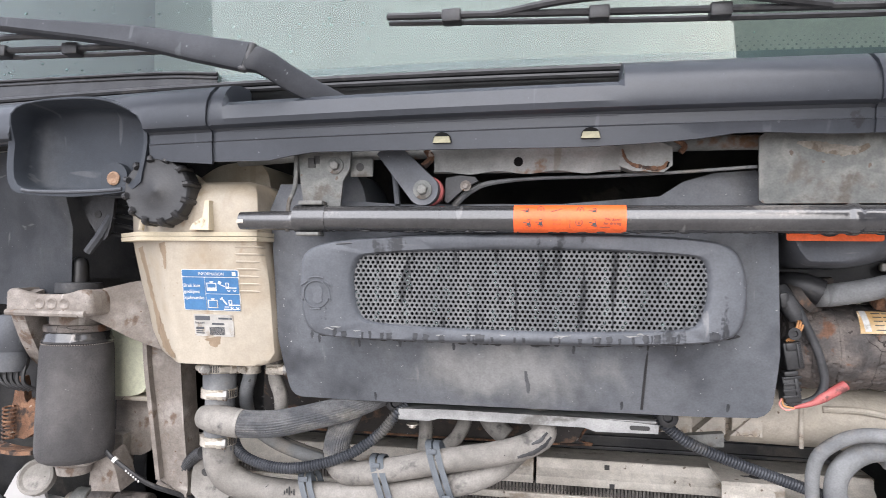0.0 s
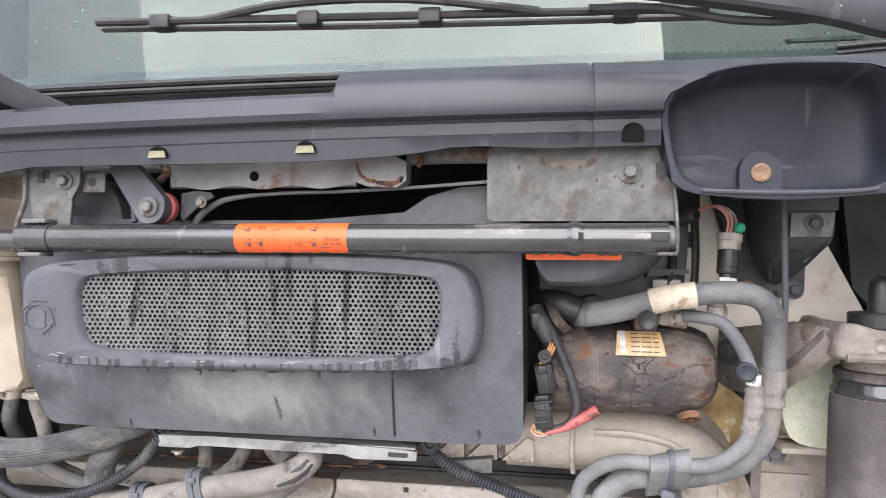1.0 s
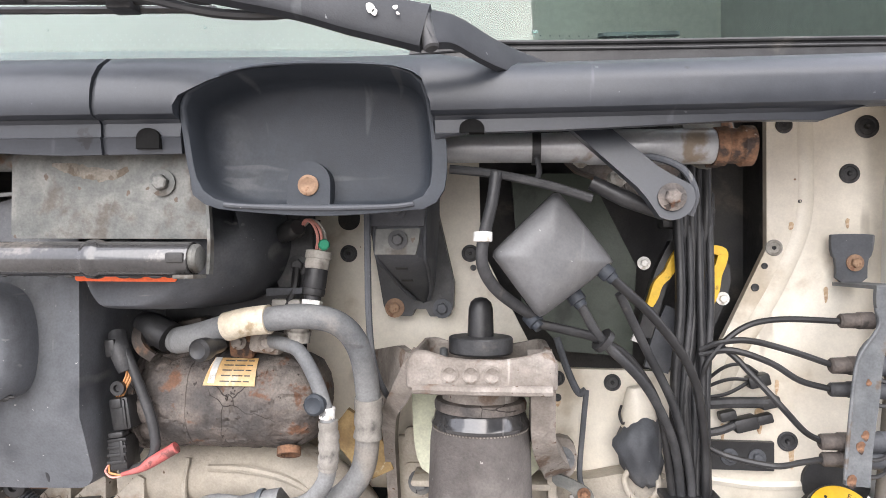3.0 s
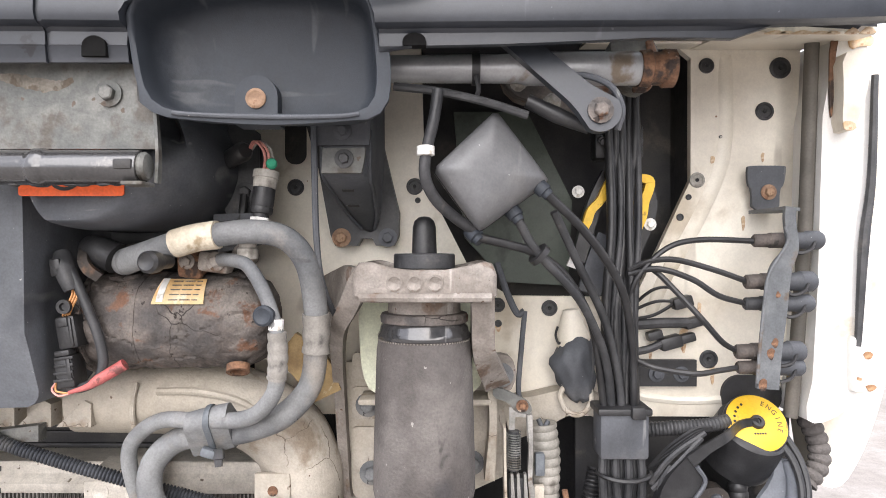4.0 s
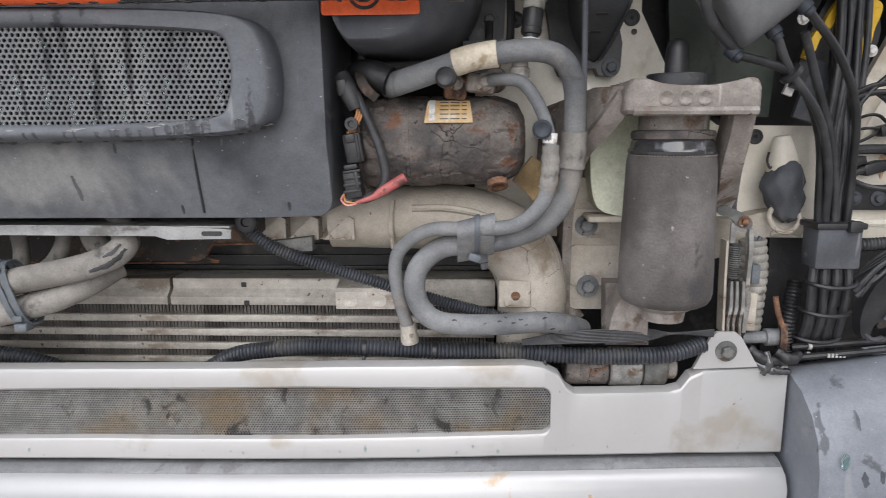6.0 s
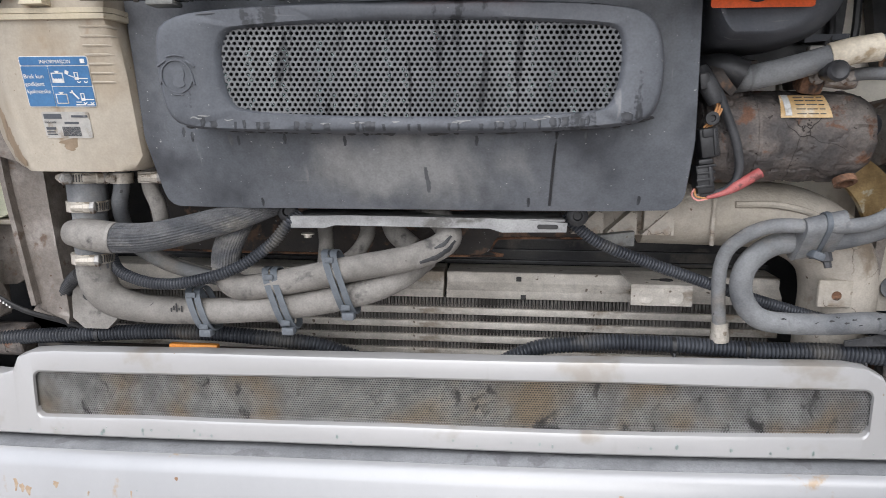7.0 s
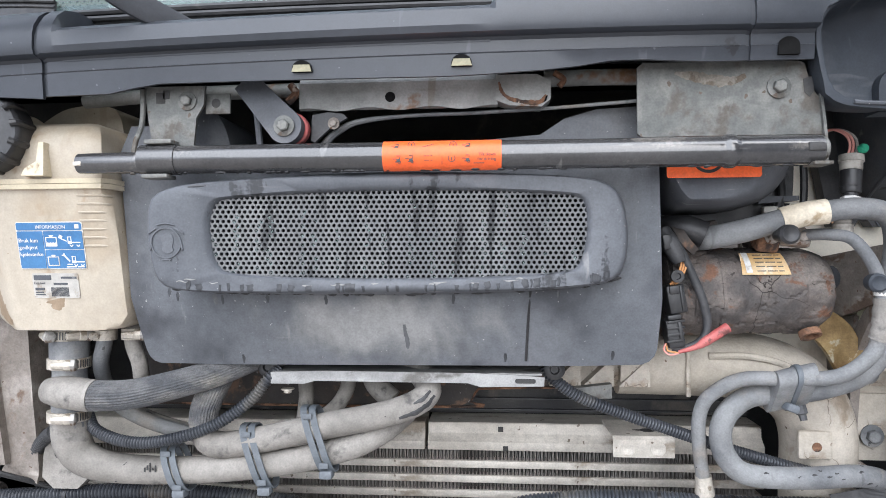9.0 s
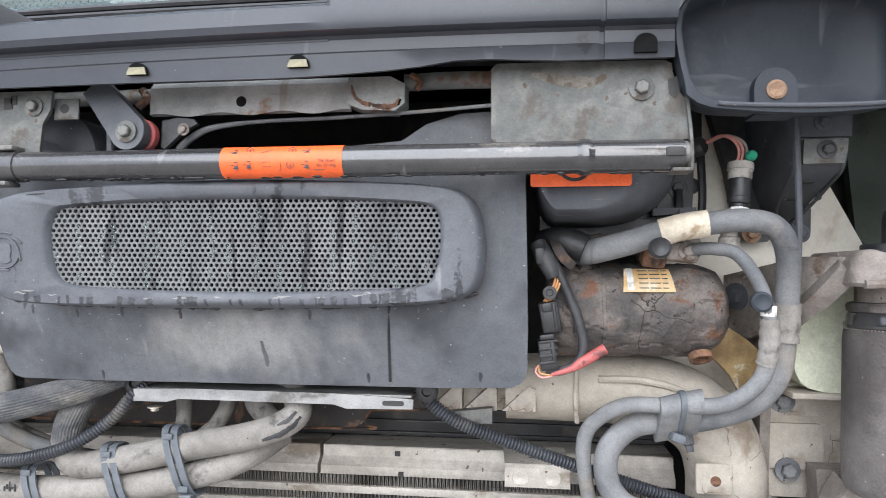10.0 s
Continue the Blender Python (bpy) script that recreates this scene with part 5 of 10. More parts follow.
inner = lambda x, z: -0.2292 < x < 0.1932 and 1.4545 + 0.10 * (x + 0.02) ** 2 < z < 1.556 - 0.20 * (x + 0.02) ** 2
PX, PITCH = -0.2312, 0.00594
b = perforated(PX, 0.1952, 1.4525, 1.557, PITCH, 0.00203, 0.797, 0.003, inner)
for v in b.verts:
    v.co.y += bow(v.co.x, v.co.z)
tagged(part("grille_plate", b, M_MESH, cover, "perforated grey grille plate with round holes"), kind="stuff")
random.seed(52)
b = B()
row_ = PITCH * math.sqrt(3) / 2
for c in range(17):
    xc, top_ = -0.225 + c * 0.0250 + random.uniform(-0.008, 0.008), random.uniform(0.45, 1.0)
    for j in range(1, 19):
        if random.random() > 0.62 or j > 19 * top_:
            continue
        i = round((xc - 0.0003 * (19 - j) - PX) / PITCH - 0.5 * (j % 2))
        x, z = PX + (i + 0.5 * (j % 2)) * PITCH, 1.4525 + j * row_
        if inner(x, z):
            bmesh.ops.create_uvsphere(b, u_segments=8, v_segments=6, radius=random.uniform(0.0016, 0.0023), matrix=Matrix.Translation((x, 0.7973 + bow(x, z), z - 0.0004)) @ Matrix.Diagonal((1, 0.7, 1, 1)))
tagged(part("water_bead", b, M_GLASS, cover, "clear water drops caught in the grille holes"), kind="stuff")
# near black ribs and sheet paint the shade seen through the grille holes
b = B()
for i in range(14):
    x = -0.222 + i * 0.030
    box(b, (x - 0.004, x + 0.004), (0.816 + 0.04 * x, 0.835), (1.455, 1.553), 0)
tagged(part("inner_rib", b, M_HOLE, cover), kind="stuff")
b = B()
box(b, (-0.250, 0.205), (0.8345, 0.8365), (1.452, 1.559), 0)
part("grille_shade_backing", b, M_HOLE, cover)
# moulded emblem: a plain shield outline
EM = (-0.2675, 1.4965)
EY = 0.7865
disc_ = lambda r0, r1: [(EM[0] + r0 * math.cos(q), EM[1] - 0.001 + r1 * math.sin(q)) for q in np.linspace(0, 2 * math.pi, 40, endpoint=False)]
b = B()
ring(b, disc_(0.0159, 0.0168), disc_(0.0147, 0.0156), EY - 0.0002, EY + 0.0023, 0.0003)
for dx_, dz_, rr_ in ((-0.0143, 0.0120, 35), (0.0143, 0.0120, -35), (-0.0160, -0.004, 80), (0.0160, -0.004, -80), (0.0, -0.0190, 0)):
    box(b, (EM[0] + dx_ - 0.0052, EM[0] + dx_ + 0.0052), (EY + 0.0000, EY + 0.0023), (EM[1] + dz_ - 0.0009, EM[1] + dz_ + 0.0009), 0.0003, rot=(0, -rr_, 0))
tube(b, [(EM[0] - 0.009, EY + 0.0006, EM[1] + 0.0185), (EM[0], EY + 0.0006, EM[1] + 0.0200), (EM[0] + 0.009, EY + 0.0006, EM[1] + 0.0185)], 0.0008, 6)
prism(b, chaikin([(EM[0] - 0.006, EM[1] + 0.004), (EM[0] - 0.002, EM[1] + 0.009), (EM[0] + 0.006, EM[1] + 0.009), (EM[0] + 0.008, EM[1] + 0.002), (EM[0] + 0.006, EM[1] - 0.005), (EM[0] + 0.008, EM[1] - 0.010), (EM[0] + 0.001, EM[1] - 0.013), (EM[0] - 0.005, EM[1] - 0.009), (EM[0] - 0.003, EM[1] - 0.002)], 1), EY + 0.0004, EY + 0.0023, 0.0004)
for v in b.verts:
    v.co.y += bow(v.co.x, v.co.z)
part("emblem", b, M_RAISED, rim, "moulded shield emblem")
b = B()
tube(b, [(0.1285, 0.8372, 1.440), (0.1262, 0.8496, 1.40), (0.1245, 0.8662, 1.3560)], 0.0016, 8)
part("seam_bead", b, M_BLACK, shell, "narrow seam in the cover")
random.seed(19)
for line in (((-0.0190, 1.4000, 0.003), (-0.0180, 1.3900, 0.005), (-0.0160, 1.3790, 0.006), (-0.0160, 1.3700, 0.003)), ((-0.2450, 1.4360, 0.005), (-0.2440, 1.4300, 0.006), (-0.2430, 1.4240, 0.004))):
    stain_patch(shell, line, shell, M_STREAK, "water_streak", "dark dried water streak", n=4)
for x, z in ((-0.30, 1.441), (-0.29, 1.436), (-0.235, 1.432), (-0.18, 1.434), (-0.11, 1.432), (0.04, 1.433), (0.16, 1.437), (0.225, 1.366), (0.10, 1.362), (-0.22, 1.358)):
    stain_patch(shell, [(x, z + 0.003, 0.0025), (x + 0.0003, z - 0.002, 0.0045), (x, z - 0.008, 0.0022)], shell, M_WET, "drip_mark", "dark wet drip mark", n=3)
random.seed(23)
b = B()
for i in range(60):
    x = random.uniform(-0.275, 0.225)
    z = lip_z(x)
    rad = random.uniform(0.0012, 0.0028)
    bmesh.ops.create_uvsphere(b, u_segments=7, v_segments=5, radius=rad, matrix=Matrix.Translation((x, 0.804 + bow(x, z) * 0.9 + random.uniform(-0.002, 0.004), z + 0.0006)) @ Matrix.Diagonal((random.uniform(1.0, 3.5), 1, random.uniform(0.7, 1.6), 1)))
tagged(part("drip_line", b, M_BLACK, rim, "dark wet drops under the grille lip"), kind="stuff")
for x, gx in ((-0.201, -1), (0.161, 1)):
    b = B()
    lathe(b, (x, 0.905, 1.340), (0, -1, 0), [(0, 0.013), (0.006, 0.013), (0.008, 0.010), (0.008, 0.006), (0.004, 0.005)], 20)
    part("rubber_grommet", b, M_BLACK, cover, "round black rubber grommet")

lip = thing("lower_bracket", (-0.02, 0.89, 1.32), "bent galvanised bracket under the intake cover", "bracket")
b = B()
prism(b, [(-0.192, 1.3365), (-0.192, 1.322), (-0.150, 1.322), (-0.135, 1.326), (0.055, 1.325), (0.070, 1.3205), (0.147, 1.322), (0.148, 1.333), (0.11, 1.3355), (0.06, 1.3375), (-0.12, 1.3385)], 0.884, 0.887, 0.0008)
box(b, (-0.19, 0.145), (0.887, 0.96), (1.334, 1.337), 0.0005)
part("bracket_plate", b, surf("bright scuffed zinc", (0.24, 0.24, 0.235), (0.36, 0.36, 0.35), 30, 0.4, 0.6, metal=0.3, bump=0.2, stain=(0.13, 0.125, 0.115), sscale=22, slow=0.54, shigh=0.66, stretch=(0.4, 1, 1), grain=0.2), lip)
b = B()
prism(b, rrect(0.112, 0.137, 1.3255, 1.331, 0.0025, 4), 0.8832, 0.8845, 0)
part("slotted_hole", b, M_VOID, lip)
bolt((-0.177, 0.905, 1.312), 0.005, lip, M_CLAMP, (0, 0, -1))

b = B()
prism(b, resample(chaikin([(-0.335, 1.60), (-0.335, 1.645), (-0.315, 1.665), (-0.28, 1.670), (-0.25, 1.655), (-0.238, 1.62), (-0.238, 1.60)], 2), 40), 0.87, 0.99, 0.012, 4, 20)
part("cover_dome", b, M_COVER, cover, "rounded grey dome behind the hinge plate")

# ---- tie bar with orange label ----
tie = thing("tie_bar", (0.03, 0.779, 1.57), "black enamelled steel tie bar with an orange label", "bar")
b = B()
lathe(b, (-0.292, 0.779, 1.5875), (1, 0, 0), [(0, 0.0155), (0.002, 0.0155), (0.613, 0.0155), (0.615, 0.0156), (0.618, 0.0173), (0.620, 0.0175), (0.624, 0.0175), (0.626, 0.0173), (0.629, 0.0156), (0.631, 0.0155), (0.710, 0.0155), (0.712, 0.0152)], 36)
bar = part("bar_tube", b, M_BAR, tie)
b = B()
lathe(b, (-0.375, 0.780, 1.585), (1, 0, 0), [(0, 0.007), (0.001, 0.0112), (0.02, 0.0118), (0.088, 0.0122)], 24)
part("bar_end", b, M_BAR, tie)
b = B()
box(b, (-0.3755, -0.366), (0.768, 0.772), (1.581, 1.586), 0.001)
part("end_slot", b, M_CLAMP, tie)
b = B()
n = 40
loops = []
for x in np.linspace(-0.030, 0.0955, 2):
    loops.append([(x, 0.779 - r * math.cos(a), 1.5875 + r * math.sin(a)) for a, r in [(t, 0.0160) for t in np.linspace(-1.9, 1.9, n)] + [(t, 0.0156) for t in np.linspace(1.9, -1.9, n)]])
loft(b, loops)
random.seed(14)
bd = B()
for i in range(70):
    x = random.uniform(-0.34, 0.40)
    rad = random.uniform(0.0012, 0.0030)
    bmesh.ops.create_uvsphere(bd, u_segments=7, v_segments=5, radius=rad, matrix=Matrix.Translation((x, 0.7775 + random.uniform(-0.004, 0.003), 1.5725 + (0.0035 if x < -0.292 else 0.0))) @ Matrix.Diagonal((random.uniform(1.0, 3.0), 1, 0.8, 1)))
tagged(part("drip_line", bd, M_BLACK, bar, "wet drops along the underside"), kind="stuff")
lab = part("orange_label", b, M_ORANGE, tie, "orange pictogram label wrapped round the bar")


def on_bar(b_, x0, x1, z0, z1):
    """A printed stroke lying on the round bar."""
    zc_ = (z0 + z1) / 2
    y_ = 0.779 - math.sqrt(0.0162 ** 2 - (zc_ - 1.5875) ** 2)
    box(b_, (x0, x1), (y_ - 0.0002, y_ + 0.0004), (z0, z1), 0)


random.seed(9)
b = B()
for x, zc, kind_ in ((-0.015, 1.5965, 0), (0.001, 1.5970, 1), (0.019, 1.5965, 2), (0.045, 1.5965, 1), (0.060, 1.5965, 0), (-0.0135, 1.5825, 3), (0.0, 1.5830, 3), (0.0435, 1.5825, 1), (0.0595, 1.5825, 3)):
    y = 0.779 - math.sqrt(0.0162 ** 2 - (zc - 1.5875) ** 2) - 0.0001
    if kind_ in (0, 3):
        h = 0.0034 if kind_ else 0.0022
        on_bar(b, x - 0.0028, x + 0.0026, zc - h, zc - h + 0.0008)
        on_bar(b, x + 0.0018, x + 0.0026, zc - h, zc + h)
        on_bar(b, x - 0.0012, x + 0.0026, zc + h - 0.0008, zc + h)
        on_bar(b, x - 0.0012, x + 0.0022, zc - h + 0.0008, zc)
        on_bar(b, x - 0.0055, x - 0.0016, zc - 0.0004, zc + 0.0003)
        lathe(b, (x + 0.0018, y, zc - h), (0, -1, 0), [(0, 0.0017), (0.0003, 0.0017), (0.0003, 0.0010), (0, 0.0010)], 10, hoop=True)
    elif kind_ == 1:
        lathe(b, (x, y, zc), (0, -1, 0), [(0, 0.0040), (0.0003, 0.0040), (0.0003, 0.0033), (0, 0.0033)], 16, hoop=True)
        on_bar(b, x - 0.0005, x + 0.0005, zc - 0.0022, zc + 0.0016)
    else:
        for k in range(6):
            on_bar(b, x - 0.006 + k * 0.002, x - 0.0042 + k * 0.002, zc - 0.0018 + k * 0.0006, zc - 0.0011 + k * 0.0006)
on_bar(b, 0.0332, 0.0336, 1.576, 1.590)
on_bar(b, 0.0665, 0.0775, 1.5772, 1.5778)
for x, z, n_ in ((0.0145, 1.5850, 3), (0.0145, 1.5805, 3)):
    for k in range(n_):
        on_bar(b, x + k * 0.0034, x + k * 0.0034 + random.uniform(0.0018, 0.0029), z, z + 0.0006)
part("pictogram", b, M_BLACK, lab)
words("Tilt down", 0.0046, (0.0715, 0.7624, 1.5845), lab, M_BLACK)
words("for driving", 0.0046, (0.0705, 0.7634, 1.5800), lab, M_BLACK)
for xs in ((-0.300, -0.259),):
    b = B()
    lathe(b, (xs[0], 0.779, 1.5875), (1, 0, 0), [(0, 0.0158), (0, 0.0168), (0.041, 0.0168), (0.041, 0.0158)], 24)
    cl = part("bar_clamp", b, M_BAR, tie)
    b = B()
    box(b, (xs[0] + 0.006, xs[1] - 0.004), (0.768, 0.792), (1.604, 1.609), 0.001)
    part("clamp_flange", b, M_GALV, cl)
    b = B()
    box(b, (xs[0] + 0.006, xs[1] - 0.006), (0.763, 0.785), (1.566, 1.5705), 0.001)
    part("clamp_flange", b, M_GALV, cl)
b = B()
lathe(b, (0.4165, 0.779, 1.5885), (1, 0, 0), [(0, 0.0120), (0.007, 0.0130), (0.0095, 0.011), (0.0105, 0.006)], 18)
box(b, (0.408, 0.4270), (0.7640, 0.790), (1.5710, 1.5745), 0.001)
fork_ = part("fork_end", b, M_GALV, tie)
b = B()
box(b, (0.4020, 0.4185), (0.7615, 0.7680), (1.5845, 1.5935), 0.002)
part("fork_slot", b, M_VOID, fork_)

hinge = thing("hinge_plate", (-0.26, 0.787, 1.61), "galvanised hinge plate with a bolt and square hole", "hinge plate")
b = B()
prism(b, [(-0.303, 1.671), (-0.233, 1.671), (-0.2345, 1.650), (-0.243, 1.635), (-0.246, 1.603), (-0.293, 1.603), (-0.298, 1.63)], 0.7865, 0.7905, 0.0012)
part("plate", b, M_GALV, hinge)
b = B()
tube(b, [(-0.304, 0.785, 1.668), (-0.305, 0.785, 1.63), (-0.313, 0.784, 1.605), (-0.311, 0.777, 1.572)], 0.003, 8)
part("plate_flange", b, M_GALV, hinge)
b = B()
box(b, (-0.289, -0.279), (0.7855, 0.7868), (1.652, 1.664), 0)
box(b, (-0.281, -0.274), (0.7855, 0.7868), (1.657, 1.6665), 0)
part("square_hole", b, M_VOID, hinge)
bolt((-0.253, 0.7863, 1.654), 0.0062, hinge, M_GALV)
b = B()
box(b, (-0.236, -0.207), (0.794, 0.797), (1.641, 1.664), 0.001)
tabp = part("rear_tab", b, M_GALV, hinge)
b = B()
lathe(b, (-0.2235, 0.7945, 1.653), (0, -1, 0), [(0, 0.0052), (0.0008, 0.0052), (0.0009, 0.004)], 16)
part("hole", b, M_VOID, tabp)

plate = thing("latch_plate", (0.33, 0.793, 1.60), "grey galvanised latch plate with a bolt, weathered", "plate")
b = B()
prism(b, [(0.240, 1.680), (0.246, 1.685), (0.408, 1.683), (0.412, 1.680), (0.4185, 1.655), (0.4255, 1.645), (0.4300, 1.606), (0.244, 1.606), (0.240, 1.610)], 0.791, 0.7945, 0.0012)
face_ = part("plate_face", b, M_GALV, plate)
random.seed(77)
stain_patch(face_, [(0.279, 1.6735, 0.003), (0.292, 1.670, 0.009), (0.307, 1.667, 0.013), (0.322, 1.664, 0.012), (0.337, 1.6635, 0.010), (0.352, 1.669, 0.004)], face_, surf("brown weathering on zinc", (0.150, 0.132, 0.108), (0.20, 0.18, 0.155), 60, 0.7, 0.9, bump=0.3, stain=(0.105, 0.085, 0.062), sscale=50, slow=0.5, shigh=0.6, grain=0.3), "weathering", "pale brown weathered patch")
b = B()
slab(b, [(0.4265, 0.7905, 1.650), (0.4285, 0.7900, 1.629), (0.4302, 0.7895, 1.606), (0.4306, 0.7890, 1.590), (0.4300, 0.7885, 1.5745)], [0.003] * 5, [0.005, 0.006, 0.007, 0.008, 0.008], 0.001)
part("side_flange", b, M_GALV, plate)
bolt((0.385, 0.7905, 1.656), 0.0072, plate, M_GALV)
b = B()
prism(b, [(0.410, 1.664), (0.419, 1.667), (0.421, 1.652), (0.4165, 1.645), (0.411, 1.650)], 0.7903, 0.7915, 0)
part("keyhole", b, M_VOID, plate)

# ---- cross beam under the cowl ----
beam = thing("cross_beam", (0, 0.82, 1.645), "grey painted cross beam with rusted ends", "beam")
b = B()
loft(b, [[(x, 0.807, 1.646 + 0.002 * math.sin(x * 90)), (x, 0.807, 1.676), (x, 0.813, 1.683), (x, 0.86, 1.685), (x, 0.86, 1.681), (x, 0.815, 1.678), (x, 0.812, 1.650), (x, 0.812, 1.646)] for x in np.linspace(-0.132, 0.092, 40)])
part("beam_face", b, M_BEAM, beam)
b = B()
prism(b, [(0.090, 1.680), (0.135, 1.680), (0.150, 1.672), (0.150, 1.652), (0.140, 1.644), (0.105, 1.646), (0.090, 1.652)], 0.804, 0.83, 0.004)
bend_ = part("beam_end", b, M_BEAM, beam, "rust edged beam end")
b = B()
tube(b, [(0.155, 0.815, 1.684), (0.165, 0.814, 1.676), (0.16, 0.814, 1.668)], 0.0035, 7)
tube(b, [(-0.142, 0.808, 1.675), (-0.136, 0.806, 1.665), (-0.145, 0.806, 1.655)], 0.0045, 8)
part("rust_scale", b, M_RUST, beam, "flaking orange rust")
random.seed(63)
for line in (((0.0935, 1.672, 0.002), (0.0955, 1.664, 0.004), (0.100, 1.657, 0.003), (0.108, 1.6525, 0.005), (0.118, 1.650, 0.004), (0.128, 1.6485, 0.006), (0.138, 1.6490, 0.005), (0.1455, 1.6560, 0.004)),):
    stain_patch(bend_, line, bend_, M_RUST, "rust_bloom", "flaking brown rust", lift=0.0008)
b = B()
prism(b, [(0.1425, 1.6490), (0.1450, 1.6500), (0.1470, 1.6560), (0.1445, 1.6550)], 0.8030, 0.8040, 0)
part("rust_hole", b, M_HOLE, bend_, "small hole rusted through")
b = B()
lathe(b, (-0.028, 0.8075, 1.659), (0, -1, 0), [(0, 0.0058), (0.0007, 0.0058), (0.0008, 0.0045)], 18)
part("hole", b, M_HOLE, beam)
b = B()
tube(b, [(0.145, 0.835, 1.682), (0.20, 0.835, 1.683), (0.26, 0.838, 1.683)], 0.0095, 12)
tube(b, [(-0.42, 0.86, 1.675), (-0.30, 0.855, 1.680), (-0.13, 0.85, 1.68)], 0.009, 12)
part("rail_tube", b, M_BEAM, beam)

cable = thing("steel_cable", (0.07, 0.82, 1.63), "thin grey release cable behind the tie bar", "cable")
b = B()
tube(b, [(-0.115, 0.83, 1.598), (-0.103, 0.82, 1.613), (-0.085, 0.82, 1.627), (-0.063, 0.82, 1.635), (-0.011, 0.82, 1.640), (0.072, 0.82, 1.642), (0.16, 0.82, 1.646), (0.246, 0.82, 1.6515)], [0.0045, 0.0045, 0.004, 0.0032, 0.0022, 0.0022, 0.002, 0.002], 8)
part("sheath", b, M_HOSEB, cable)


def lever(name, top, pivot, width, r, label):
    lv = thing(name, pivot, label, "lever")
    t, p = Vector(top), Vector(pivot)
    d = (p - t)
    d.y = 0
    d.normalize()
    s = Vector((d.z, 0, -d.x))
    pts = [t + s * width * 0.5, t - s * width * 0.5]
    end = []
    for i in range(15):
        f = math.pi * i / 14
        v = (-s) * math.cos(f) + d * math.sin(f)
        end.append(p + v * r)
    if p.x > 0:
        end = [p - d * 0.026 - s * 0.0130, p - d * 0.014 - s * 0.0150] + end[1:-1] + [p - d * 0.014 + s * 0.0150, p - d * 0.026 + s * 0.0130]
    outline = [(q.x, q.z) for q in pts + end]
    bb = B()
    prism(bb, outline, lambda x, z: p.y + 0.006 + (t.y - p.y) * max(0, min(1, (z - p.z) / (t.z - p.z))), lambda x, z: p.y + 0.020 + (t.y - p.y) * max(0, min(1, (z - p.z) / (t.z - p.z))), 0.003)
    part("arm", bb, M_COWL if p.x > 0 else M_COVER, lv)
    bolt((p.x, p.y + 0.006, p.z), r * 0.36, lv, M_CAN if p.x > 0 else M_GALV)
    return lv


lv = lever("hood_lever", (-0.192, 0.79, 1.678), (-0.140, 0.772, 1.6225), 0.027, 0.0188, "dark grey hinge lever with a hexagon bolt")
b = B()
lathe(b, (-0.136, 0.803, 1.6225), (0, -1, 0), [(0, 0.0182), (0.008, 0.0182), (0.009, 0.017)], 24)
part("red_washer", b, M_RED, lv, "red plastic washer")
lever("hood_lever", (0.745, 0.815, 1.725), (0.833, 0.797, 1.643), 0.023, 0.0198, "dark grey hinge lever with a steel bolt")

gus = thing("lever_gusset", (-0.1170, 0.805, 1.6090), "dark steel gusset with a pale bolt beside the hinge lever", "bracket")
b = B()
prism(b, [(-0.117, 1.64), (-0.099, 1.643), (-0.081, 1.641), (-0.077, 1.636), (-0.094, 1.627), (-0.114, 1.609), (-0.118, 1.612)], 0.806, 0.812, 0.0015)
part("gusset_plate", b, M_BLACKDUST, gus)
bolt((-0.0920, 0.8058, 1.6300), 0.0040, gus, M_CAST)
b = B()
tube(b, [(-0.1850, 0.815, 1.6490), (-0.1815, 0.812, 1.6280), (-0.1780, 0.808, 1.6070)], 0.0038, 8)
single("hinge_rod", b, M_COVER, "slim grey rod between hinge plate and lever", "rod")

# ---- expansion tank ----
tank = thing("expansion_tank", (-0.44, 0.9, 1.40), "cream plastic coolant expansion tank with brown stains", "expansion tank")
front = lambda z: 0.8165 + (1.52 - z) * 0.21


def tank_loop(z, x0, x1, yb, r=0.014, chamfer=0.07, grow_=0.0, xc=-0.500):
    y0 = front(z) - grow_
    raw = [(x1, y0), (xc, y0), (x0, y0 + chamfer), (x0 + 0.005, yb), (x1, yb)]
    out = []
    for i, p in enumerate(raw):
        q = raw[(i + 1) % 5]
        ln = math.hypot(q[0] - p[0], q[1] - p[1])
        for f in (0, min(0.3, 0.02 / ln), 1 - min(0.3, 0.02 / ln)):
            out.append((p[0] + (q[0] - p[0]) * f, p[1] + (q[1] - p[1]) * f))
    pts = resample(chaikin(out, 3), 60)
    return [(x, y, z) for x, y in pts]


b = B()
loft(b, [tank_loop(1.3915, -0.515, -0.386, 0.97, chamfer=0.04), tank_loop(1.3925, -0.530, -0.374, 0.97, chamfer=0.04), tank_loop(1.3960, -0.545, -0.3625, 0.98, chamfer=0.045), tank_loop(1.402, -0.556, -0.3560, 0.99, chamfer=0.05), tank_loop(1.411, -0.564, -0.3515, 1.0, chamfer=0.055), tank_loop(1.43, -0.575, -0.349, 1.0, chamfer=0.06), tank_loop(1.46, -0.585, -0.350, 1.0),
         tank_loop(1.50, -0.592, -0.354, 1.0), tank_loop(1.55, -0.598, -0.3615, 1.0), tank_loop(1.5605, -0.599, -0.3625, 1.0)])
body = part("tank_body", b, M_TANK, tank)
M_TANKRUN = surf("dried coolant", (0.225, 0.165, 0.105), (0.29, 0.22, 0.15), 26, 0.45, 0.65, bump=0.05, stain=(0.17, 0.115, 0.07), sscale=20, slow=0.55, shigh=0.68, stretch=(1, 1, 0.4), grain=0.12)
random.seed(12)
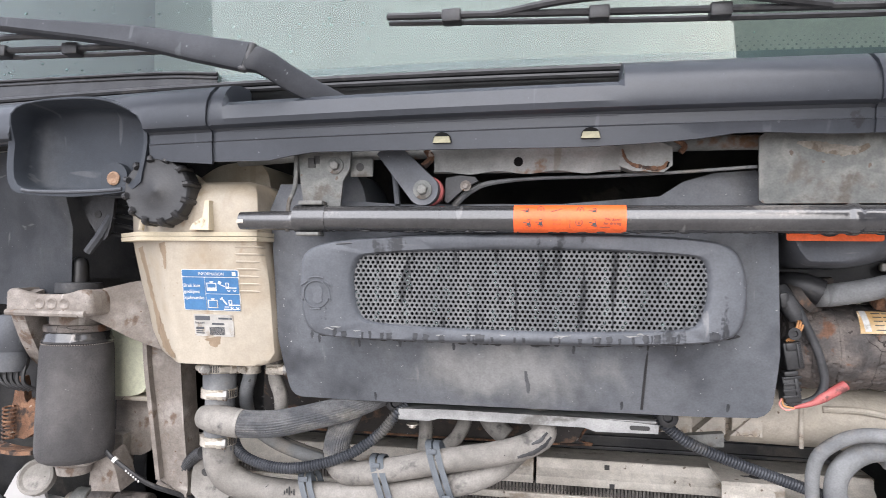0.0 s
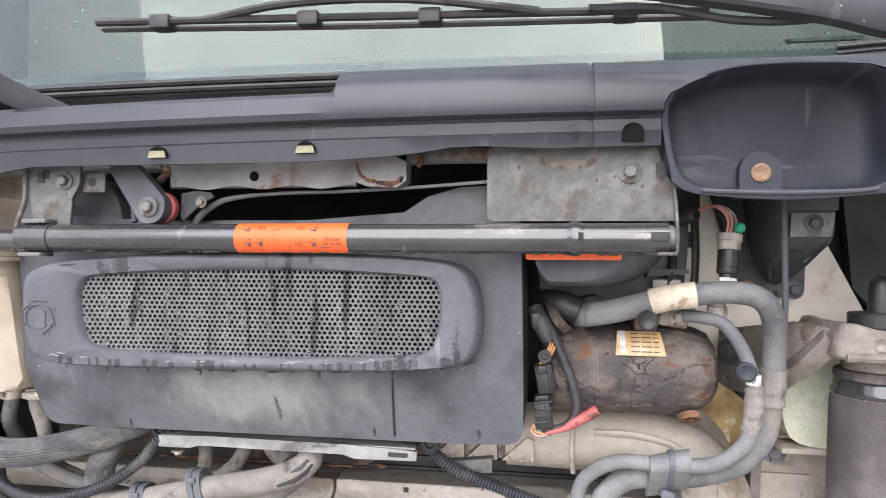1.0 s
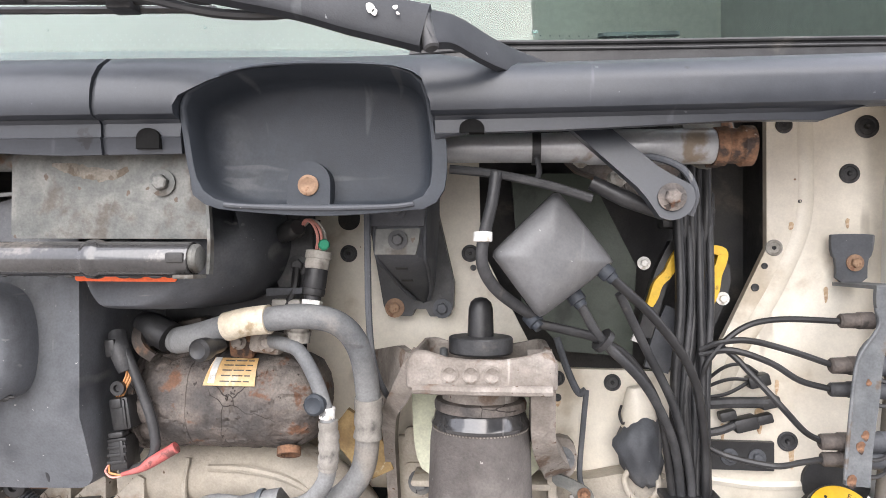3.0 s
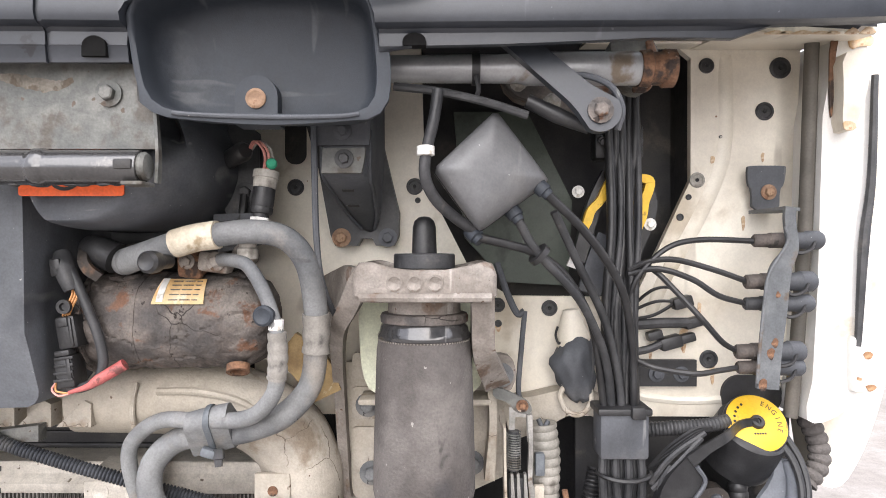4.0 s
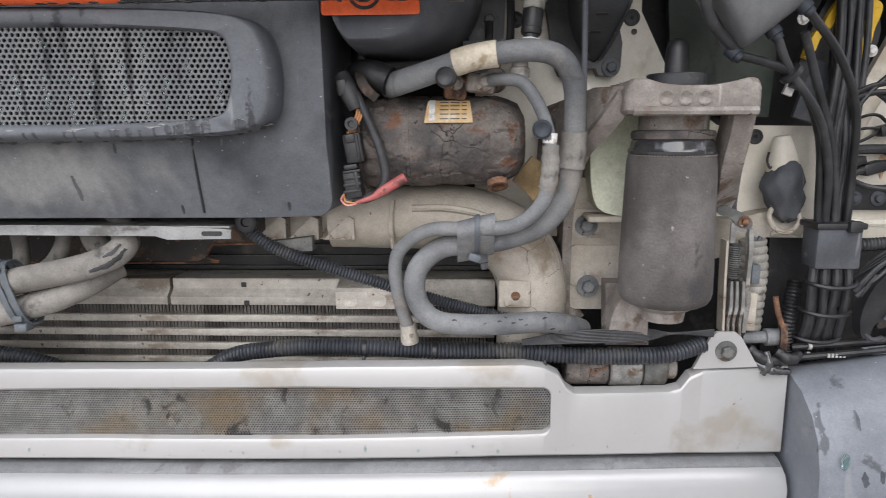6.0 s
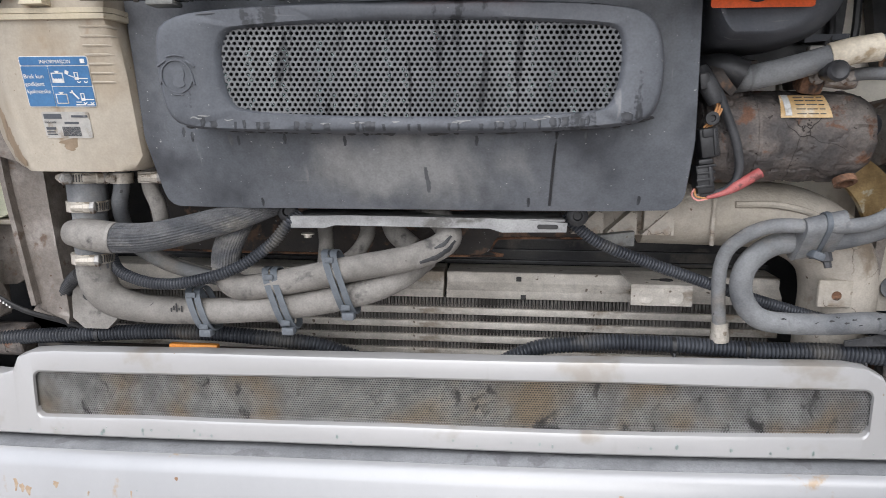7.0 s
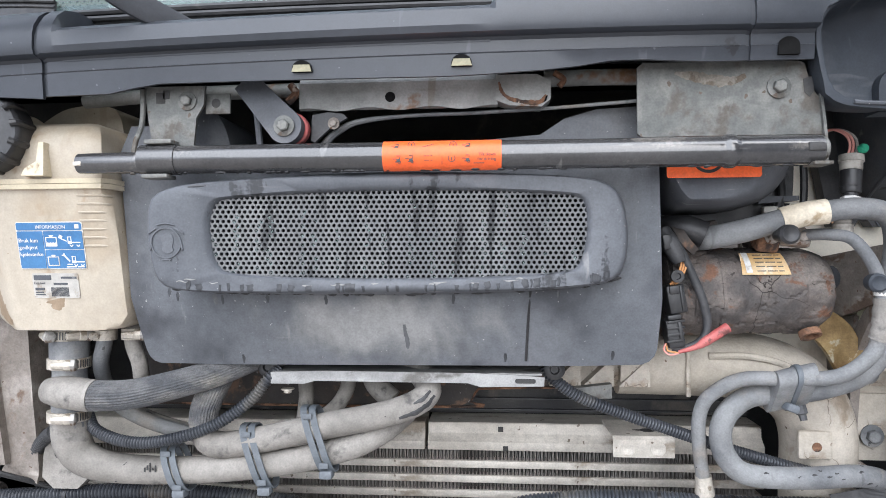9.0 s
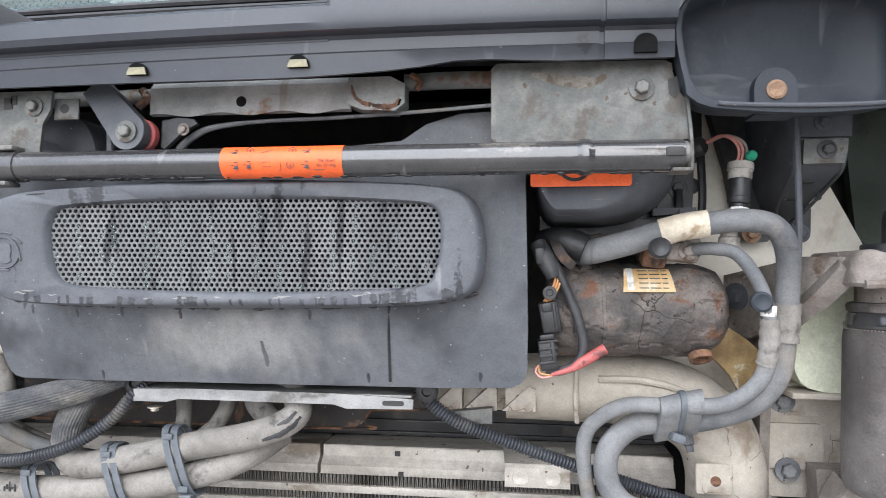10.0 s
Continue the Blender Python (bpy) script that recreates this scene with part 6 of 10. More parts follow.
for line in (((-0.572, 1.552, 0.016), (-0.568, 1.533, 0.014), (-0.561, 1.508, 0.013), (-0.555, 1.477, 0.014), (-0.547, 1.451, 0.018), (-0.538, 1.430, 0.024), (-0.529, 1.413, 0.030), (-0.518, 1.404, 0.020), (-0.503, 1.4005, 0.006)),
             ((-0.516, 1.558, 0.010), (-0.500, 1.557, 0.015), (-0.475, 1.559, 0.010), (-0.455, 1.557, 0.014), (-0.440, 1.560, 0.006)),
             ((-0.508, 1.560, 0.020), (-0.506, 1.548, 0.014), (-0.505, 1.538, 0.008), (-0.506, 1.522, 0.004)),
             ((-0.441, 1.430, 0.024), (-0.440, 1.424, 0.020), (-0.442, 1.417, 0.008))):
    stain_patch(body, line, body, M_TANKRUN, "coolant_stain", "dried brown coolant run")
b = B()
for z0, z1, g in ((1.5600, 1.5655, 0.006), (1.5662, 1.5715, 0.005)):
    old = set(b.faces)
    loft(b, [tank_loop(z0, -0.614, -0.3565, 1.01, grow_=g, xc=-0.535), tank_loop(z1, -0.614, -0.3565, 1.01, grow_=g, xc=-0.535)])
    crisp(b, old, 0.0012, 2)
part("tank_flange", b, M_TANKTOP, tank, "cream welded flange")
b = B()
top_loop = [tank_loop(1.60, -0.595, -0.364, 1.0)[k] for k in range(60)]
loft(b, [tank_loop(1.5712, -0.597, -0.362, 1.0), tank_loop(1.606, -0.594, -0.365, 1.0)] + [[(-0.47 + (x + 0.47) * k, 0.93 + (y - 0.93) * k, z) for x, y, q in top_loop] for k, z in ((0.97, 1.622), (0.90, 1.634), (0.80, 1.640), (0.4, 1.643))])
part("tank_top", b, M_TANK, tank, "stained upper half of the tank")
b = B()
prism(b, resample(chaikin([(-0.515, 1.6), (-0.515, 1.64), (-0.487, 1.659), (-0.462, 1.674), (-0.411, 1.677), (-0.391, 1.668), (-0.384, 1.638), (-0.384, 1.6)], 2), 40), 0.885, 0.99, 0.012, 4, 20)
part("tank_shoulder", b, M_TANK, tank, "dim stained shoulder behind the filler")
for k in range(7):
    z = 1.553 - k * 0.0098
    b = B()
    tube(b, [(-0.398, front(z) + 0.0005, z), (-0.380, front(z) - 0.0002, z), (-0.366, front(z) + 0.002, z - 0.0005), (-0.3615, front(z) + 0.012, z - 0.001)], 0.0016, 6, 4)
    part("moulded_rib", b, M_TANK, body)
b = B()
tube(b, [(-0.55, 0.83, 1.575), (-0.545, 0.83, 1.60), (-0.535, 0.83, 1.612)], 0.004, 8)
part("neck_gusset", b, M_TANKTOP, tank)
b = B()
prism(b, [(-0.452, 1.574), (-0.425, 1.574), (-0.425, 1.612), (-0.431, 1.612), (-0.434, 1.590), (-0.448, 1.582)], 0.790, 0.806, 0.002)
part("neck_gusset", b, M_TANKTOP, tank)
# cap
capd = Vector((0.10, -0.99, 0.02)).normalized()
cap_at = Vector((-0.4945, 0.8067, 1.6235))
b = B()
lathe(b, cap_at - capd * 0.05, capd, [(0, 0.036), (0.05, 0.036)], 28)
part("filler_neck", b, M_TANKTOP, tank)
b = B()
lathe(b, cap_at, capd, [(0, 0.044), (0.002, 0.0455), (0.026, 0.0445), (0.030, 0.043), (0.032, 0.041), (0.0315, 0.033), (0.0315, 0.006), (0.033, 0.004), (0.033, 0.001)], 48)
cap = part("tank_cap", b, M_BLACK, tank, "black ribbed screw cap")
u = capd.cross(Vector((0, 0, 1))).normalized()
w = capd.cross(u)
for k in range(12):
    a = math.pi / 6 * k + 0.2
    q = cap_at + capd * 0.016 + (math.cos(a) * u + math.sin(a) * w) * 0.0435
    b = B()
    tube(b, [q - capd * 0.014, q + capd * 0.014, q + capd * 0.019 - (math.cos(a) * u + math.sin(a) * w) * 0.006], 0.0042, 8, 3)
    part("grip_rib", b, M_BLACK, cap)
# labels on the tank
lab_y = lambda x, z: front(z) - 0.0010
lab_y2 = lambda x, z: front(z) + 0.0002
b = B()
prism(b, rrect(-0.4785, -0.3955, 1.4665, 1.5225, 0.003, 3), lab_y, lab_y2, 0)
info = part("info_label", b, M_PAPER, body, "blue information label with white pictograms")
b = B()
blue_y, blue_y2 = (lambda x, z: front(z) - 0.0016), (lambda x, z: front(z) - 0.0011)
prism(b, rrect(-0.4775, -0.3965, 1.5125, 1.5215, 0.002, 3), blue_y, blue_y2, 0)
prism(b, rrect(-0.4775, -0.4455, 1.4675, 1.5115, 0.001, 2), blue_y, blue_y2, 0)
prism(b, rrect(-0.4447, -0.3965, 1.4900, 1.5115, 0.001, 2), blue_y, blue_y2, 0)
prism(b, rrect(-0.4447, -0.3965, 1.4675, 1.4892, 0.001, 2), blue_y, blue_y2, 0)
part("blue_field", b, M_BLUE, info)
words("INFORMASJON", 0.0056, (-0.4535, front(1.515) - 0.0019, 1.5145), info, M_PAPER, tilt=101)
for i, tx in enumerate(("Bruk kun", "godkjent", "kj\u00f8lev\u00e6ske")):
    z = 1.4985 - i * 0.0082
    words(tx, 0.0066, (-0.4765, front(z) - 0.0019, z), info, M_PAPER, tilt=101)
b = B()
py, py2 = (lambda x, z: front(z) - 0.0020), (lambda x, z: front(z) - 0.0015)


def printed(b_, pts):
    prism(b_, pts, py, py2, 0)


def bar_print(b_, x0, x1, z0, z1):
    printed(b_, [(x0, z0), (x1, z0), (x1, z1), (x0, z1)])


for z, dx in ((1.4935, 0.0), (1.4705, 0.0025)):
    # tank outline with its filler cap
    for x0, x1, z0, z1 in ((-0.4425, -0.4285, 0.0, 0.0010), (-0.4425, -0.4416, 0.001, 0.0100), (-0.4294, -0.4285, 0.001, 0.0100), (-0.4425, -0.4285, 0.0100, 0.0110), (-0.4370, -0.4335, 0.0110, 0.0122), (-0.4380, -0.4325, 0.0122, 0.0130)):
        bar_print(b, x0, x1, z + z0, z + z1)
    # tilt cab truck on two wheels
    cab_x = -0.4145 + dx
    for x0, x1, z0, z1 in ((-0.0005, 0.0004, 0.003, 0.0115), (0.0004, 0.0042, 0.0107, 0.0115), (0.0034, 0.0042, 0.003, 0.0107), (0.0004, 0.0034, 0.003, 0.0062), (0.0042, 0.0150, 0.0040, 0.0052)):
        bar_print(b, cab_x + x0, cab_x + x1, z + z0, z + z1)
    for wx in (0.0036, 0.0120):
        lathe(b, (cab_x + wx, front(z) - 0.0016, z + 0.0018), (0, -1, 0), [(0, 0.0022), (0.0004, 0.0022), (0.0004, 0.0012), (0, 0.0012)], 12, hoop=True)
# coolant in the upper tank, jug and pouring arrow
for k in range(6):
    printed(b, [(-0.4416 + k * 0.0020, 1.4945), (-0.4396 + k * 0.0020, 1.4945), (-0.4396 + k * 0.0020, 1.4972), (-0.4406 + k * 0.0020, 1.4985), (-0.4416 + k * 0.0020, 1.4972)])
printed(b, [(-0.4262, 1.5038), (-0.4226, 1.5020), (-0.4208, 1.5056), (-0.4244, 1.5074)])
printed(b, [(-0.4228, 1.5018), (-0.4216, 1.5012), (-0.4160, 1.4990), (-0.4160, 1.5000), (-0.4205, 1.5020)])
# spanner and drip tray
printed(b, [(-0.4250, 1.4832), (-0.4236, 1.4818), (-0.4222, 1.4826), (-0.4158, 1.4752), (-0.4146, 1.4762), (-0.4210, 1.4836), (-0.4208, 1.4850), (-0.4222, 1.4856), (-0.4228, 1.4838)])
bar_print(b, -0.4190, -0.4125, 1.4718, 1.4728)
bar_print(b, -0.4200, -0.4080, 1.4686, 1.4698)
bar_print(b, -0.4065, -0.3975, 1.4686, 1.4698)
bar_print(b, -0.4045, -0.3995, 1.5145, 1.5192)
part("pictogram", b, M_PAPER, info)
b = B()
prism(b, rrect(-0.4665, -0.4085, 1.4315, 1.4615, 0.002, 3), lab_y, lab_y2, 0)
typ = part("type_label", b, M_OLDPAPER, body, "pale type label with bar code")
b = B()
for xs, zs_ in (((-0.464, -0.4425), (1.4535, 1.4592)), ((-0.430, -0.4105), (1.455, 1.4575)), ((-0.464, -0.4525), (1.4410, 1.4440)), ((-0.440, -0.4225), (1.4475, 1.4500)),
                ((-0.464, -0.454), (1.4378, 1.4392)), ((-0.464, -0.452), (1.4350, 1.4364))):
    prism(b, [(xs[0], zs_[0]), (xs[1], zs_[0]), (xs[1], zs_[1]), (xs[0], zs_[1])], blue_y, lab_y, 0)
for i in range(16):
    x = -0.444 + i * 0.0014
    prism(b, [(x, 1.4335), (x + 0.0007, 1.4335), (x + 0.0007, 1.4445), (x, 1.4445)], blue_y, lab_y, 0)
part("printed_bars", b, M_COVER, typ)
words("Exp.tank", 0.0042, (-0.4645, front(1.449) - 0.0016, 1.4485), typ, M_COVER, tilt=101)

# ---- coolant hoses under the tank ----
stack = thing("coolant_pipe", (-0.458, 0.885, 1.20), "grey coolant pipe with worm clamps below the tank", "hose")
b = B()
lathe(b, (-0.4575, 0.885, 1.405), (0.02, 0, -1), [(0, 0.021), (0.012, 0.021), (0.012, 0.0235), (0.06, 0.0235), (0.062, 0.021), (0.07, 0.0205), (0.10, 0.0205), (0.105, 0.022), (0.14, 0.022)], 24)
part("upper_sleeve", b, M_HOSEB, stack)
b = B()
tube(b, [(-0.456, 0.885, 1.275), (-0.453, 0.886, 1.245), (-0.437, 0.888, 1.222), (-0.395, 0.892, 1.210), (-0.304, 0.895, 1.2085), (-0.194, 0.897, 1.218), (-0.108, 0.902, 1.236), (-0.06, 0.915, 1.255), (-0.03, 0.95, 1.275)],
     [0.023, 0.023, 0.021, 0.0185, 0.0170, 0.0165, 0.0165, 0.0165, 0.0165], 18)
low = part("lower_hose", b, M_HOSE, stack, "long dusty beige coolant hose")
for z, s in ((1.382, (0.75, -0.65, 0)), (1.3822, (-0.6, -0.8, 0)), (1.346, (0.3, -1, 0)), (1.279, (0.3, -1, 0))):
    clamp((-0.457, 0.885, z), (0, 0, 1), 0.0238, stack, width=0.013, screw=s)
b = B()
tube(b, [(-0.475, 0.872, 1.312), (-0.455, 0.868, 1.312), (-0.428, 0.866, 1.309), (-0.412, 0.866, 1.3075)], [0.016, 0.0205, 0.0205, 0.0200], 18)
part("branch_elbow", b, M_HOSE, stack)
b = B()
tube(b, [(-0.414, 0.866, 1.3075), (-0.37, 0.868, 1.309), (-0.328, 0.872, 1.317), (-0.271, 0.88, 1.332), (-0.235, 0.895, 1.345), (-0.20, 0.93, 1.36)], [0.0192, 0.0186, 0.0180, 0.0175, 0.017, 0.017], 64, flute=0.0009)
part("woven_hose", b, M_WOVEN, stack, "dark woven hose section")

b = B()
for i in range(5):
    box(b, (-0.352 + i * 0.0035, -0.3502 + i * 0.0035), (0.8755, 0.8762), (1.211 + 0.0025 * (i % 2), 1.2165 + 0.003 * (i % 3)), 0)
part("print_mark", b, M_BLACK, low, "small black print mark")
feeds = thing("feed_hose", (-0.41, 0.89, 1.25), "thin grey coolant hose with a screw clamp", "hose", "thin hoses")
b = B()
tube(b, [(-0.412, 0.89, 1.402), (-0.413, 0.89, 1.372), (-0.421, 0.895, 1.345), (-0.428, 0.915, 1.315), (-0.425, 0.93, 1.288), (-0.385, 0.935, 1.262), (-0.325, 0.935, 1.245), (-0.27, 0.935, 1.237)], 0.0098, 12)
part("hose_run", b, M_HOSEB, feeds)
clamp((-0.412, 0.89, 1.381), (0, 0, -1), 0.0125, feeds, width=0.013, screw=(-0.6, -0.8, 0))
feeds = thing("feed_hose", (-0.38, 0.89, 1.25), "thin beige coolant hose with a screw clamp", "hose", "thin hoses")
b = B()
tube(b, [(-0.372, 0.888, 1.402), (-0.374, 0.888, 1.372), (-0.366, 0.89, 1.345), (-0.372, 0.905, 1.318), (-0.40, 0.945, 1.296), (-0.425, 0.955, 1.285), (-0.405, 0.955, 1.267), (-0.36, 0.95, 1.252), (-0.31, 0.95, 1.240)], 0.0098, 12)
part("hose_run", b, M_HOSE, feeds)
clamp((-0.373, 0.888, 1.383), (0, 0, 1), 0.0125, feeds, width=0.014, screw=(0.35, -0.94, 0))

upper_hose = thing("coolant_hose", (-0.13, 0.9, 1.25), "dusty beige coolant hose looping under the cover", "hose")
b = B()
tube(b, [(-0.243, 0.93, 1.37), (-0.258, 0.905, 1.341), (-0.279, 0.895, 1.295), (-0.283, 0.893, 1.262), (-0.268, 0.892, 1.243), (-0.223, 0.893, 1.2465), (-0.123, 0.895, 1.268), (-0.053, 0.897, 1.282), (-0.012, 0.90, 1.296), (0.004, 0.908, 1.311), (-0.008, 0.93, 1.328), (-0.03, 0.96, 1.335)],
     [0.0165, 0.0165, 0.0165, 0.0165, 0.0165, 0.0168, 0.0168, 0.0165, 0.0165, 0.0165, 0.0165, 0.0165], 18)
hr_ = part("hose_run", b, M_HOSE, upper_hose)
b = B()
tube(b, [(-0.243, 0.93, 1.37), (-0.258, 0.905, 1.341), (-0.279, 0.895, 1.295), (-0.2835, 0.893, 1.268)], [0.0176, 0.0178, 0.0180, 0.0180], 64, flute=0.0009)
part("woven_sleeve", b, M_WOVEN, upper_hose, "dark woven upper half of the hose")
random.seed(5)
for line in (((-0.030, 1.281, 0.003), (-0.010, 1.288, 0.007), (0.004, 1.297, 0.006), (0.013, 1.308, 0.003)), ((-0.012, 1.299, 0.002), (0.0, 1.305, 0.006), (0.008, 1.314, 0.003))):
    stain_patch(hr_, line, upper_hose, M_BLACKDUST, "rub_mark", "black rub mark on the hose bend")
for x, z0, z1 in ((-0.316, 1.186, 1.238), (-0.210, 1.192, 1.266), (-0.132, 1.214, 1.290)):
    st_ = thing("hose_strap", (x, 0.89, z0), "blue grey nylon strap tied round the coolant hoses", "cable tie", "hose straps")
    zc, hh = (z0 + z1) / 2, (z1 - z0) / 2 + 0.001
    for dx in (-0.0062, 0.0050):
        b = B()
        loops = []
        for i in range(29):
            a = 2 * math.pi * i / 28
            ca, sa = math.cos(a), math.sin(a)
            yy = 0.8965 - 0.0195 * math.copysign(abs(ca) ** 0.6, ca)
            zz = zc + hh * math.copysign(abs(sa) ** 0.8, sa)
            n_ = Vector((0, -ca, sa)).normalized() * 0.0018
            xx = x + dx - (zz - zc) * 0.34
            loops.append([(xx - 0.0042, yy, zz), (xx - 0.0042, yy + n_.y, zz + n_.z), (xx + 0.0042, yy + n_.y, zz + n_.z), (xx + 0.0042, yy, zz)])
        loft(b, loops, caps=False)
        part("strap_band", b, M_TIE, st_)
    for f in (0.8, -0.75):
        b = B()
        zz = zc + hh * f
        xx = x - (zz - zc) * 0.34
        box(b, (xx - 0.007, xx + 0.005), (0.8760, 0.8785), (zz - 0.0035, zz + 0.0035), 0.0008)
        part("strap_bridge", b, M_TIE, st_)
    b = B()
    xx = x + hh * 0.34
    box(b, (xx - 0.010, xx + 0.006), (0.876, 0.892), (z0 - 0.008, z0 + 0.002), 0.002)
    part("strap_lock", b, M_TIE, st_)
back = thing("engine_hose", (-0.12, 0.97, 1.27), "short beige hoses rising behind the coolant hoses", "hose")
for pts, r in ((((-0.172, 0.965, 1.32), (-0.17, 0.965, 1.29), (-0.172, 0.96, 1.26)), 0.0105), (((-0.118, 0.975, 1.325), (-0.113, 0.97, 1.305), (-0.125, 0.965, 1.28), (-0.145, 0.96, 1.262)), 0.0105), (((-0.085, 0.985, 1.33), (-0.075, 0.975, 1.305), (-0.052, 0.97, 1.285)), 0.015)):
    b = B()
    tube(b, pts, r, 12)
    part("short_hose", b, M_HOSE, back)

loom = thing("corrugated_loom", (-0.3, 0.89, 1.25), "black corrugated cable loom under the cover", "cable loom", "cable looms")
b = B()
tube(b, [(-0.185, 0.90, 1.338), (-0.198, 0.888, 1.325), (-0.219, 0.884, 1.300), (-0.263, 0.876, 1.270), (-0.322, 0.872, 1.252), (-0.373, 0.875, 1.2485), (-0.421, 0.885, 1.260), (-0.45, 0.91, 1.28)], 0.0078, 10, 6, (0.0040, 0.0021))
part("sleeve", b, M_LOOM, loom)
loom = thing("corrugated_loom", (0.3, 0.92, 1.2), "black corrugated cable loom running across the radiator", "cable loom", "cable looms")
b = B()
tube(b, [(0.150, 0.915, 1.342), (0.160, 0.915, 1.327), (0.194, 0.918, 1.303), (0.255, 0.925, 1.279), (0.323, 0.935, 1.255), (0.384, 0.948, 1.233), (0.469, 0.955, 1.208), (0.55, 0.955, 1.190), (0.60, 0.95, 1.178)], 0.0080, 10, 6, (0.0040, 0.0021))
part("sleeve", b, M_LOOM, loom)
loom = thing("corrugated_loom", (-0.45, 0.95, 1.1), "thick black corrugated loom behind the bumper panel", "cable loom", "cable looms")
b = B()
tube(b, [(-0.86, 0.955, 1.110), (-0.78, 0.955, 1.124), (-0.703, 0.953, 1.136), (-0.598, 0.95, 1.147), (-0.498, 0.95, 1.154), (-0.426, 0.95, 1.159), (-0.335, 0.95, 1.160), (-0.242, 0.952, 1.1535), (-0.18, 0.956, 1.145), (-0.12, 0.964, 1.122), (-0.08, 0.97, 1.10)], 0.0112, 12, 6, (0.0050, 0.0026))
part("sleeve", b, M_LOOM, loom)
b = B()
lathe(b, (-0.505, 0.95, 1.153), (1, 0, 0.03), [(0, 0.0112), (0.006, 0.0112)], 14)
part("tie_band", b, M_BLACK, loom)
loom = thing("corrugated_loom", (0.4, 0.95, 1.1), "thick black corrugated loom tied along the bumper panel", "cable loom", "cable looms")
b = B()
tube(b, [(0.03, 0.97, 1.100), (0.07, 0.963, 1.125), (0.118, 0.954, 1.152), (0.166, 0.950, 1.161), (0.223, 0.948, 1.1665), (0.293, 0.946, 1.167), (0.397, 0.944, 1.1635), (0.491, 0.942, 1.165), (0.56, 0.938, 1.161), (0.626, 0.935, 1.161), (0.69, 0.935, 1.165), (0.735, 0.945, 1.176)], 0.0115, 12, 6, (0.0050, 0.0027))
part("sleeve", b, M_LOOM, loom)
for x, z in ((0.293, 1.166), (0.385, 1.164), (0.528, 1.163)):
    b = B()
    lathe(b, (x, 0.944, z), (1, 0, 0), [(0, 0.0118), (0.005, 0.0118)], 14)
    tube(b, [(x + 0.002, 0.934, z - 0.008), (x + 0.002, 0.926, z - 0.02)], 0.0022, 6)
    part("tie_band", b, M_BLACK, loom)
for i in range(9):
    b = B()
    z = 1.186 + 0.0018 * i
    tube(b, [(0.50, 0.93, 1.178 + 0.0006 * i), (0.56, 0.925, z - 0.004), (0.65, 0.925, z), (0.69, 0.93, 1.194), (0.745, 0.94, 1.188 + 0.001 * i)], 0.0016, 6, 5)
    part("loose_wire", b, M_BLACKDUST, loom)

# ---- radiator ----
rad = thing("radiator", (0, 1.07, 1.05), "dusty aluminium intercooler with zigzag cooling fins", "radiator")
def fin_row(z0, z1):
    """Looped cooling fins between two bars, with a black box as the shaded gap behind."""
    vs, fs = [], []
    wave = [(0.0, z0), (0.13, z1), (0.37, z1), (0.50, z0)]
    for k in range(4 * 200):
        x = -0.61 + (k // 4 + wave[k % 4][0]) * 0.00535
        zz = wave[k % 4][1] + (0.0006 if wave[k % 4][1] == z0 else -0.0006)
        vs += [(x - 0.0005, 1.0555, zz), (x + 0.0005, 1.0555, zz), (x - 0.0005, 1.070, zz), (x + 0.0005, 1.070, zz)]
        if k:
            q = 4 * k
            fs += [(q - 4, q - 3, q + 1, q), (q - 4, q, q + 2, q - 2), (q - 3, q - 1, q + 3, q + 1)]
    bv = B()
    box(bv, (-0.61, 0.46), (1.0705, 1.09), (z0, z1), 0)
    part("fin_gap_shade", bv, M_VOID, rad)
    me = bpy.data.meshes.new("fins")
    me.from_pydata(vs, [], fs)
    bv = B()
    bv.from_mesh(me)
    bpy.data.meshes.remove(me)
    tagged(part("zigzag_fin", bv, M_FIN, rad, smooth=10), kind="stuff")


edges_ = [1.1945] + [v for i in range(5) for v in (1.1790 - i * 0.0218, 1.1682 - i * 0.0218)]
for i in range(5):
    zt_, zb_ = edges_[1 + 2 * i], edges_[2 + 2 * i]
    b = B()
    box(b, (-0.62, 0.47), (1.052, 1.12), (zb_, zt_), 0.0015)
    part("cooling_bar", b, M_ALU, rad)
    fin_row(zt_, edges_[2 * i])
for xs in ((-0.62, -0.0165), (-0.0115, 0.47)):
    b = B()
    prof_ = [(1.0505, 1.1950), (1.0495, 1.1965), (1.0495, 1.2070), (1.0510, 1.2085), (1.0600, 1.2165), (1.0610, 1.2185), (1.0610, 1.2315), (1.0625, 1.2330), (1.12, 1.2335), (1.12, 1.1950)]
    loft(b, [[(x, y, z) for y, z in prof_] for x in xs])
    part("top_plate", b, M_ALU, rad, "stepped aluminium top plate")
for x, y, z in ((0.096, 1.0605, 1.2235), (0.103, 1.049, 1.1985)):
    b = B()
    box(b, (x - 0.0038, x + 0.0038), (y - 0.0006, y + 0.001), (z - 0.0036, z + 0.0036), 0)
    part("slot_hole", b, M_VOID, rad)
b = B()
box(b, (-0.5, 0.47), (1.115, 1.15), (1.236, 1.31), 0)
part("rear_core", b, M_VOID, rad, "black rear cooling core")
for z in (1.2420, 1.2590, 1.2760, 1.2930):
    b = B()
    box(b, (-0.5, 0.47), (1.108, 1.15), (z - 0.0009, z + 0.0009), 0)
    part("rear_fin", b, M_BLACKDUST, rad)
tabr = thing("radiator_tab", (0.265, 0.99, 1.20), "bent aluminium bracket on the radiator", "bracket")
b = B()
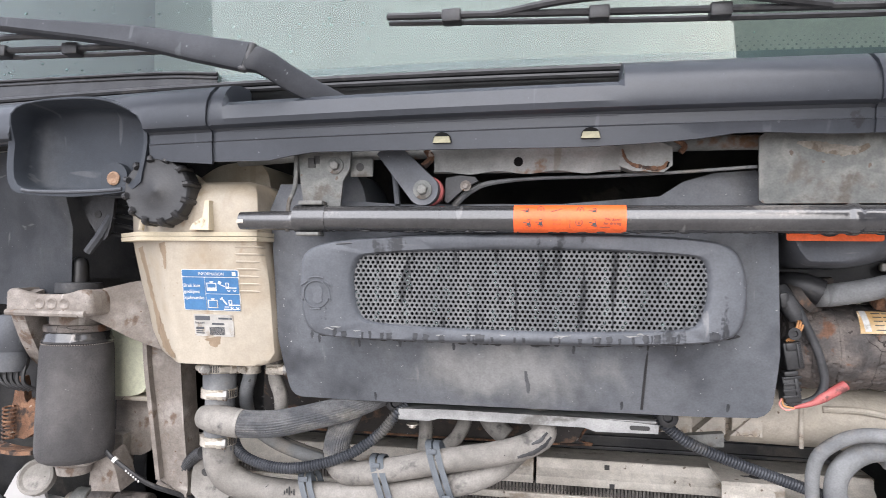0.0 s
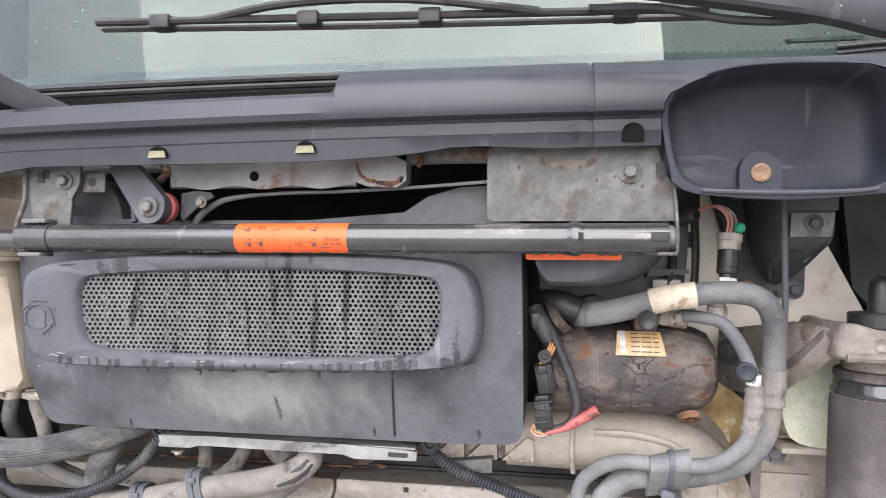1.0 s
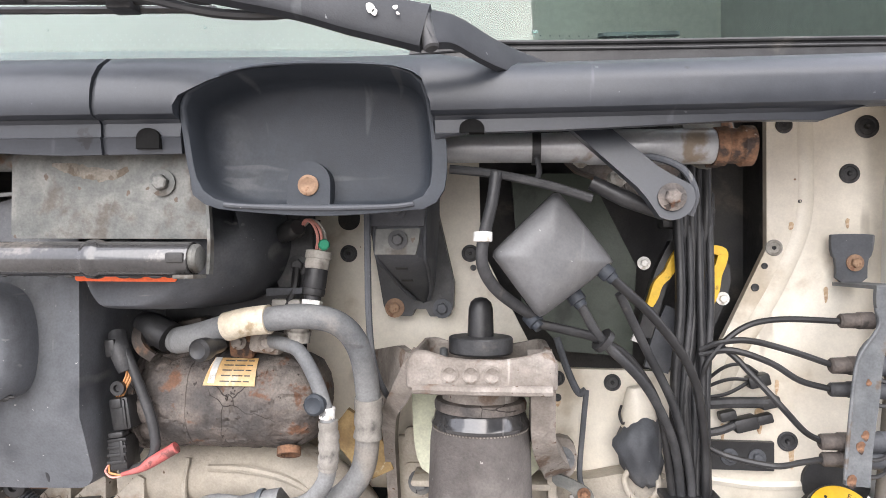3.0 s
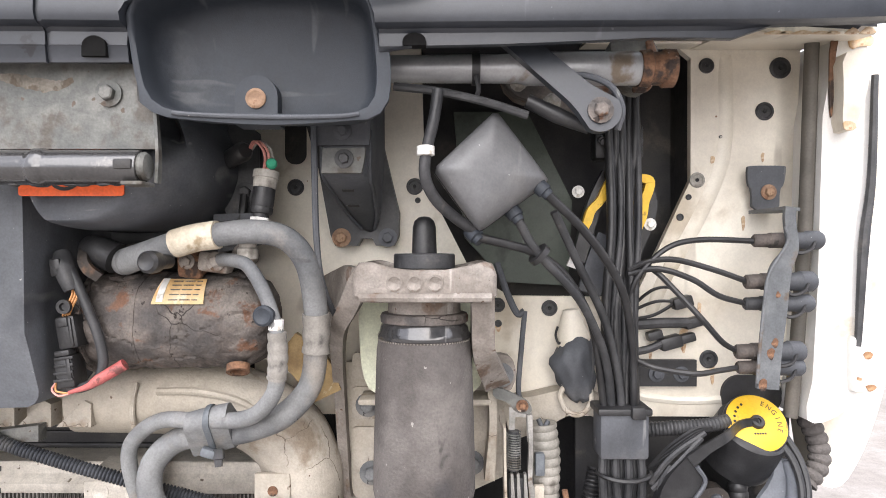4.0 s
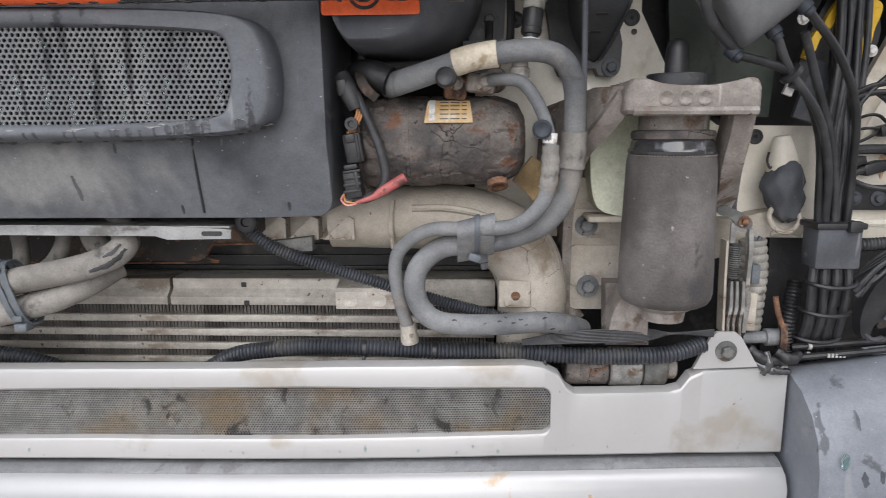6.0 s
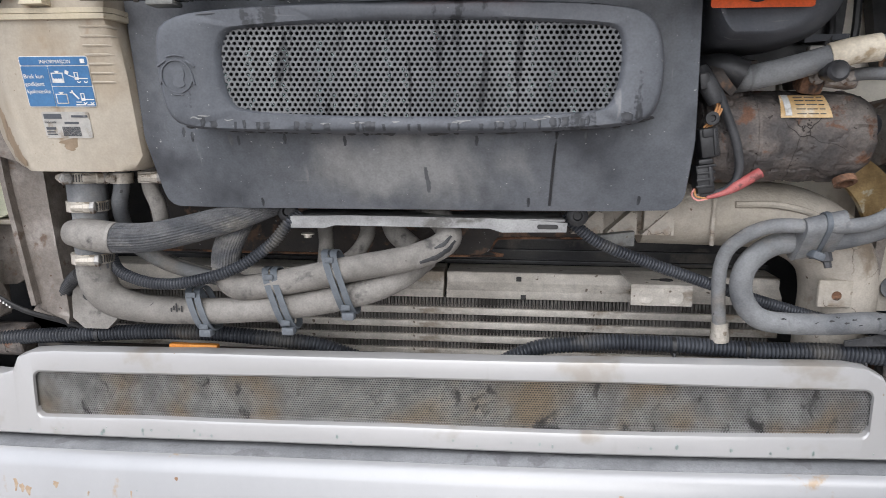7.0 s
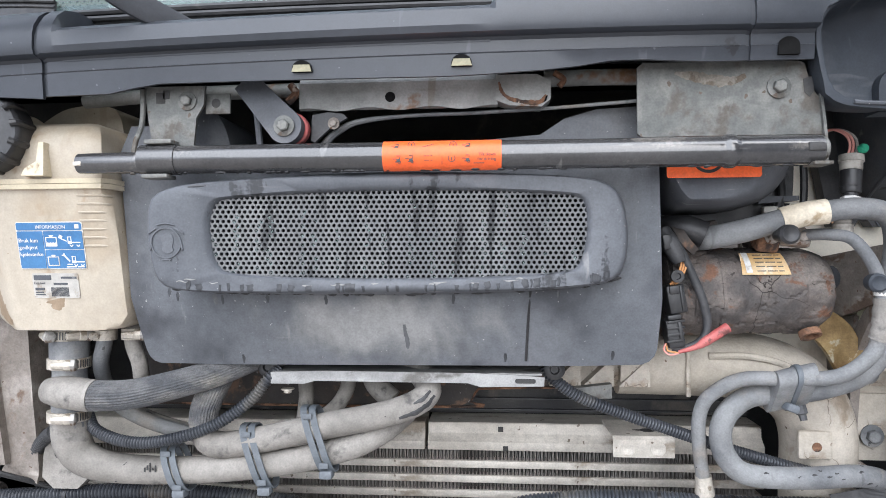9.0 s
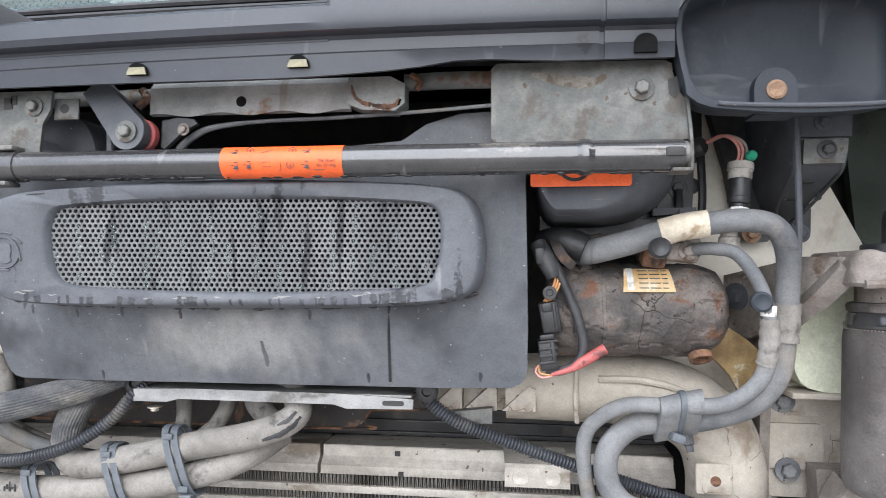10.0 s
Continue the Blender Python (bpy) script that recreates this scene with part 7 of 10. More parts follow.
loft(b, [[(x, 0.993, 1.206), (x, 0.993, 1.230), (x, 0.997, 1.2345), (x - 0.004, 1.06, 1.2405), (x - 0.004, 1.06, 1.2375), (x, 0.998, 1.2315), (x, 0.996, 1.229), (x, 0.996, 1.206)] for x in (0.248, 0.330)])
part("bent_plate", b, M_ALU, tabr)
b = B()
loft(b, [[(x, y, 1.2345 + (y - 0.997) * 0.095 + dz_) for x, y in ((0.279, 1.018), (0.290, 1.0165), (0.293, 1.0130), (0.302, 1.0115), (0.309, 1.0150), (0.309, 1.0220), (0.302, 1.0255), (0.293, 1.0240), (0.290, 1.0205), (0.279, 1.0200))] for dz_ in (-0.001, 0.0006)])
part("keyhole", b, M_VOID, tabr, "dark keyhole slot")
for x in (0.268, 0.308):
    b = B()
    lathe(b, (x, 0.993, 1.218), (0, -1, 0), [(0, 0.0105), (0.0006, 0.0100), (0.0008, 0.007), (0.0003, 0.0055)], 20)
    part("spot_weld", b, M_ALU, tabr)

cross = thing("engine_plate", (-0.15, 1.02, 1.26), "dark rust speckled engine support plate", "plate")
b = B()
prism(b, [(-0.46, 1.270), (-0.44, 1.262), (0.035, 1.262), (0.052, 1.270), (0.062, 1.286), (0.08, 1.289), (0.22, 1.292), (0.22, 1.36), (-0.46, 1.36)], 1.035, 1.042, 0.0015)
M_DARKRUST = surf("rust speckled black", (0.022, 0.019, 0.017), (0.045, 0.036, 0.03), 20, 0.55, 0.8, bump=0.3, stain=(0.13, 0.075, 0.045), sscale=26, slow=0.55, shigh=0.66, specks=((0.16, 0.15, 0.14), 120.0, 0.70))
part("plate_web", b, M_DARKRUST, cross)
b = B()
tube(b, [(-0.46, 1.033, 1.269), (-0.44, 1.033, 1.2625), (0.035, 1.033, 1.2625), (0.052, 1.033, 1.270), (0.062, 1.033, 1.286), (0.08, 1.033, 1.2895), (0.2, 1.033, 1.292)], 0.0018, 6, 4)
part("rolled_edge", b, M_RUST, cross)
tray = thing("splash_tray", (0, 0.98, 1.13), "grimy black tray behind the bumper panel", "tray")
b = B()
loft(b, [[(x, bumper_y(x) + 0.021, top_z(x) - 0.006), (x, 1.05, 1.106), (x, 1.05, 1.101), (x, bumper_y(x) + 0.021, top_z(x) - 0.010)] for x in np.linspace(-0.60, 0.54, 14)])
part("tray_sheet", b, M_DARKRUST, tray)
b = B()
box(b, (-0.386, -0.317), (0.9265, 0.936), (1.1425, 1.1500), 0.001)
part("reflector", b, surf("amber reflector", (0.62, 0.22, 0.03), (0.7, 0.3, 0.05), 30, 0.3), tray, "small amber reflector strip")

# ---- air springs with their cast arches ----
def air_spring(flip):
    fx = (lambda x: -0.035 - x) if flip else (lambda x: x)
    cx, cy = fx(0.667), 0.900
    dz = -0.012 if flip else 0.0
    first = set(bpy.data.objects)
    sp = thing("air_spring", (cx, cy, 1.2), "dusty black rubber cab air spring under a cast arch", "air spring", "cab air springs")
    b = B()
    lathe(b, (cx, cy, 1.243), (0, 0, 1), [(0, 0.040), (0.001, 0.045), (0.004, 0.0500), (0.009, 0.0530), (0.016, 0.0545), (0.05, 0.0542), (0.10, 0.0528), (0.165, 0.0508), (0.174, 0.0495), (0.178, 0.047), (0.178, 0.03)], 48)
    part("bellows", b, M_SPRINGL if flip else M_SPRING, sp)
    b = B()
    lathe(b, (cx, cy, 1.420), (0, 0, 1), [(0, 0.046), (0.001, 0.0495), (0.004, 0.0500), (0.008, 0.0475), (0.014, 0.0465), (0.017, 0.0445)], 44)
    ring_ = part("bead_ring", b, M_BAR, sp, "glossy black bead ring")
    b = B()
    lathe(b, (cx, cy, 1.437), (0, 0, 1), [(0, 0.0445), (0.001, 0.0465), (0.007, 0.0470), (0.010, 0.0455), (0.011, 0.040)], 44)
    part("rust_ring", b, M_CAN, sp, "rust brown clamp ring")
    b = B()
    lathe(b, (cx, cy, 1.446), (0, 0, 1), [(0, 0.039), (0.020, 0.0385)], 40)
    part("neck", b, M_CAST, sp, "tan cast neck")
    b = B()
    for k in range(90):
        a = 2 * math.pi * k / 90
        q = Vector((cx + 0.0485 * math.cos(a), cy + 0.0485 * math.sin(a), 1.4195))
        lathe(b, q, (math.cos(a), math.sin(a), -0.5), [(0, 0.0009), (0.0006, 0.0010), (0.0010, 0.0005)], 5)
    tagged(part("edge_stitching", b, M_CAST, sp, "row of small moulded knots on the upper edge"), kind="stuff")
    b = B()
    lathe(b, (cx, cy, 1.493), (0, 0, 1), [(0, 0.031), (0.002, 0.0328), (0.0155, 0.0328), (0.017, 0.0315), (0.0175, 0.012)], 36)
    part("top_buffer", b, M_BLACKDUST, sp, "round rubber top buffer")
    b = B()
    lathe(b, (cx, cy, 1.508), (0, 0, 1), [(0, 0.0135), (0.030, 0.0125), (0.037, 0.0105), (0.041, 0.006), (0.042, 0.001)], 20)
    part("stud_cap", b, M_BLACK, sp, "tall black rubber stud cap")
    b = B()
    lathe(b, (cx, cy, 1.222), (0, 0, 1), [(0, 0.024), (0.012, 0.026), (0.018, 0.036), (0.024, 0.037)], 28)
    part("lower_cup", b, M_CAST, sp)
    b = B()
    slab(b, [(fx(0.640), cy + 0.035, 1.245), (fx(0.634), cy + 0.04, 1.22), (fx(0.632), cy + 0.045, 1.19)], [0.035, 0.045, 0.05], [0.04, 0.04, 0.04])
    part("lower_mount", b, M_CAST, sp)

    arch = thing("suspension_arch", (cx, 0.9, 1.24), "weathered cast iron arch holding the air spring", "bracket", "suspension arches")
    b = B()
    crest = lambda x: float(np.interp(x, (0.598, 0.604, 0.616, 0.636, 0.655, 0.690, 0.712, 0.728, 0.736, 0.741), (1.493, 1.5015, 1.5025, 1.4965, 1.4945, 1.4945, 1.4985, 1.5025, 1.5010, 1.493)))
    tray = []
    for inset, low, drop in ((0.003, 1.4650, None), (0.0, 1.4685, None), (0.0, None, 0.004), (0.002, None, 0.001), (0.0045, None, 0.0), (0.010, None, 0.0), (0.012, None, 0.003), (0.013, 1.474, None)):
        tray.append([(fx(x), y, low if low else crest(x) - drop) for x, y in resample(rrect(0.598 + inset, 0.741 - inset, 0.838 + inset, 0.958 - inset, 0.010, 5), 88)])
    loft(b, tray)
    top = part("arch_top", b, M_CAST, arch)
    b = B()
    tube(b, [(fx(0.606), 0.838, 1.4675), (fx(0.64), 0.8355, 1.4675), (fx(0.70), 0.8355, 1.4675), (fx(0.735), 0.838, 1.4675)], 0.0048, 8, 4)
    part("arch_rib", b, M_CAST, top)
    for x, y in ((0.624, 0.866), (0.712, 0.868), (0.626, 0.935)):
        b = B()
        lathe(b, (fx(x), y, 1.473), (0, 0, 1), [(0, 0.0085), (0.006, 0.0085), (0.0065, 0.0045), (0.019, 0.0045), (0.020, 0.003)], 12)
        part("stud", b, M_DULLSTEEL, top, "bare steel stud and nut")
    for x in (0.640, 0.660, 0.680):
        b = B()
        lathe(b, (fx(x), 0.8385, 1.4815), (0, -1, 0), [(0, 0.0085), (0.0012, 0.0082), (0.0016, 0.0066), (0.0006, 0.005)], 18)
        part("cast_boss", b, M_CAST, top)
    b = B()
    slab(b, [(0.606, 0.870, 1.488), (0.588, 0.897, 1.455), (0.571, 0.932, 1.425), (0.564, 0.965, 1.385), (0.5625, 0.992, 1.332), (0.564, 1.008, 1.26), (0.566, 1.018, 1.205), (0.580, 1.025, 1.185)], [0.022, 0.020, 0.016, 0.013, 0.012, 0.012, 0.014, 0.03], [0.030, 0.026, 0.022, 0.02, 0.02, 0.02, 0.02, 0.02])
    if flip:
        b.free()
        b = B()
        horn = lambda x, z: 0.842 + (x + 0.70) * 0.55
        prism(b, chaikin([(-0.665, 1.497), (-0.64, 1.503), (-0.600, 1.515), (-0.555, 1.522), (-0.555, 1.405), (-0.60, 1.424), (-0.64, 1.450), (-0.665, 1.464)], 1), horn, lambda x, z: horn(x, z) + 0.03, 0.004)
    part("arch_leg", b, M_CAST, arch)
    b = B()
    slab(b, [(fx(0.726), 0.862, 1.494), (fx(0.728), 0.875, 1.45), (fx(0.731), 0.905, 1.405), (fx(0.745), 0.955, 1.368)], [0.024, 0.023, 0.024, 0.030], [0.045, 0.035, 0.035, 0.03])
    part("arch_leg", b, M_CAST, arch)
    if not flip:
        b = B()
        prism(b, [(x, z) for x, z in ((0.563, 1.30), (0.563, 1.372), (0.70, 1.372), (0.765, 1.360), (0.765, 1.23), (0.70, 1.20), (0.565, 1.20))], 1.022, 1.034, 0.006)
        web = part("rear_web", b, M_CASTW, arch, "cream cast rear web with bolts")
        for x, z in ((0.592, 1.32), (0.597, 1.235), (0.722, 1.248)):
            bolt((fx(x), 1.0165, z), 0.009, web, M_HOSEB)
        for z0, z1 in ((1.352, 1.385), (1.302, 1.342), (1.236, 1.292)):
            b = B()
            prism(b, rrect(0.572, 0.640, z0, z1, 0.006, 3), 1.016, 1.023, 0.003)
            part("web_panel", b, M_CASTW, web)
        b = B()
        loft(b, [[(x + dx_, y, z) for x, y, z in ((0.560, 0.985, 1.40), (0.558, 0.992, 1.33), (0.559, 1.008, 1.26), (0.562, 1.018, 1.195), (0.556, 1.10, 1.20), (0.548, 1.10, 1.40))] for dx_ in (0.0, 0.006)])
        part("side_web", b, M_CAST, arch)
        b = B()
        loft(b, [[(x + dx_, y + 0.5 * dx_, z) for x, y, z in ((0.602, 0.858, 1.495), (0.578, 0.915, 1.497), (0.526, 1.022, 1.476), (0.524, 1.026, 1.405), (0.545, 0.985, 1.400), (0.565, 0.930, 1.424), (0.592, 0.878, 1.466))] for dx_ in (0.0, 0.008)])
        fan_ = part("upper_brace", b, M_CAST, arch)
        bolt((0.535, 1.0, 1.45), 0.010, fan_, M_COVER, (-0.8, -0.6, 0))
        b = B()
        slab(b, [(0.742, 0.985, 1.372), (0.746, 0.990, 1.31), (0.742, 0.995, 1.24)], [0.010, 0.009, 0.012], [0.035] * 3, 0.003)
        part("web_flange", b, M_CASTW, web)
    for ob in set(bpy.data.objects) - first:
        if ob.parent is None:
            ob.location.z += dz
    return sp


air_spring(False)
air_spring(True)
for x0, x1, z0, z1 in ((-0.745, -0.618, 1.306, 1.43), (0.586, 0.742, 1.330, 1.470)):
    bt = thing("washer_bottle", ((x0 + x1) / 2, 1.0, z0), "pale green plastic bottle behind the air spring", "bottle", "plastic bottles")
    b = B()
    prism(b, resample(chaikin([(x0, z1), (x1, z1), (x1, z1 - 0.04), (x1 - 0.006, z0 + 0.03), (x1 - 0.022, z0 + 0.008), (x0 + 0.022, z0 + 0.006), (x0 + 0.004, z0 + 0.03), (x0, z1 - 0.04)], 2), 40), 0.965 if x0 < 0 else 0.975, 1.03, 0.014, 4, 20)
    part("bottle_body", b, M_BOTTLE, bt)
    b = B()
    box(b, (x0, x1 + 0.002), (0.968, 1.02), (z0, z0 + 0.008), 0.003)
    part("bottle_flange", b, M_CASTW, bt)

# ---- auxiliary heater canister ----
heater = thing("heater_canister", (0.39, 0.93, 1.38), "rusted cylindrical heater canister with a faded label", "canister")
b = B()
prof = [(0, 0.030), (0.002, 0.046), (0.010, 0.0525), (0.016, 0.0535)] + [(0.019 + 0.0026 * q, 0.054) for q in range(16)] + [(0.0602, 0.054), (0.0605, 0.0548), (0.064, 0.0548), (0.0645, 0.054)] + [(0.067 + 0.0026 * q, 0.054) for q in range(37)] + [(0.165, 0.054), (0.172, 0.0525), (0.180, 0.050), (0.192, 0.043), (0.200, 0.030), (0.201, 0.002)]
lathe(b, (0.298, 0.934, 1.434), (1, 0, 0.015), prof, 120)
random.seed(3)
for v in b.verts:
    nz = noise.noise(v.co * 45) * 0.0012 + noise.noise(v.co * 140) * 0.0008 + noise.noise(v.co * 330) * 0.0004
    flake = noise.noise(v.co * 38 + Vector((7, 3, 1)))
    if flake > 0.12:
        nz -= 0.0017
    if abs(noise.noise(v.co * 30 + Vector((1, 9, 4)))) < 0.035:
        nz -= 0.0026
    d = Vector((0, v.co.y - 0.934, v.co.z - 1.434))
    if d.length > 0.01:
        v.co += d.normalized() * nz
can = part("canister_shell", b, M_CAN, heater)
b = B()
n = 16
loops = []
for x in (0.386, 0.434):
    loops.append([(x + 0.004 * (k / n - 0.5) * -1, 0.934 - r * math.cos(a), 1.434 + r * math.sin(a)) for k, (a, r) in enumerate([(t, 0.0571) for t in np.linspace(0.42, 1.02, n)] + [(t, 0.0562) for t in np.linspace(1.02, 0.42, n)])])
loft(b, loops)
plab = part("faded_label", b, M_PLABEL, can, "faded amber label with a torn white edge")
b = B()
for k in range(5):
    a = 0.50 + k * 0.11
    r = 0.0574
    for x0, x1 in ((0.398, 0.408), (0.410, 0.421), (0.423, 0.429)):
        box(b, (x0, x1), (0.934 - r * math.cos(a) - 0.0003, 0.934 - r * math.cos(a) + 0.0004), (1.434 + r * math.sin(a) - 0.0006, 1.434 + r * math.sin(a) + 0.0006), 0)
part("printed_bars", b, M_CAN, plab)
b = B()
lathe(b, (0.4655, 0.905, 1.389), (0.1, -0.5, -0.85), [(0, 0.0125), (0.008, 0.0125), (0.008, 0.0085), (0.003, 0.008)], 18)
part("drain_stub", b, M_RUST, heater, "rusty drain stub")
b = B()
lathe(b, (0.301, 0.934, 1.434), (1, 0, 0), [(0, 0.0545), (0, 0.0570), (0.006, 0.0570), (0.006, 0.0545)], 40)
part("end_band", b, M_CAN, heater)
b = B()
slab(b, [(0.306, 0.90, 1.520), (0.309, 0.884, 1.506), (0.316, 0.880, 1.494), (0.326, 0.884, 1.485)], [0.012, 0.011, 0.011, 0.010], [0.006] * 4, 0.001)
part("support_strap", b, M_DARKRUST, heater, "dark rusty support strap")
b = B()
box(b, (0.403, 0.430), (0.892, 0.920), (1.486, 1.512), 0.005, rot=(20, 6, 0))
stub_ = part("outlet_stub", b, M_RUST, heater, "rust brown mounting block")
bolt((0.4165, 0.888, 1.502), 0.005, stub_, M_CAST)
b = B()
box(b, (0.428, 0.462), (0.884, 0.908), (1.490, 1.512), 0.005, rot=(0, 8, 0))
ob_ = part("outlet_block", b, M_CAST, heater, "rust brown outlet block")
bolt((0.449, 0.8835, 1.502), 0.006, ob_, M_CAST)
for bx0, bx1, bz0, bz1 in ((0.40, 0.432, 1.492, 1.515), (0.335, 0.365, 1.505, 1.522)):
    b = B()
    box(b, (bx0, bx1), (0.915, 0.945), (bz0, bz1), 0.004, rot=(0, -12, 0))
    part("rear_bracket", b, M_DARKRUST, heater)
b = B()
tube(b, [(0.296, 0.925, 1.516), (0.308, 0.906, 1.515), (0.322, 0.897, 1.512), (0.340, 0.893, 1.5045)], [0.013, 0.0155, 0.0165, 0.0165], 16)
part("hose_elbow", b, M_BLACK, heater, "dark grey moulded hose elbow")
b = B()
loft(b, [[(x, 0.934 - r * math.cos(a), 1.434 + r * math.sin(a)) for a, r in [(q, 0.0577) for q in np.linspace(0.46, 1.02, 10)] + [(q, 0.0572) for q in np.linspace(1.02, 0.46, 10)]] for x in (0.3855, 0.3885, 0.3925)])
part("torn_edge", b, M_PAPER, plab, "torn white label edge")
# wiring at its end
wiring = thing("heater_wiring", (0.30, 0.88, 1.37), "black heater connectors with amber wires and a red sleeve", "wiring")
b = B()
box(b, (0.289, 0.308), (0.866, 0.892), (1.372, 1.405), 0.002, rot=(0, -8, 0))
c1 = part("connector", b, M_BLACK, wiring)
b = B()
for k in range(4):
    box(b, (0.2885, 0.3085), (0.8645, 0.868), (1.379 + k * 0.0075, 1.382 + k * 0.0075), 0.0005, rot=(0, -8, 0))
part("connector_rib", b, M_BLACK, c1)
b = B()
box(b, (0.290, 0.311), (0.866, 0.895), (1.412, 1.446), 0.003, rot=(0, -10, 0))
part("connector", b, M_BLACK, wiring)
for dx, m_ in ((0, M_COPPER), (0.003, M_COPPER), (0.006, M_COPPER)):
    b = B()
    tube(b, [(0.294 + dx, 0.872, 1.446), (0.300 + dx, 0.868, 1.455), (0.306 + dx, 0.869, 1.470), (0.302 + dx, 0.872, 1.484)], 0.0013, 6)
    part("wire", b, m_, wiring)
b = B()
tube(b, [(0.292, 0.876, 1.50), (0.304, 0.872, 1.490), (0.317, 0.871, 1.462), (0.331, 0.871, 1.427), (0.336, 0.872, 1.398), (0.329, 0.873, 1.380), (0.313, 0.875, 1.371), (0.297, 0.878, 1.370)], 0.0052, 10)
part("grey_sleeve", b, M_BLACKDUST, wiring, "grey rubber cable sleeve")
b = B()
tube(b, [(0.302, 0.869, 1.367), (0.322, 0.868, 1.3735), (0.334, 0.868, 1.381), (0.359, 0.871, 1.396)], [0.002, 0.0035, 0.0058, 0.0062], 10)
part("red_sleeve", b, M_RED, wiring, "bright red rubber sleeve")
for dz in (0, 0.004):
    b = B()
    tube(b, [(0.288, 0.87, 1.377), (0.285 + dz, 0.868, 1.370), (0.292, 0.868, 1.364 + dz), (0.303, 0.869, 1.366)], 0.0011, 6)
    part("wire", b, M_COPPER if dz else M_PINK, wiring)
for cx_, cz_, w_, h_, d_ in ((0.290, 1.496, 0.011, 0.018, 0.012), (0.297, 1.440, 0.012, 0.010, 0.012), (0.306, 1.430, 0.004, 0.030, 0.010), (0.297, 1.408, 0.016, 0.006, 0.014), (0.304, 1.392, 0.005, 0.022, 0.012)):
    b = B()
    box(b, (cx_ - w_ / 2, cx_ + w_ / 2), (0.864, 0.864 + d_), (cz_ - h_ / 2, cz_ + h_ / 2), 0.0018, rot=(0, -8, 0))
    part("connector_clip", b, M_BLACK, wiring)
b = B()
lathe(b, (0.300, 0.866, 1.456), (0, -1, 0), [(0, 0.0075), (0.004, 0.0075), (0.004, 0.004), (0.001, 0.0035)], 14)
part("round_socket", b, M_BLACK, wiring)
b = B()
tube(b, [(0.288, 0.882, 1.510), (0.294, 0.875, 1.496), (0.301, 0.872, 1.482), (0.305, 0.871, 1.472)], [0.009, 0.011, 0.010, 0.008], 12)
part("boot", b, M_BLACKDUST, wiring)

# ---- grey hoses beside the heater ----
ha = thing("heater_hose", (0.45, 0.9, 1.21), "blue grey rubber hose with a cream wrap and ferrule", "hose", "heater hoses")
b = B()
tube(b, [(0.338, 0.915, 1.500), (0.350, 0.893, 1.502), (0.383, 0.870, 1.510), (0.422, 0.858, 1.522), (0.460, 0.852, 1.529), (0.498, 0.851, 1.5325), (0.530, 0.857, 1.525), (0.5475, 0.872, 1.498), (0.5525, 0.890, 1.45), (0.5515, 0.896, 1.409), (0.5445, 0.897, 1.368),
          (0.518, 0.895, 1.338), (0.480, 0.902, 1.321), (0.447, 0.910, 1.313), (0.400, 0.915, 1.307), (0.372, 0.915, 1.285), (0.364, 0.915, 1.258), (0.372, 0.915, 1.230), (0.398, 0.915, 1.211), (0.463, 0.915, 1.2085), (0.52, 0.918, 1.2115), (0.555, 0.93, 1.205), (0.58, 0.96, 1.19)],
     [0.0142, 0.0142, 0.0135, 0.0126, 0.0122, 0.0122, 0.0122, 0.0122] + [0.0126] * 3 + [0.0134] * 12, 18)
run_a = part("hose_run", b, M_HOSEB, ha)
random.seed(71)
for x, z, w in ((0.414, 1.217, 0.003), (0.452, 1.213, 0.002), (0.470, 1.216, 0.003), (0.478, 1.220, 0.002), (0.487, 1.214, 0.003), (0.496, 1.218, 0.0025), (0.503, 1.212, 0.002), (0.526, 1.219, 0.003), (0.536, 1.205, 0.0035)):
    stain_patch(run_a, [(x - w, z + random.uniform(-0.001, 0.001), 0.0010), (x - w * 0.3, z, w * 0.8), (x + w * 0.4, z + random.uniform(-0.001, 0.001), w * 0.5), (x + w, z + random.uniform(-0.001, 0.001), 0.0010)], run_a, M_BLACK, "rub_mark", "black rub mark", n=3)
b = B()
tube(b, [(0.416, 0.8598, 1.5205), (0.438, 0.8553, 1.5262), (0.462, 0.8518, 1.5293)], [0.0146, 0.0142, 0.0145], 18)
part("cream_wrap", b, M_WRAP, ha, "cream paper wrapped section")
b = B()
tube(b, [(0.5527, 0.8905, 1.447), (0.5527, 0.893, 1.432), (0.552, 0.8952, 1.416), (0.5511, 0.8963, 1.402)], [0.0146, 0.0151, 0.0147, 0.0151], 18, 10, (0.019, 0.0012))
part("ferrule", b, M_HOSE, ha, "crimped pale ferrule")
b = B()
lathe(b, (0.4085, 0.832, 1.5025), (-0.1, -1, 0), [(-0.024, 0.007), (-0.002, 0.008), (0, 0.0105), (0.006, 0.0112), (0.014, 0.0108), (0.017, 0.008), (0.015, 0.004)], 16)
part("end_fitting", b, M_BLACK, ha)
hb = thing("heater_hose", (0.45, 0.88, 1.19), "thin blue grey rubber hose with crimped fitting", "hose", "heater hoses")
b = B()
tube(b, [(0.435, 0.905, 1.500), (0.452, 0.885, 1.5035), (0.472, 0.865, 1.5035), (0.492, 0.855, 1.497), (0.511, 0.850, 1.467), (0.5215, 0.852, 1.429), (0.521, 0.856, 1.396), (0.514, 0.863, 1.366), (0.486, 0.876, 1.340), (0.435, 0.885, 1.334), (0.385, 0.898, 1.331), (0.351, 0.91, 1.309), (0.340, 0.918, 1.282), (0.343, 0.93, 1.24), (0.352, 0.944, 1.195)],
     [0.0070] * 6 + [0.0086] * 9, 14)
part("hose_run", b, M_HOSEB, hb)
b = B()
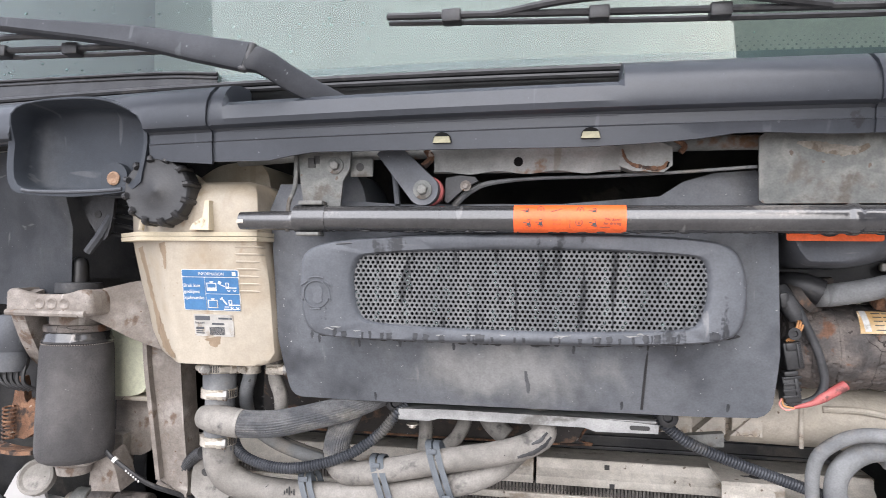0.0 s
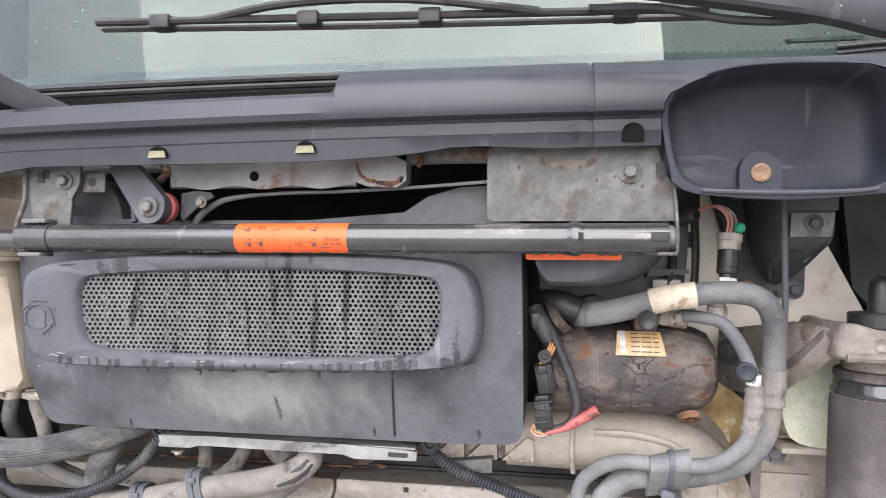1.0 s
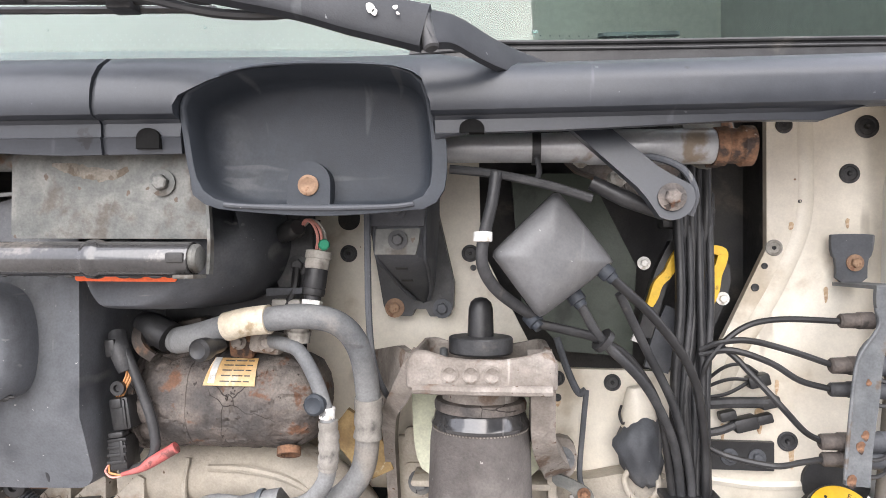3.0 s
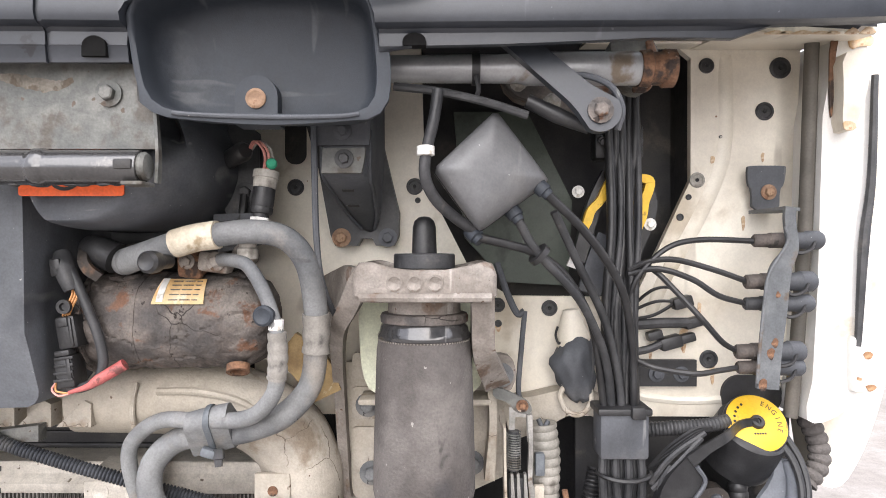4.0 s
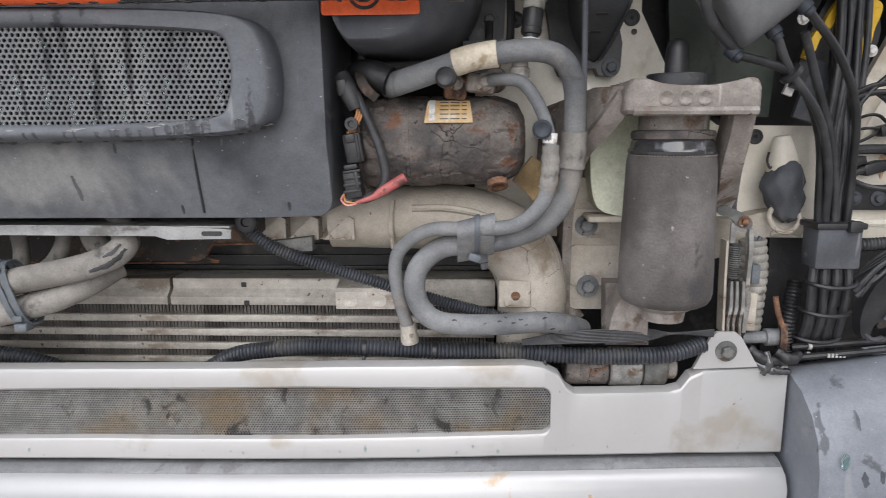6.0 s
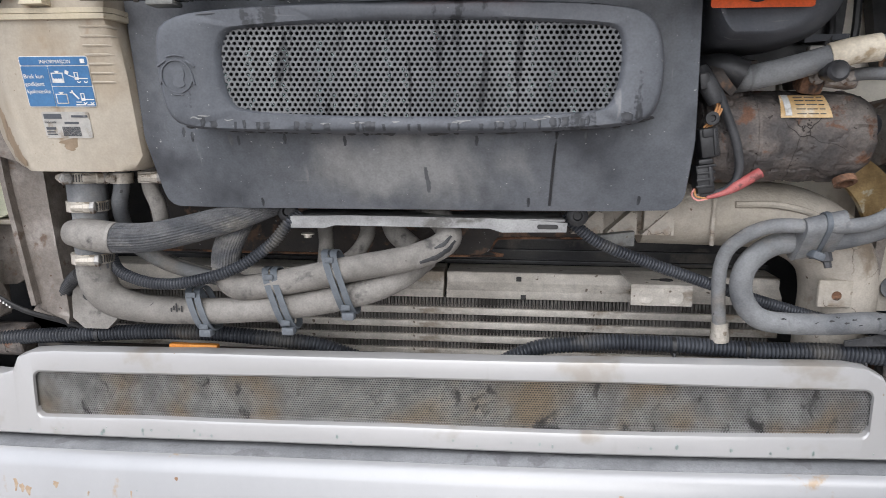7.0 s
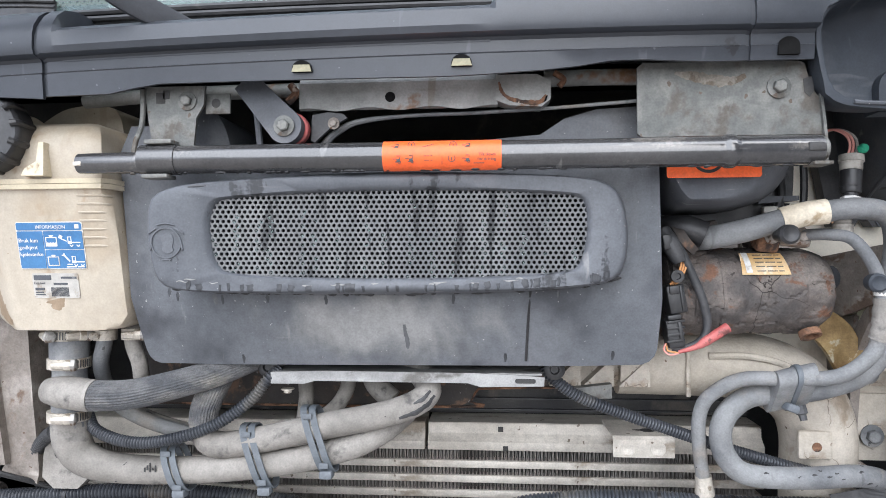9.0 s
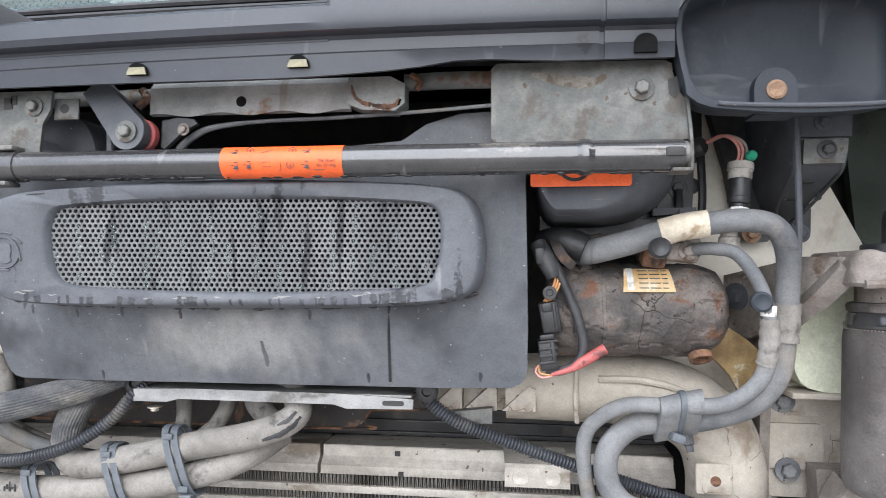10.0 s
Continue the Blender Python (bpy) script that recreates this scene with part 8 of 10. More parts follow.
tube(b, [(0.5212, 0.852, 1.432), (0.5216, 0.854, 1.414), (0.521, 0.856, 1.396), (0.519, 0.859, 1.384)], [0.0094, 0.0106, 0.0102, 0.0106], 14, 10, (0.012, 0.0010))
part("ferrule", b, M_HOSE, hb)
b = B()
lathe(b, (0.5200, 0.852, 1.434), (0.05, 0, 1), [(0, 0.0078), (0.011, 0.0078)], 12)
part("white_sleeve", b, M_PAPER, hb, "white marking sleeve")
b = B()
lathe(b, (0.512, 0.856, 1.449), (-0.1, -1, 0), [(0, 0.0095), (0.010, 0.0108), (0.016, 0.0104), (0.018, 0.008), (0.016, 0.004)], 20)
part("bleed_plug", b, M_CUP, hb, "round grey bleed plug")
b = B()
lathe(b, (0.352, 0.944, 1.200), (0.1, 0.1, -1), [(0, 0.0105), (0.010, 0.0105), (0.020, 0.012), (0.026, 0.012)], 14)
part("end_fitting", b, M_CLAMP, hb)
hc = thing("hose_clip", (0.44, 0.9, 1.31), "blue grey twin hose clip with bolted strap", "hose clip")
def clip_band(x0, x1, g, name_, mat_):
    """A band that wraps the thin hose in front and the thick one behind."""
    loops = []
    for x in np.linspace(x0, x1, 4):
        s_ = (x - 0.44) * 0.24
        c1_, c2_ = Vector((x, 0.886, 1.336 + s_)), Vector((x, 0.911, 1.311 + s_))
        w_ = 0.0005 if x in (x0, x1) else 0.0
        pts_ = []
        d_ = Vector((0, c2_.y - c1_.y, c2_.z - c1_.z)).normalized()
        base_ = math.atan2(d_.z, d_.y)
        for k in range(11):
            a_ = base_ + math.pi / 2 + math.pi * k / 10
            pts_.append((x, c1_.y + (0.0105 + g - w_) * math.cos(a_), c1_.z + (0.0105 + g - w_) * math.sin(a_)))
        for k in range(11):
            a_ = base_ - math.pi / 2 + math.pi * k / 10
            pts_.append((x, c2_.y + (0.0155 + g - w_) * math.cos(a_), c2_.z + (0.0155 + g - w_) * math.sin(a_)))
        loops.append(pts_)
    b_ = B()
    loft(b_, loops)
    return part(name_, b_, mat_, hc)


clip_band(0.418, 0.462, 0.002, "clip_body", M_HOSEB)
clip_band(0.4385, 0.4445, 0.0045, "strap", M_TIE)
b = B()
lathe(b, (0.448, 0.892, 1.302), (0.15, -0.3, -1), [(0, 0.0065), (0.010, 0.0065), (0.011, 0.0045), (0.018, 0.004)], 6)
part("clip_screw", b, M_BLACKDUST, hc)
b = B()
box(b, (0.430, 0.446), (0.884, 0.900), (1.294, 1.304), 0.003, rot=(0, 20, 10))
part("clip_tail", b, M_TIE, hc)

sensor = thing("hose_sensor", (0.495, 0.87, 1.53), "black pressure sensor with grey socket and coloured wires", "sensor")
b = B()
lathe(b, (0.4985, 0.873, 1.545), (0.10, 0.12, 1), [(0, 0.008), (0.006, 0.0085), (0.0065, 0.0105), (0.009, 0.0115), (0.013, 0.0115), (0.0135, 0.0108), (0.016, 0.0115), (0.033, 0.0115), (0.034, 0.009)], 20)
part("sensor_body", b, M_BLACK, sensor)
b = B()
lathe(b, (0.5017, 0.877, 1.578), (0.10, 0.12, 1), [(0, 0.0115), (0.002, 0.0122), (0.010, 0.0122), (0.0105, 0.0135), (0.018, 0.0132), (0.019, 0.008)], 20)
part("socket", b, M_CONN, sensor)
b = B()
lathe(b, (0.4978, 0.872, 1.537), (0.10, 0.12, 1), [(0, 0.0105), (0.010, 0.0105)], 6)
part("hex_base", b, M_PAPER, sensor)
b = B()
lathe(b, (0.5105, 0.872, 1.602), (0.3, -1, 0.2), [(0, 0.0055), (0.004, 0.006), (0.007, 0.0045)], 9)
part("green_clip", b, M_GREEN, sensor)
for dx, m_ in ((0, M_PINK), (0.004, M_PINK), (0.008, M_CONN)):
    b = B()
    tube(b, [(0.500 + dx, 0.880, 1.596), (0.502 + dx, 0.879, 1.610), (0.497 + dx, 0.882, 1.622), (0.486 + dx * 0.7, 0.892, 1.629), (0.474 + dx * 0.4, 0.915, 1.624)], 0.0015, 6)
    part("wire", b, m_, sensor)
b = B()
lathe(b, (0.466, 0.912, 1.620), (0.6, -0.6, 0.15), [(-0.03, 0.010), (0.006, 0.011), (0.010, 0.008)], 12)
part("wire_boot", b, M_BLACK, sensor, "black rubber boot on the wires")
b = B()
lathe(b, (0.487, 0.868, 1.505), (0.03, 0, 1), [(0, 0.011), (0.010, 0.011), (0.012, 0.009), (0.030, 0.009)], 12)
part("lower_adapter", b, M_CONN, sensor)

# ---- cream fan housing under the heater ----
housing = thing("cast_housing", (0.4, 0.98, 1.2), "cream cast aluminium housing curving round under the heater", "housing")
b = B()
tube(b, [(0.25, 0.985, 1.335), (0.32, 0.985, 1.336), (0.40, 0.985, 1.335), (0.455, 0.985, 1.322), (0.498, 0.99, 1.290), (0.516, 0.995, 1.245), (0.517, 1.0, 1.19), (0.515, 1.0, 1.15)], [0.040, 0.042, 0.044, 0.046, 0.047, 0.047, 0.046, 0.045], 28)
part("scroll", b, M_CASTW, housing)
b = B()
prism(b, [(0.165, 1.352), (0.305, 1.352), (0.305, 1.315), (0.295, 1.308), (0.165, 1.310)], 0.962, 1.0, 0.004)
part("flange", b, M_CASTW, housing)
for x in (0.18, 0.222, 0.268):
    b = B()
    prism(b, [(x - 0.022, 1.312), (x + 0.018, 1.312), (x + 0.018, 1.338), (x + 0.010, 1.342)], 0.940, 0.962, 0.002)
    part("gusset", b, M_CASTW, housing)
b = B()
tube(b, [(0.36, 0.944, 1.352), (0.41, 0.941, 1.352), (0.46, 0.944, 1.338), (0.51, 0.952, 1.300)], 0.0045, 8)
part("scroll_rib", b, M_CASTW, housing)
b = B()
tube(b, [(0.335, 0.945, 1.362), (0.333, 0.940, 1.33), (0.335, 0.945, 1.30)], 0.003, 8)
part("joint_line", b, M_CASTW, housing)
b = B()
box(b, (0.470, 0.512), (0.945, 0.953), (1.222, 1.258), 0.003)
pad = part("boss_pad", b, M_CASTW, housing)
b = B()
lathe(b, (0.492, 0.9445, 1.238), (0, -1, 0), [(0, 0.006), (0.0006, 0.006), (0.0007, 0.0045)], 14)
part("bolt_hole", b, M_RUST, pad)
b = B()
prism(b, [(0.185, 1.312), (0.235, 1.318), (0.235, 1.300), (0.195, 1.298)], 0.925, 0.94, 0.004)
part("corroded_lug", b, M_GALV, housing)
b = B()
slab(b, [(0.50, 0.975, 1.40), (0.53, 0.975, 1.375), (0.548, 0.975, 1.34)], [0.04, 0.045, 0.04], [0.01] * 3, 0.002)
single("sealant_patch", b, surf("amber sealant", (0.16, 0.095, 0.03), (0.34, 0.235, 0.10), 26, 0.45, 0.6, bump=0.4, stain=(0.46, 0.40, 0.28), sscale=30, slow=0.58, shigh=0.64), "amber coated bracket behind the heater", "bracket")

# ---- right-hand wall fittings ----
side_plate = thing("duct_bracket", (0.455, 0.97, 1.60), "dark dusty bracket with a bolt behind the air duct", "bracket")
b = B()
prism(b, chaikin([(0.425, 1.548), (0.470, 1.548), (0.474, 1.556), (0.476, 1.620), (0.470, 1.66), (0.425, 1.66)], 1), 0.962, 0.968, 0.002)
plate_ = part("bracket_plate", b, M_BLACKDUST, side_plate)
bolt((0.456, 0.9615, 1.581), 0.007, plate_, M_BLACKDUST)
b = B()
prism(b, [(0.424, 1.546), (0.474, 1.550), (0.474, 1.556), (0.424, 1.555)], 0.945, 0.963, 0.0015)
part("bracket_flange", b, M_COVER, side_plate)
b = B()
prism(b, [(0.292, 1.552), (0.425, 1.552), (0.474, 1.548), (0.470, 1.520), (0.420, 1.510), (0.292, 1.508)], 0.972, 0.980, 0.002)
part("lower_skirt", b, M_BLACK, side_plate, "black rubber skirt")
for rod_ in ([(0.456, 0.955, 1.578), (0.455, 0.950, 1.556), (0.448, 0.948, 1.536)], [(0.480, 0.950, 1.632), (0.4815, 0.948, 1.572), (0.479, 0.948, 1.530)]):
    b = B()
    tube(b, rod_, 0.0048, 8)
    part("stay_rod", b, M_BLACK, side_plate)
b = B()
box(b, (0.430, 0.464), (0.944, 0.956), (1.532, 1.543), 0.003)
single("pale_connector", b, M_OLDPAPER, "pale plastic connector above the heater canister", "connector")
b = B()
lathe(b, (0.465, 0.945, 1.5075), (-0.2, -1, 0), [(0, 0.013), (0.008, 0.015), (0.014, 0.014), (0.016, 0.009), (0.013, 0.005)], 18)
single("heater_outlet", b, M_CAST, "round brown cast outlet behind the hose", "pipe stub")
brk = thing("cab_bracket", (0.57, 1.02, 1.5), "black pressed steel cab bracket with two bolts", "bracket")
b = B()
prism(b, [(0.490, 1.76), (0.506, 1.700), (0.530, 1.614), (0.545, 1.532), (0.551, 1.519), (0.579, 1.519), (0.584, 1.528), (0.597, 1.528), (0.602, 1.519), (0.624, 1.519), (0.630, 1.530), (0.631, 1.560), (0.612, 1.64), (0.597, 1.70), (0.586, 1.76)], 1.018, 1.040, 0.003)
part("bracket_shell", b, M_BLACKDUST, brk)
# its pressed nose comes forward from the wall and narrows downwards
b = B()
loft(b, [[(x0, 1.02, z), (x0, y + 0.010, z), (x0 + 0.006, y, z), (x1 - 0.006, y, z), (x1, y + 0.010, z), (x1, 1.02, z)] for z, x0, x1, y in (
    (1.760, 0.545, 0.612, 0.880), (1.640, 0.555, 0.613, 0.876), (1.618, 0.558, 0.612, 0.875), (1.593, 0.560, 0.610, 0.877), (1.588, 0.561, 0.610, 0.886), (1.578, 0.564, 0.610, 0.914), (1.565, 0.569, 0.609, 0.952), (1.552, 0.576, 0.607, 0.984), (1.541, 0.584, 0.603, 1.004), (1.536, 0.590, 0.600, 1.014))])
nose = part("pressed_nose", b, M_COVER, brk, "black pressed nose of the bracket")
for lip_ in ([(0.560, 0.886, 1.640), (0.5605, 0.886, 1.595), (0.566, 0.925, 1.576), (0.574, 0.975, 1.555), (0.586, 1.006, 1.540)], [(0.611, 0.886, 1.640), (0.6105, 0.886, 1.595), (0.6105, 0.925, 1.576), (0.608, 0.975, 1.555), (0.602, 1.006, 1.540)]):
    b = B()
    tube(b, lip_, 0.0022, 8)
    part("folded_edge", b, M_COVER, nose, "scuffed folded edge")
b = B()
prism(b, [(0.5625, 1.5930), (0.5640, 1.6185), (0.6080, 1.6190), (0.6065, 1.6050), (0.6035, 1.5930)], 0.8685, 0.8755, 0.0012)
block_ = part("latch_block", b, M_GALV, brk, "dull steel latch block with a nut")
bolt((0.586, 0.8683, 1.6075), 0.0058, block_, M_BLACKDUST)
b = B()
prism(b, [(0.5575, 1.6215), (0.5560, 1.6600), (0.6140, 1.6600), (0.6115, 1.6215)], 0.870, 0.8765, 0.0015)
upper_ = part("upper_latch", b, M_COVER, brk, "grey steel latch cover")
bolt((0.584, 0.8698, 1.636), 0.0055, upper_, M_COVER)
for x, m_ in ((0.559, M_TAN), (0.617, M_COVER)):
    bolt((x, 1.0175, 1.529), 0.007, brk, m_)
for z, y in ((1.5650, 0.9525), (1.5790, 0.9115)):
    b = B()
    box(b, (0.577, 0.590), (y - 0.003, y + 0.003), (z - 0.001, z + 0.001), 0.0005, rot=(-20, 0, 0))
    part("slot", b, M_VOID, nose)
b = B()
prism(b, rrect(0.480, 0.508, 1.625, 1.72, 0.013, 6), 1.0488, 1.0498, 0)
single("wall_slot", b, M_VOID, "dark rounded slot in the cab wall", "slot")
b = B()
tube(b, [(0.555, 0.866, 1.66), (0.556, 0.866, 1.60), (0.5575, 0.868, 1.53), (0.560, 0.880, 1.485), (0.566, 0.91, 1.45), (0.572, 0.96, 1.42)], [0.0034] * 6, 8)
single("grey_rod", b, M_COVER, "slim grey rod beside the cab bracket", "rod")

junction = thing("junction_box", (0.735, 0.86, 1.54), "dark grey plastic junction box hung on its corner", "junction box")
b = B()
raw = [(0.741, 1.656), (0.678, 1.594), (0.724, 1.532), (0.799, 1.586)]
edge = lambda p, q, f: (p[0] + (q[0] - p[0]) * f, p[1] + (q[1] - p[1]) * f)
dia = [edge(raw[i], raw[(i + 1) % 4], f) for i in range(4) for f in (0, 0.14, 0.5, 0.86)]
dia = resample(chaikin(dia, 2), 56)
cz = (0.733, 1.590)
sc = lambda k: [(cz[0] + (x - cz[0]) * k, cz[1] + (z - cz[1]) * k) for x, z in dia]
loft(b, [[(x, y + 0.34 * (x - 0.735), z) for x, z in sc(k)] for k, y in ((0.98, 0.915), (1.0, 0.91), (1.01, 0.872), (1.0, 0.862), (0.975, 0.854), (0.93, 0.848), (0.84, 0.842), (0.6, 0.835), (0.35, 0.832), (0.12, 0.831))])
part("box_lid", b, surf("smooth grey box plastic", (0.105, 0.106, 0.110), (0.135, 0.136, 0.139), 9, 0.38, 0.52, bump=0.06, bscale=900, stain=(0.17, 0.168, 0.163), sscale=9, slow=0.56, shigh=0.76, specks=((0.30, 0.30, 0.29), 200.0, 0.74), scratch=((0.20, 0.20, 0.197), 60.0, 0.71), grain=0.14), junction, smooth=50)
b = B()
loft(b, [[(x, y + 0.34 * (x - 0.735), z) for x, z in sc(1.03)] for y in (0.880, 0.888)])
part("box_seam", b, M_BLACK, junction)
for p, q in (((0.715, 0.875, 1.535), (0.722, 0.87, 1.527)), ((0.756, 0.875, 1.558), (0.764, 0.872, 1.546)), ((0.783, 0.87, 1.582), (0.793, 0.868, 1.572))):
    b = B()
    d = Vector(q) - Vector(p)
    lathe(b, p, d, [(0, 0.0085), (0.012, 0.0085), (0.013, 0.0065), (0.018, 0.006)], 10)
    part("cable_gland", b, M_CUP, junction)

harness = thing("cable_bundle", (0.9, 0.97, 1.16), "thick bundle of black cables held by a grey clamp", "cable bundle")
runs = [
    [(0.722, 0.868, 1.527), (0.757, 0.875, 1.519), (0.785, 0.885, 1.510), (0.82, 0.91, 1.485), (0.855, 0.94, 1.43), (0.872, 0.962, 1.35), (0.876, 0.965, 1.30)],
    [(0.764, 0.872, 1.546), (0.785, 0.882, 1.512), (0.833, 0.905, 1.462), (0.868, 0.94, 1.40), (0.882, 0.962, 1.34), (0.884, 0.965, 1.30)],
    [(0.793, 0.868, 1.572), (0.842, 0.89, 1.527), (0.885, 0.925, 1.470), (0.905, 0.955, 1.40), (0.909, 0.962, 1.34), (0.908, 0.965, 1.30)],
    [(0.806, 0.90, 1.555), (0.835, 0.92, 1.50), (0.872, 0.945, 1.43), (0.893, 0.962, 1.35), (0.894, 0.965, 1.30)],
]
for k in range(10):
    f = k / 9
    runs.append([(0.884 + 0.038 * f, 0.99 + 0.01 * (k % 2), 1.70), (0.886 + 0.034 * f, 0.985, 1.63), (0.886 + 0.032 * f + 0.004 * math.sin(k * 2.1), 0.975 + 0.01 * (k % 3), 1.54), (0.878 + 0.038 * f + 0.005 * math.sin(k * 1.3), 0.97, 1.44),
                 (0.880 + 0.034 * f, 0.972, 1.36), (0.874 + 0.042 * f, 0.966 + 0.008 * (k % 2), 1.30)])
for k, r in enumerate(runs):
    b = B()
    tube(b, r, 0.0048 if k < 4 else (0.0058, 0.0040, 0.0050, 0.0036)[k % 4], 10)
    part("cable", b, M_BLACKDUST if k % 2 else M_BLACK, harness)
for k in range(7):
    f = k / 6
    b = B()
    tube(b, [(0.874 + 0.042 * f, 0.964 + 0.006 * (k % 2), 1.285), (0.872 + 0.046 * f, 0.960 + 0.008 * (k % 2), 1.25), (0.876 + 0.044 * f + 0.003 * math.sin(k), 0.970 + 0.009 * (k % 2), 1.20), (0.880 + 0.048 * f, 1.000, 1.150), (0.88 + 0.05 * f, 1.030, 1.105)], 0.0052, 9)
    part("cable", b, M_BLACKDUST, harness)
b = B()
box(b, (0.866, 0.922), (0.945, 0.985), (1.274, 1.330), 0.004)
cl = part("bundle_clamp", b, M_COVER, harness, "square grey plastic clamp")
b = B()
box(b, (0.863, 0.925), (0.942, 0.988), (1.325, 1.333), 0.002)
box(b, (0.900, 0.916), (0.936, 0.946), (1.322, 1.336), 0.002)
part("clamp_collar", b, M_BLACK, cl)
for z, y_ in ((1.252, 0.963), (1.213, 0.971), (1.172, 0.990)):
    b = B()
    pts = [(0.898 + 0.031 * math.cos(2 * math.pi * k / 16), y_ - 0.019 * math.sin(2 * math.pi * k / 16), z + 0.002 * math.cos(2 * math.pi * k / 8)) for k in range(17)]
    tube(b, pts, 0.0028, 6, 2)
    part("cable_tie", b, M_BLACK, harness)
b = B()
lathe(b, (0.786, 0.886, 1.511), (0.7, 0.2, -0.6), [(0, 0.013), (0.006, 0.013)], 12)
part("cable_tie", b, M_BLACK, harness)

b = B()
tube(b, [(0.874, 1.005, 1.245), (0.866, 0.995, 1.215), (0.862, 0.992, 1.185), (0.868, 1.0, 1.150)], 0.0105, 12, 6, (0.0048, 0.0020))
part("corrugated_sleeve", b, M_BLACK, harness)
b = B()
box(b, (0.872, 0.932), (1.0, 1.03), (1.625, 1.668), 0.005)
blk_ = part("connector_block", b, M_BLACK, harness, "black cable connector block")
for k in range(5):
    b = B()
    lathe(b, (0.880 + 0.011 * k, 0.9995, 1.648 - 0.008 * (k % 2)), (0, -1, -0.4), [(0, 0.0055), (0.006, 0.0055), (0.007, 0.0040), (0.012, 0.0038)], 10)
    part("cable_seal", b, M_BLACKDUST, blk_)

tubing = thing("black_conduit", (0.68, 0.83, 1.54), "black plastic conduit with a white clip", "conduit")
b = B()
tube(b, [(0.640, 0.83, 1.672), (0.683, 0.83, 1.667), (0.73, 0.832, 1.657), (0.77, 0.836, 1.645)], 0.0042, 8)
part("branch", b, M_BLACKDUST, tubing)
b = B()
tube(b, [(0.683, 0.828, 1.668), (0.679, 0.826, 1.64), (0.671, 0.828, 1.605), (0.671, 0.832, 1.582), (0.682, 0.845, 1.562), (0.702, 0.860, 1.545), (0.722, 0.872, 1.533)], 0.0058, 10)
part("conduit_run", b, M_BLACKDUST, tubing)
b = B()
lathe(b, (0.671, 0.828, 1.6045), (0, 0, 1), [(0, 0.0070), (0.001, 0.0088), (0.009, 0.0088), (0.010, 0.0070)], 14)
part("white_clip", b, M_PAPER, tubing, "white plastic clip")

for path_, w_ in ((((0.898, 1.611), (0.885, 1.589), (0.878, 1.574), (0.867, 1.562), (0.862, 1.548), (0.857, 1.536)), 0.0060), (((0.922, 1.602), (0.937, 1.598), (0.936, 1.586), (0.931, 1.572), (0.928, 1.554), (0.919, 1.532), (0.914, 1.518)), 0.0066)):
    yc = thing("yellow_connector", (path_[-1][0], 1.0, path_[-1][1]), "yellow locking strip on a black cable connector", "connector", "yellow connectors")
    b = B()
    slab(b, [(x, 1.0, z) for x, z in path_], [w_ * 1.4] + [w_ * 1.7] * (len(path_) - 2) + [w_ * 1.2], [0.012] * len(path_), 0.0012)
    part("yellow_strip", b, M_YELLOW, yc)
    b = B()
    sd = -1 if path_[0][0] < 0.9 else 1
    slab(b, [(path_[0][0] - 0.004 * sd - 0.012 * (sd < 0), 1.012, 1.608), (path_[2][0] + 0.005 * sd, 1.012, 1.57), (path_[-1][0] + 0.004 * sd, 1.012, 1.50)], [0.016, 0.018, 0.016], [0.016] * 3, 0.003)
    part("black_shell", b, M_BLACK, yc)
    bolt((path_[2][0] + (-0.026 if sd < 0 else 0.004), 1.003, 1.585 if sd < 0 else 1.545), 0.0045, yc, M_PAPER)
b = B()
slab(b, [(0.889, 1.018, 1.606), (0.874, 1.018, 1.565), (0.846, 1.018, 1.492)], [0.006, 0.007, 0.012], [0.006] * 3, 0.001)
single("pale_strip", b, M_PAPER, "pale plastic strip along the cable opening", "strip")
b = B()
slab(b, [(0.893, 1.016, 1.53), (0.880, 1.016, 1.50), (0.868, 1.016, 1.46)], [0.030, 0.030, 0.028], [0.008] * 3, 0.003)
single("cable_guard", b, M_COVER, "dark grey plastic cable guard in the opening", "guard")

motor = thing("wiper_motor_rail", (0.76, 0.85, 1.68), "silver painted cross rail with a rusted end under the cowl", "rail")
b = B()
lathe(b, (0.630, 0.850, 1.694), (1, 0, 0), [(0, 0.0135), (0.10, 0.0140), (0.135, 0.0145), (0.14, 0.0165), (0.25, 0.0165), (0.255, 0.014)], 24)
part("rail_tube", b, M_RAIL, motor)
b = B()
lathe(b, (0.882, 0.850, 1.694), (1, 0, 0), [(0, 0.0175), (0.01, 0.0185), (0.012, 0.016), (0.022, 0.0165), (0.024, 0.019), (0.034, 0.0185), (0.036, 0.013)], 20)
part("rusted_end", b, M_RUST, motor, "rusted pivot end")
b = B()
lathe(b, (0.716, 0.850, 1.694), (1, 0, 0), [(0, 0.0150), (0, 0.0162), (0.008, 0.0162), (0.008, 0.0150)], 20)
tube(b, [(0.720, 0.835, 1.683), (0.722, 0.832, 1.668), (0.716, 0.832, 1.657)], 0.0026, 6)
part("black_strap", b, M_BLACK, motor)
b = B()
tube(b, [(0.80, 0.83, 1.680), (0.822, 0.822, 1.680), (0.846, 0.818, 1.669), (0.857, 0.818, 1.648), (0.853, 0.82, 1.628)], 0.0032, 8)
part("grey_cable", b, M_COVER, motor)
b = B()
tube(b, [(0.77, 0.84, 1.66), (0.80, 0.838, 1.645), (0.83, 0.835, 1.632)], [0.007, 0.008, 0.006], 10)
part("linkage_block", b, M_BLACK, motor)
b = B()
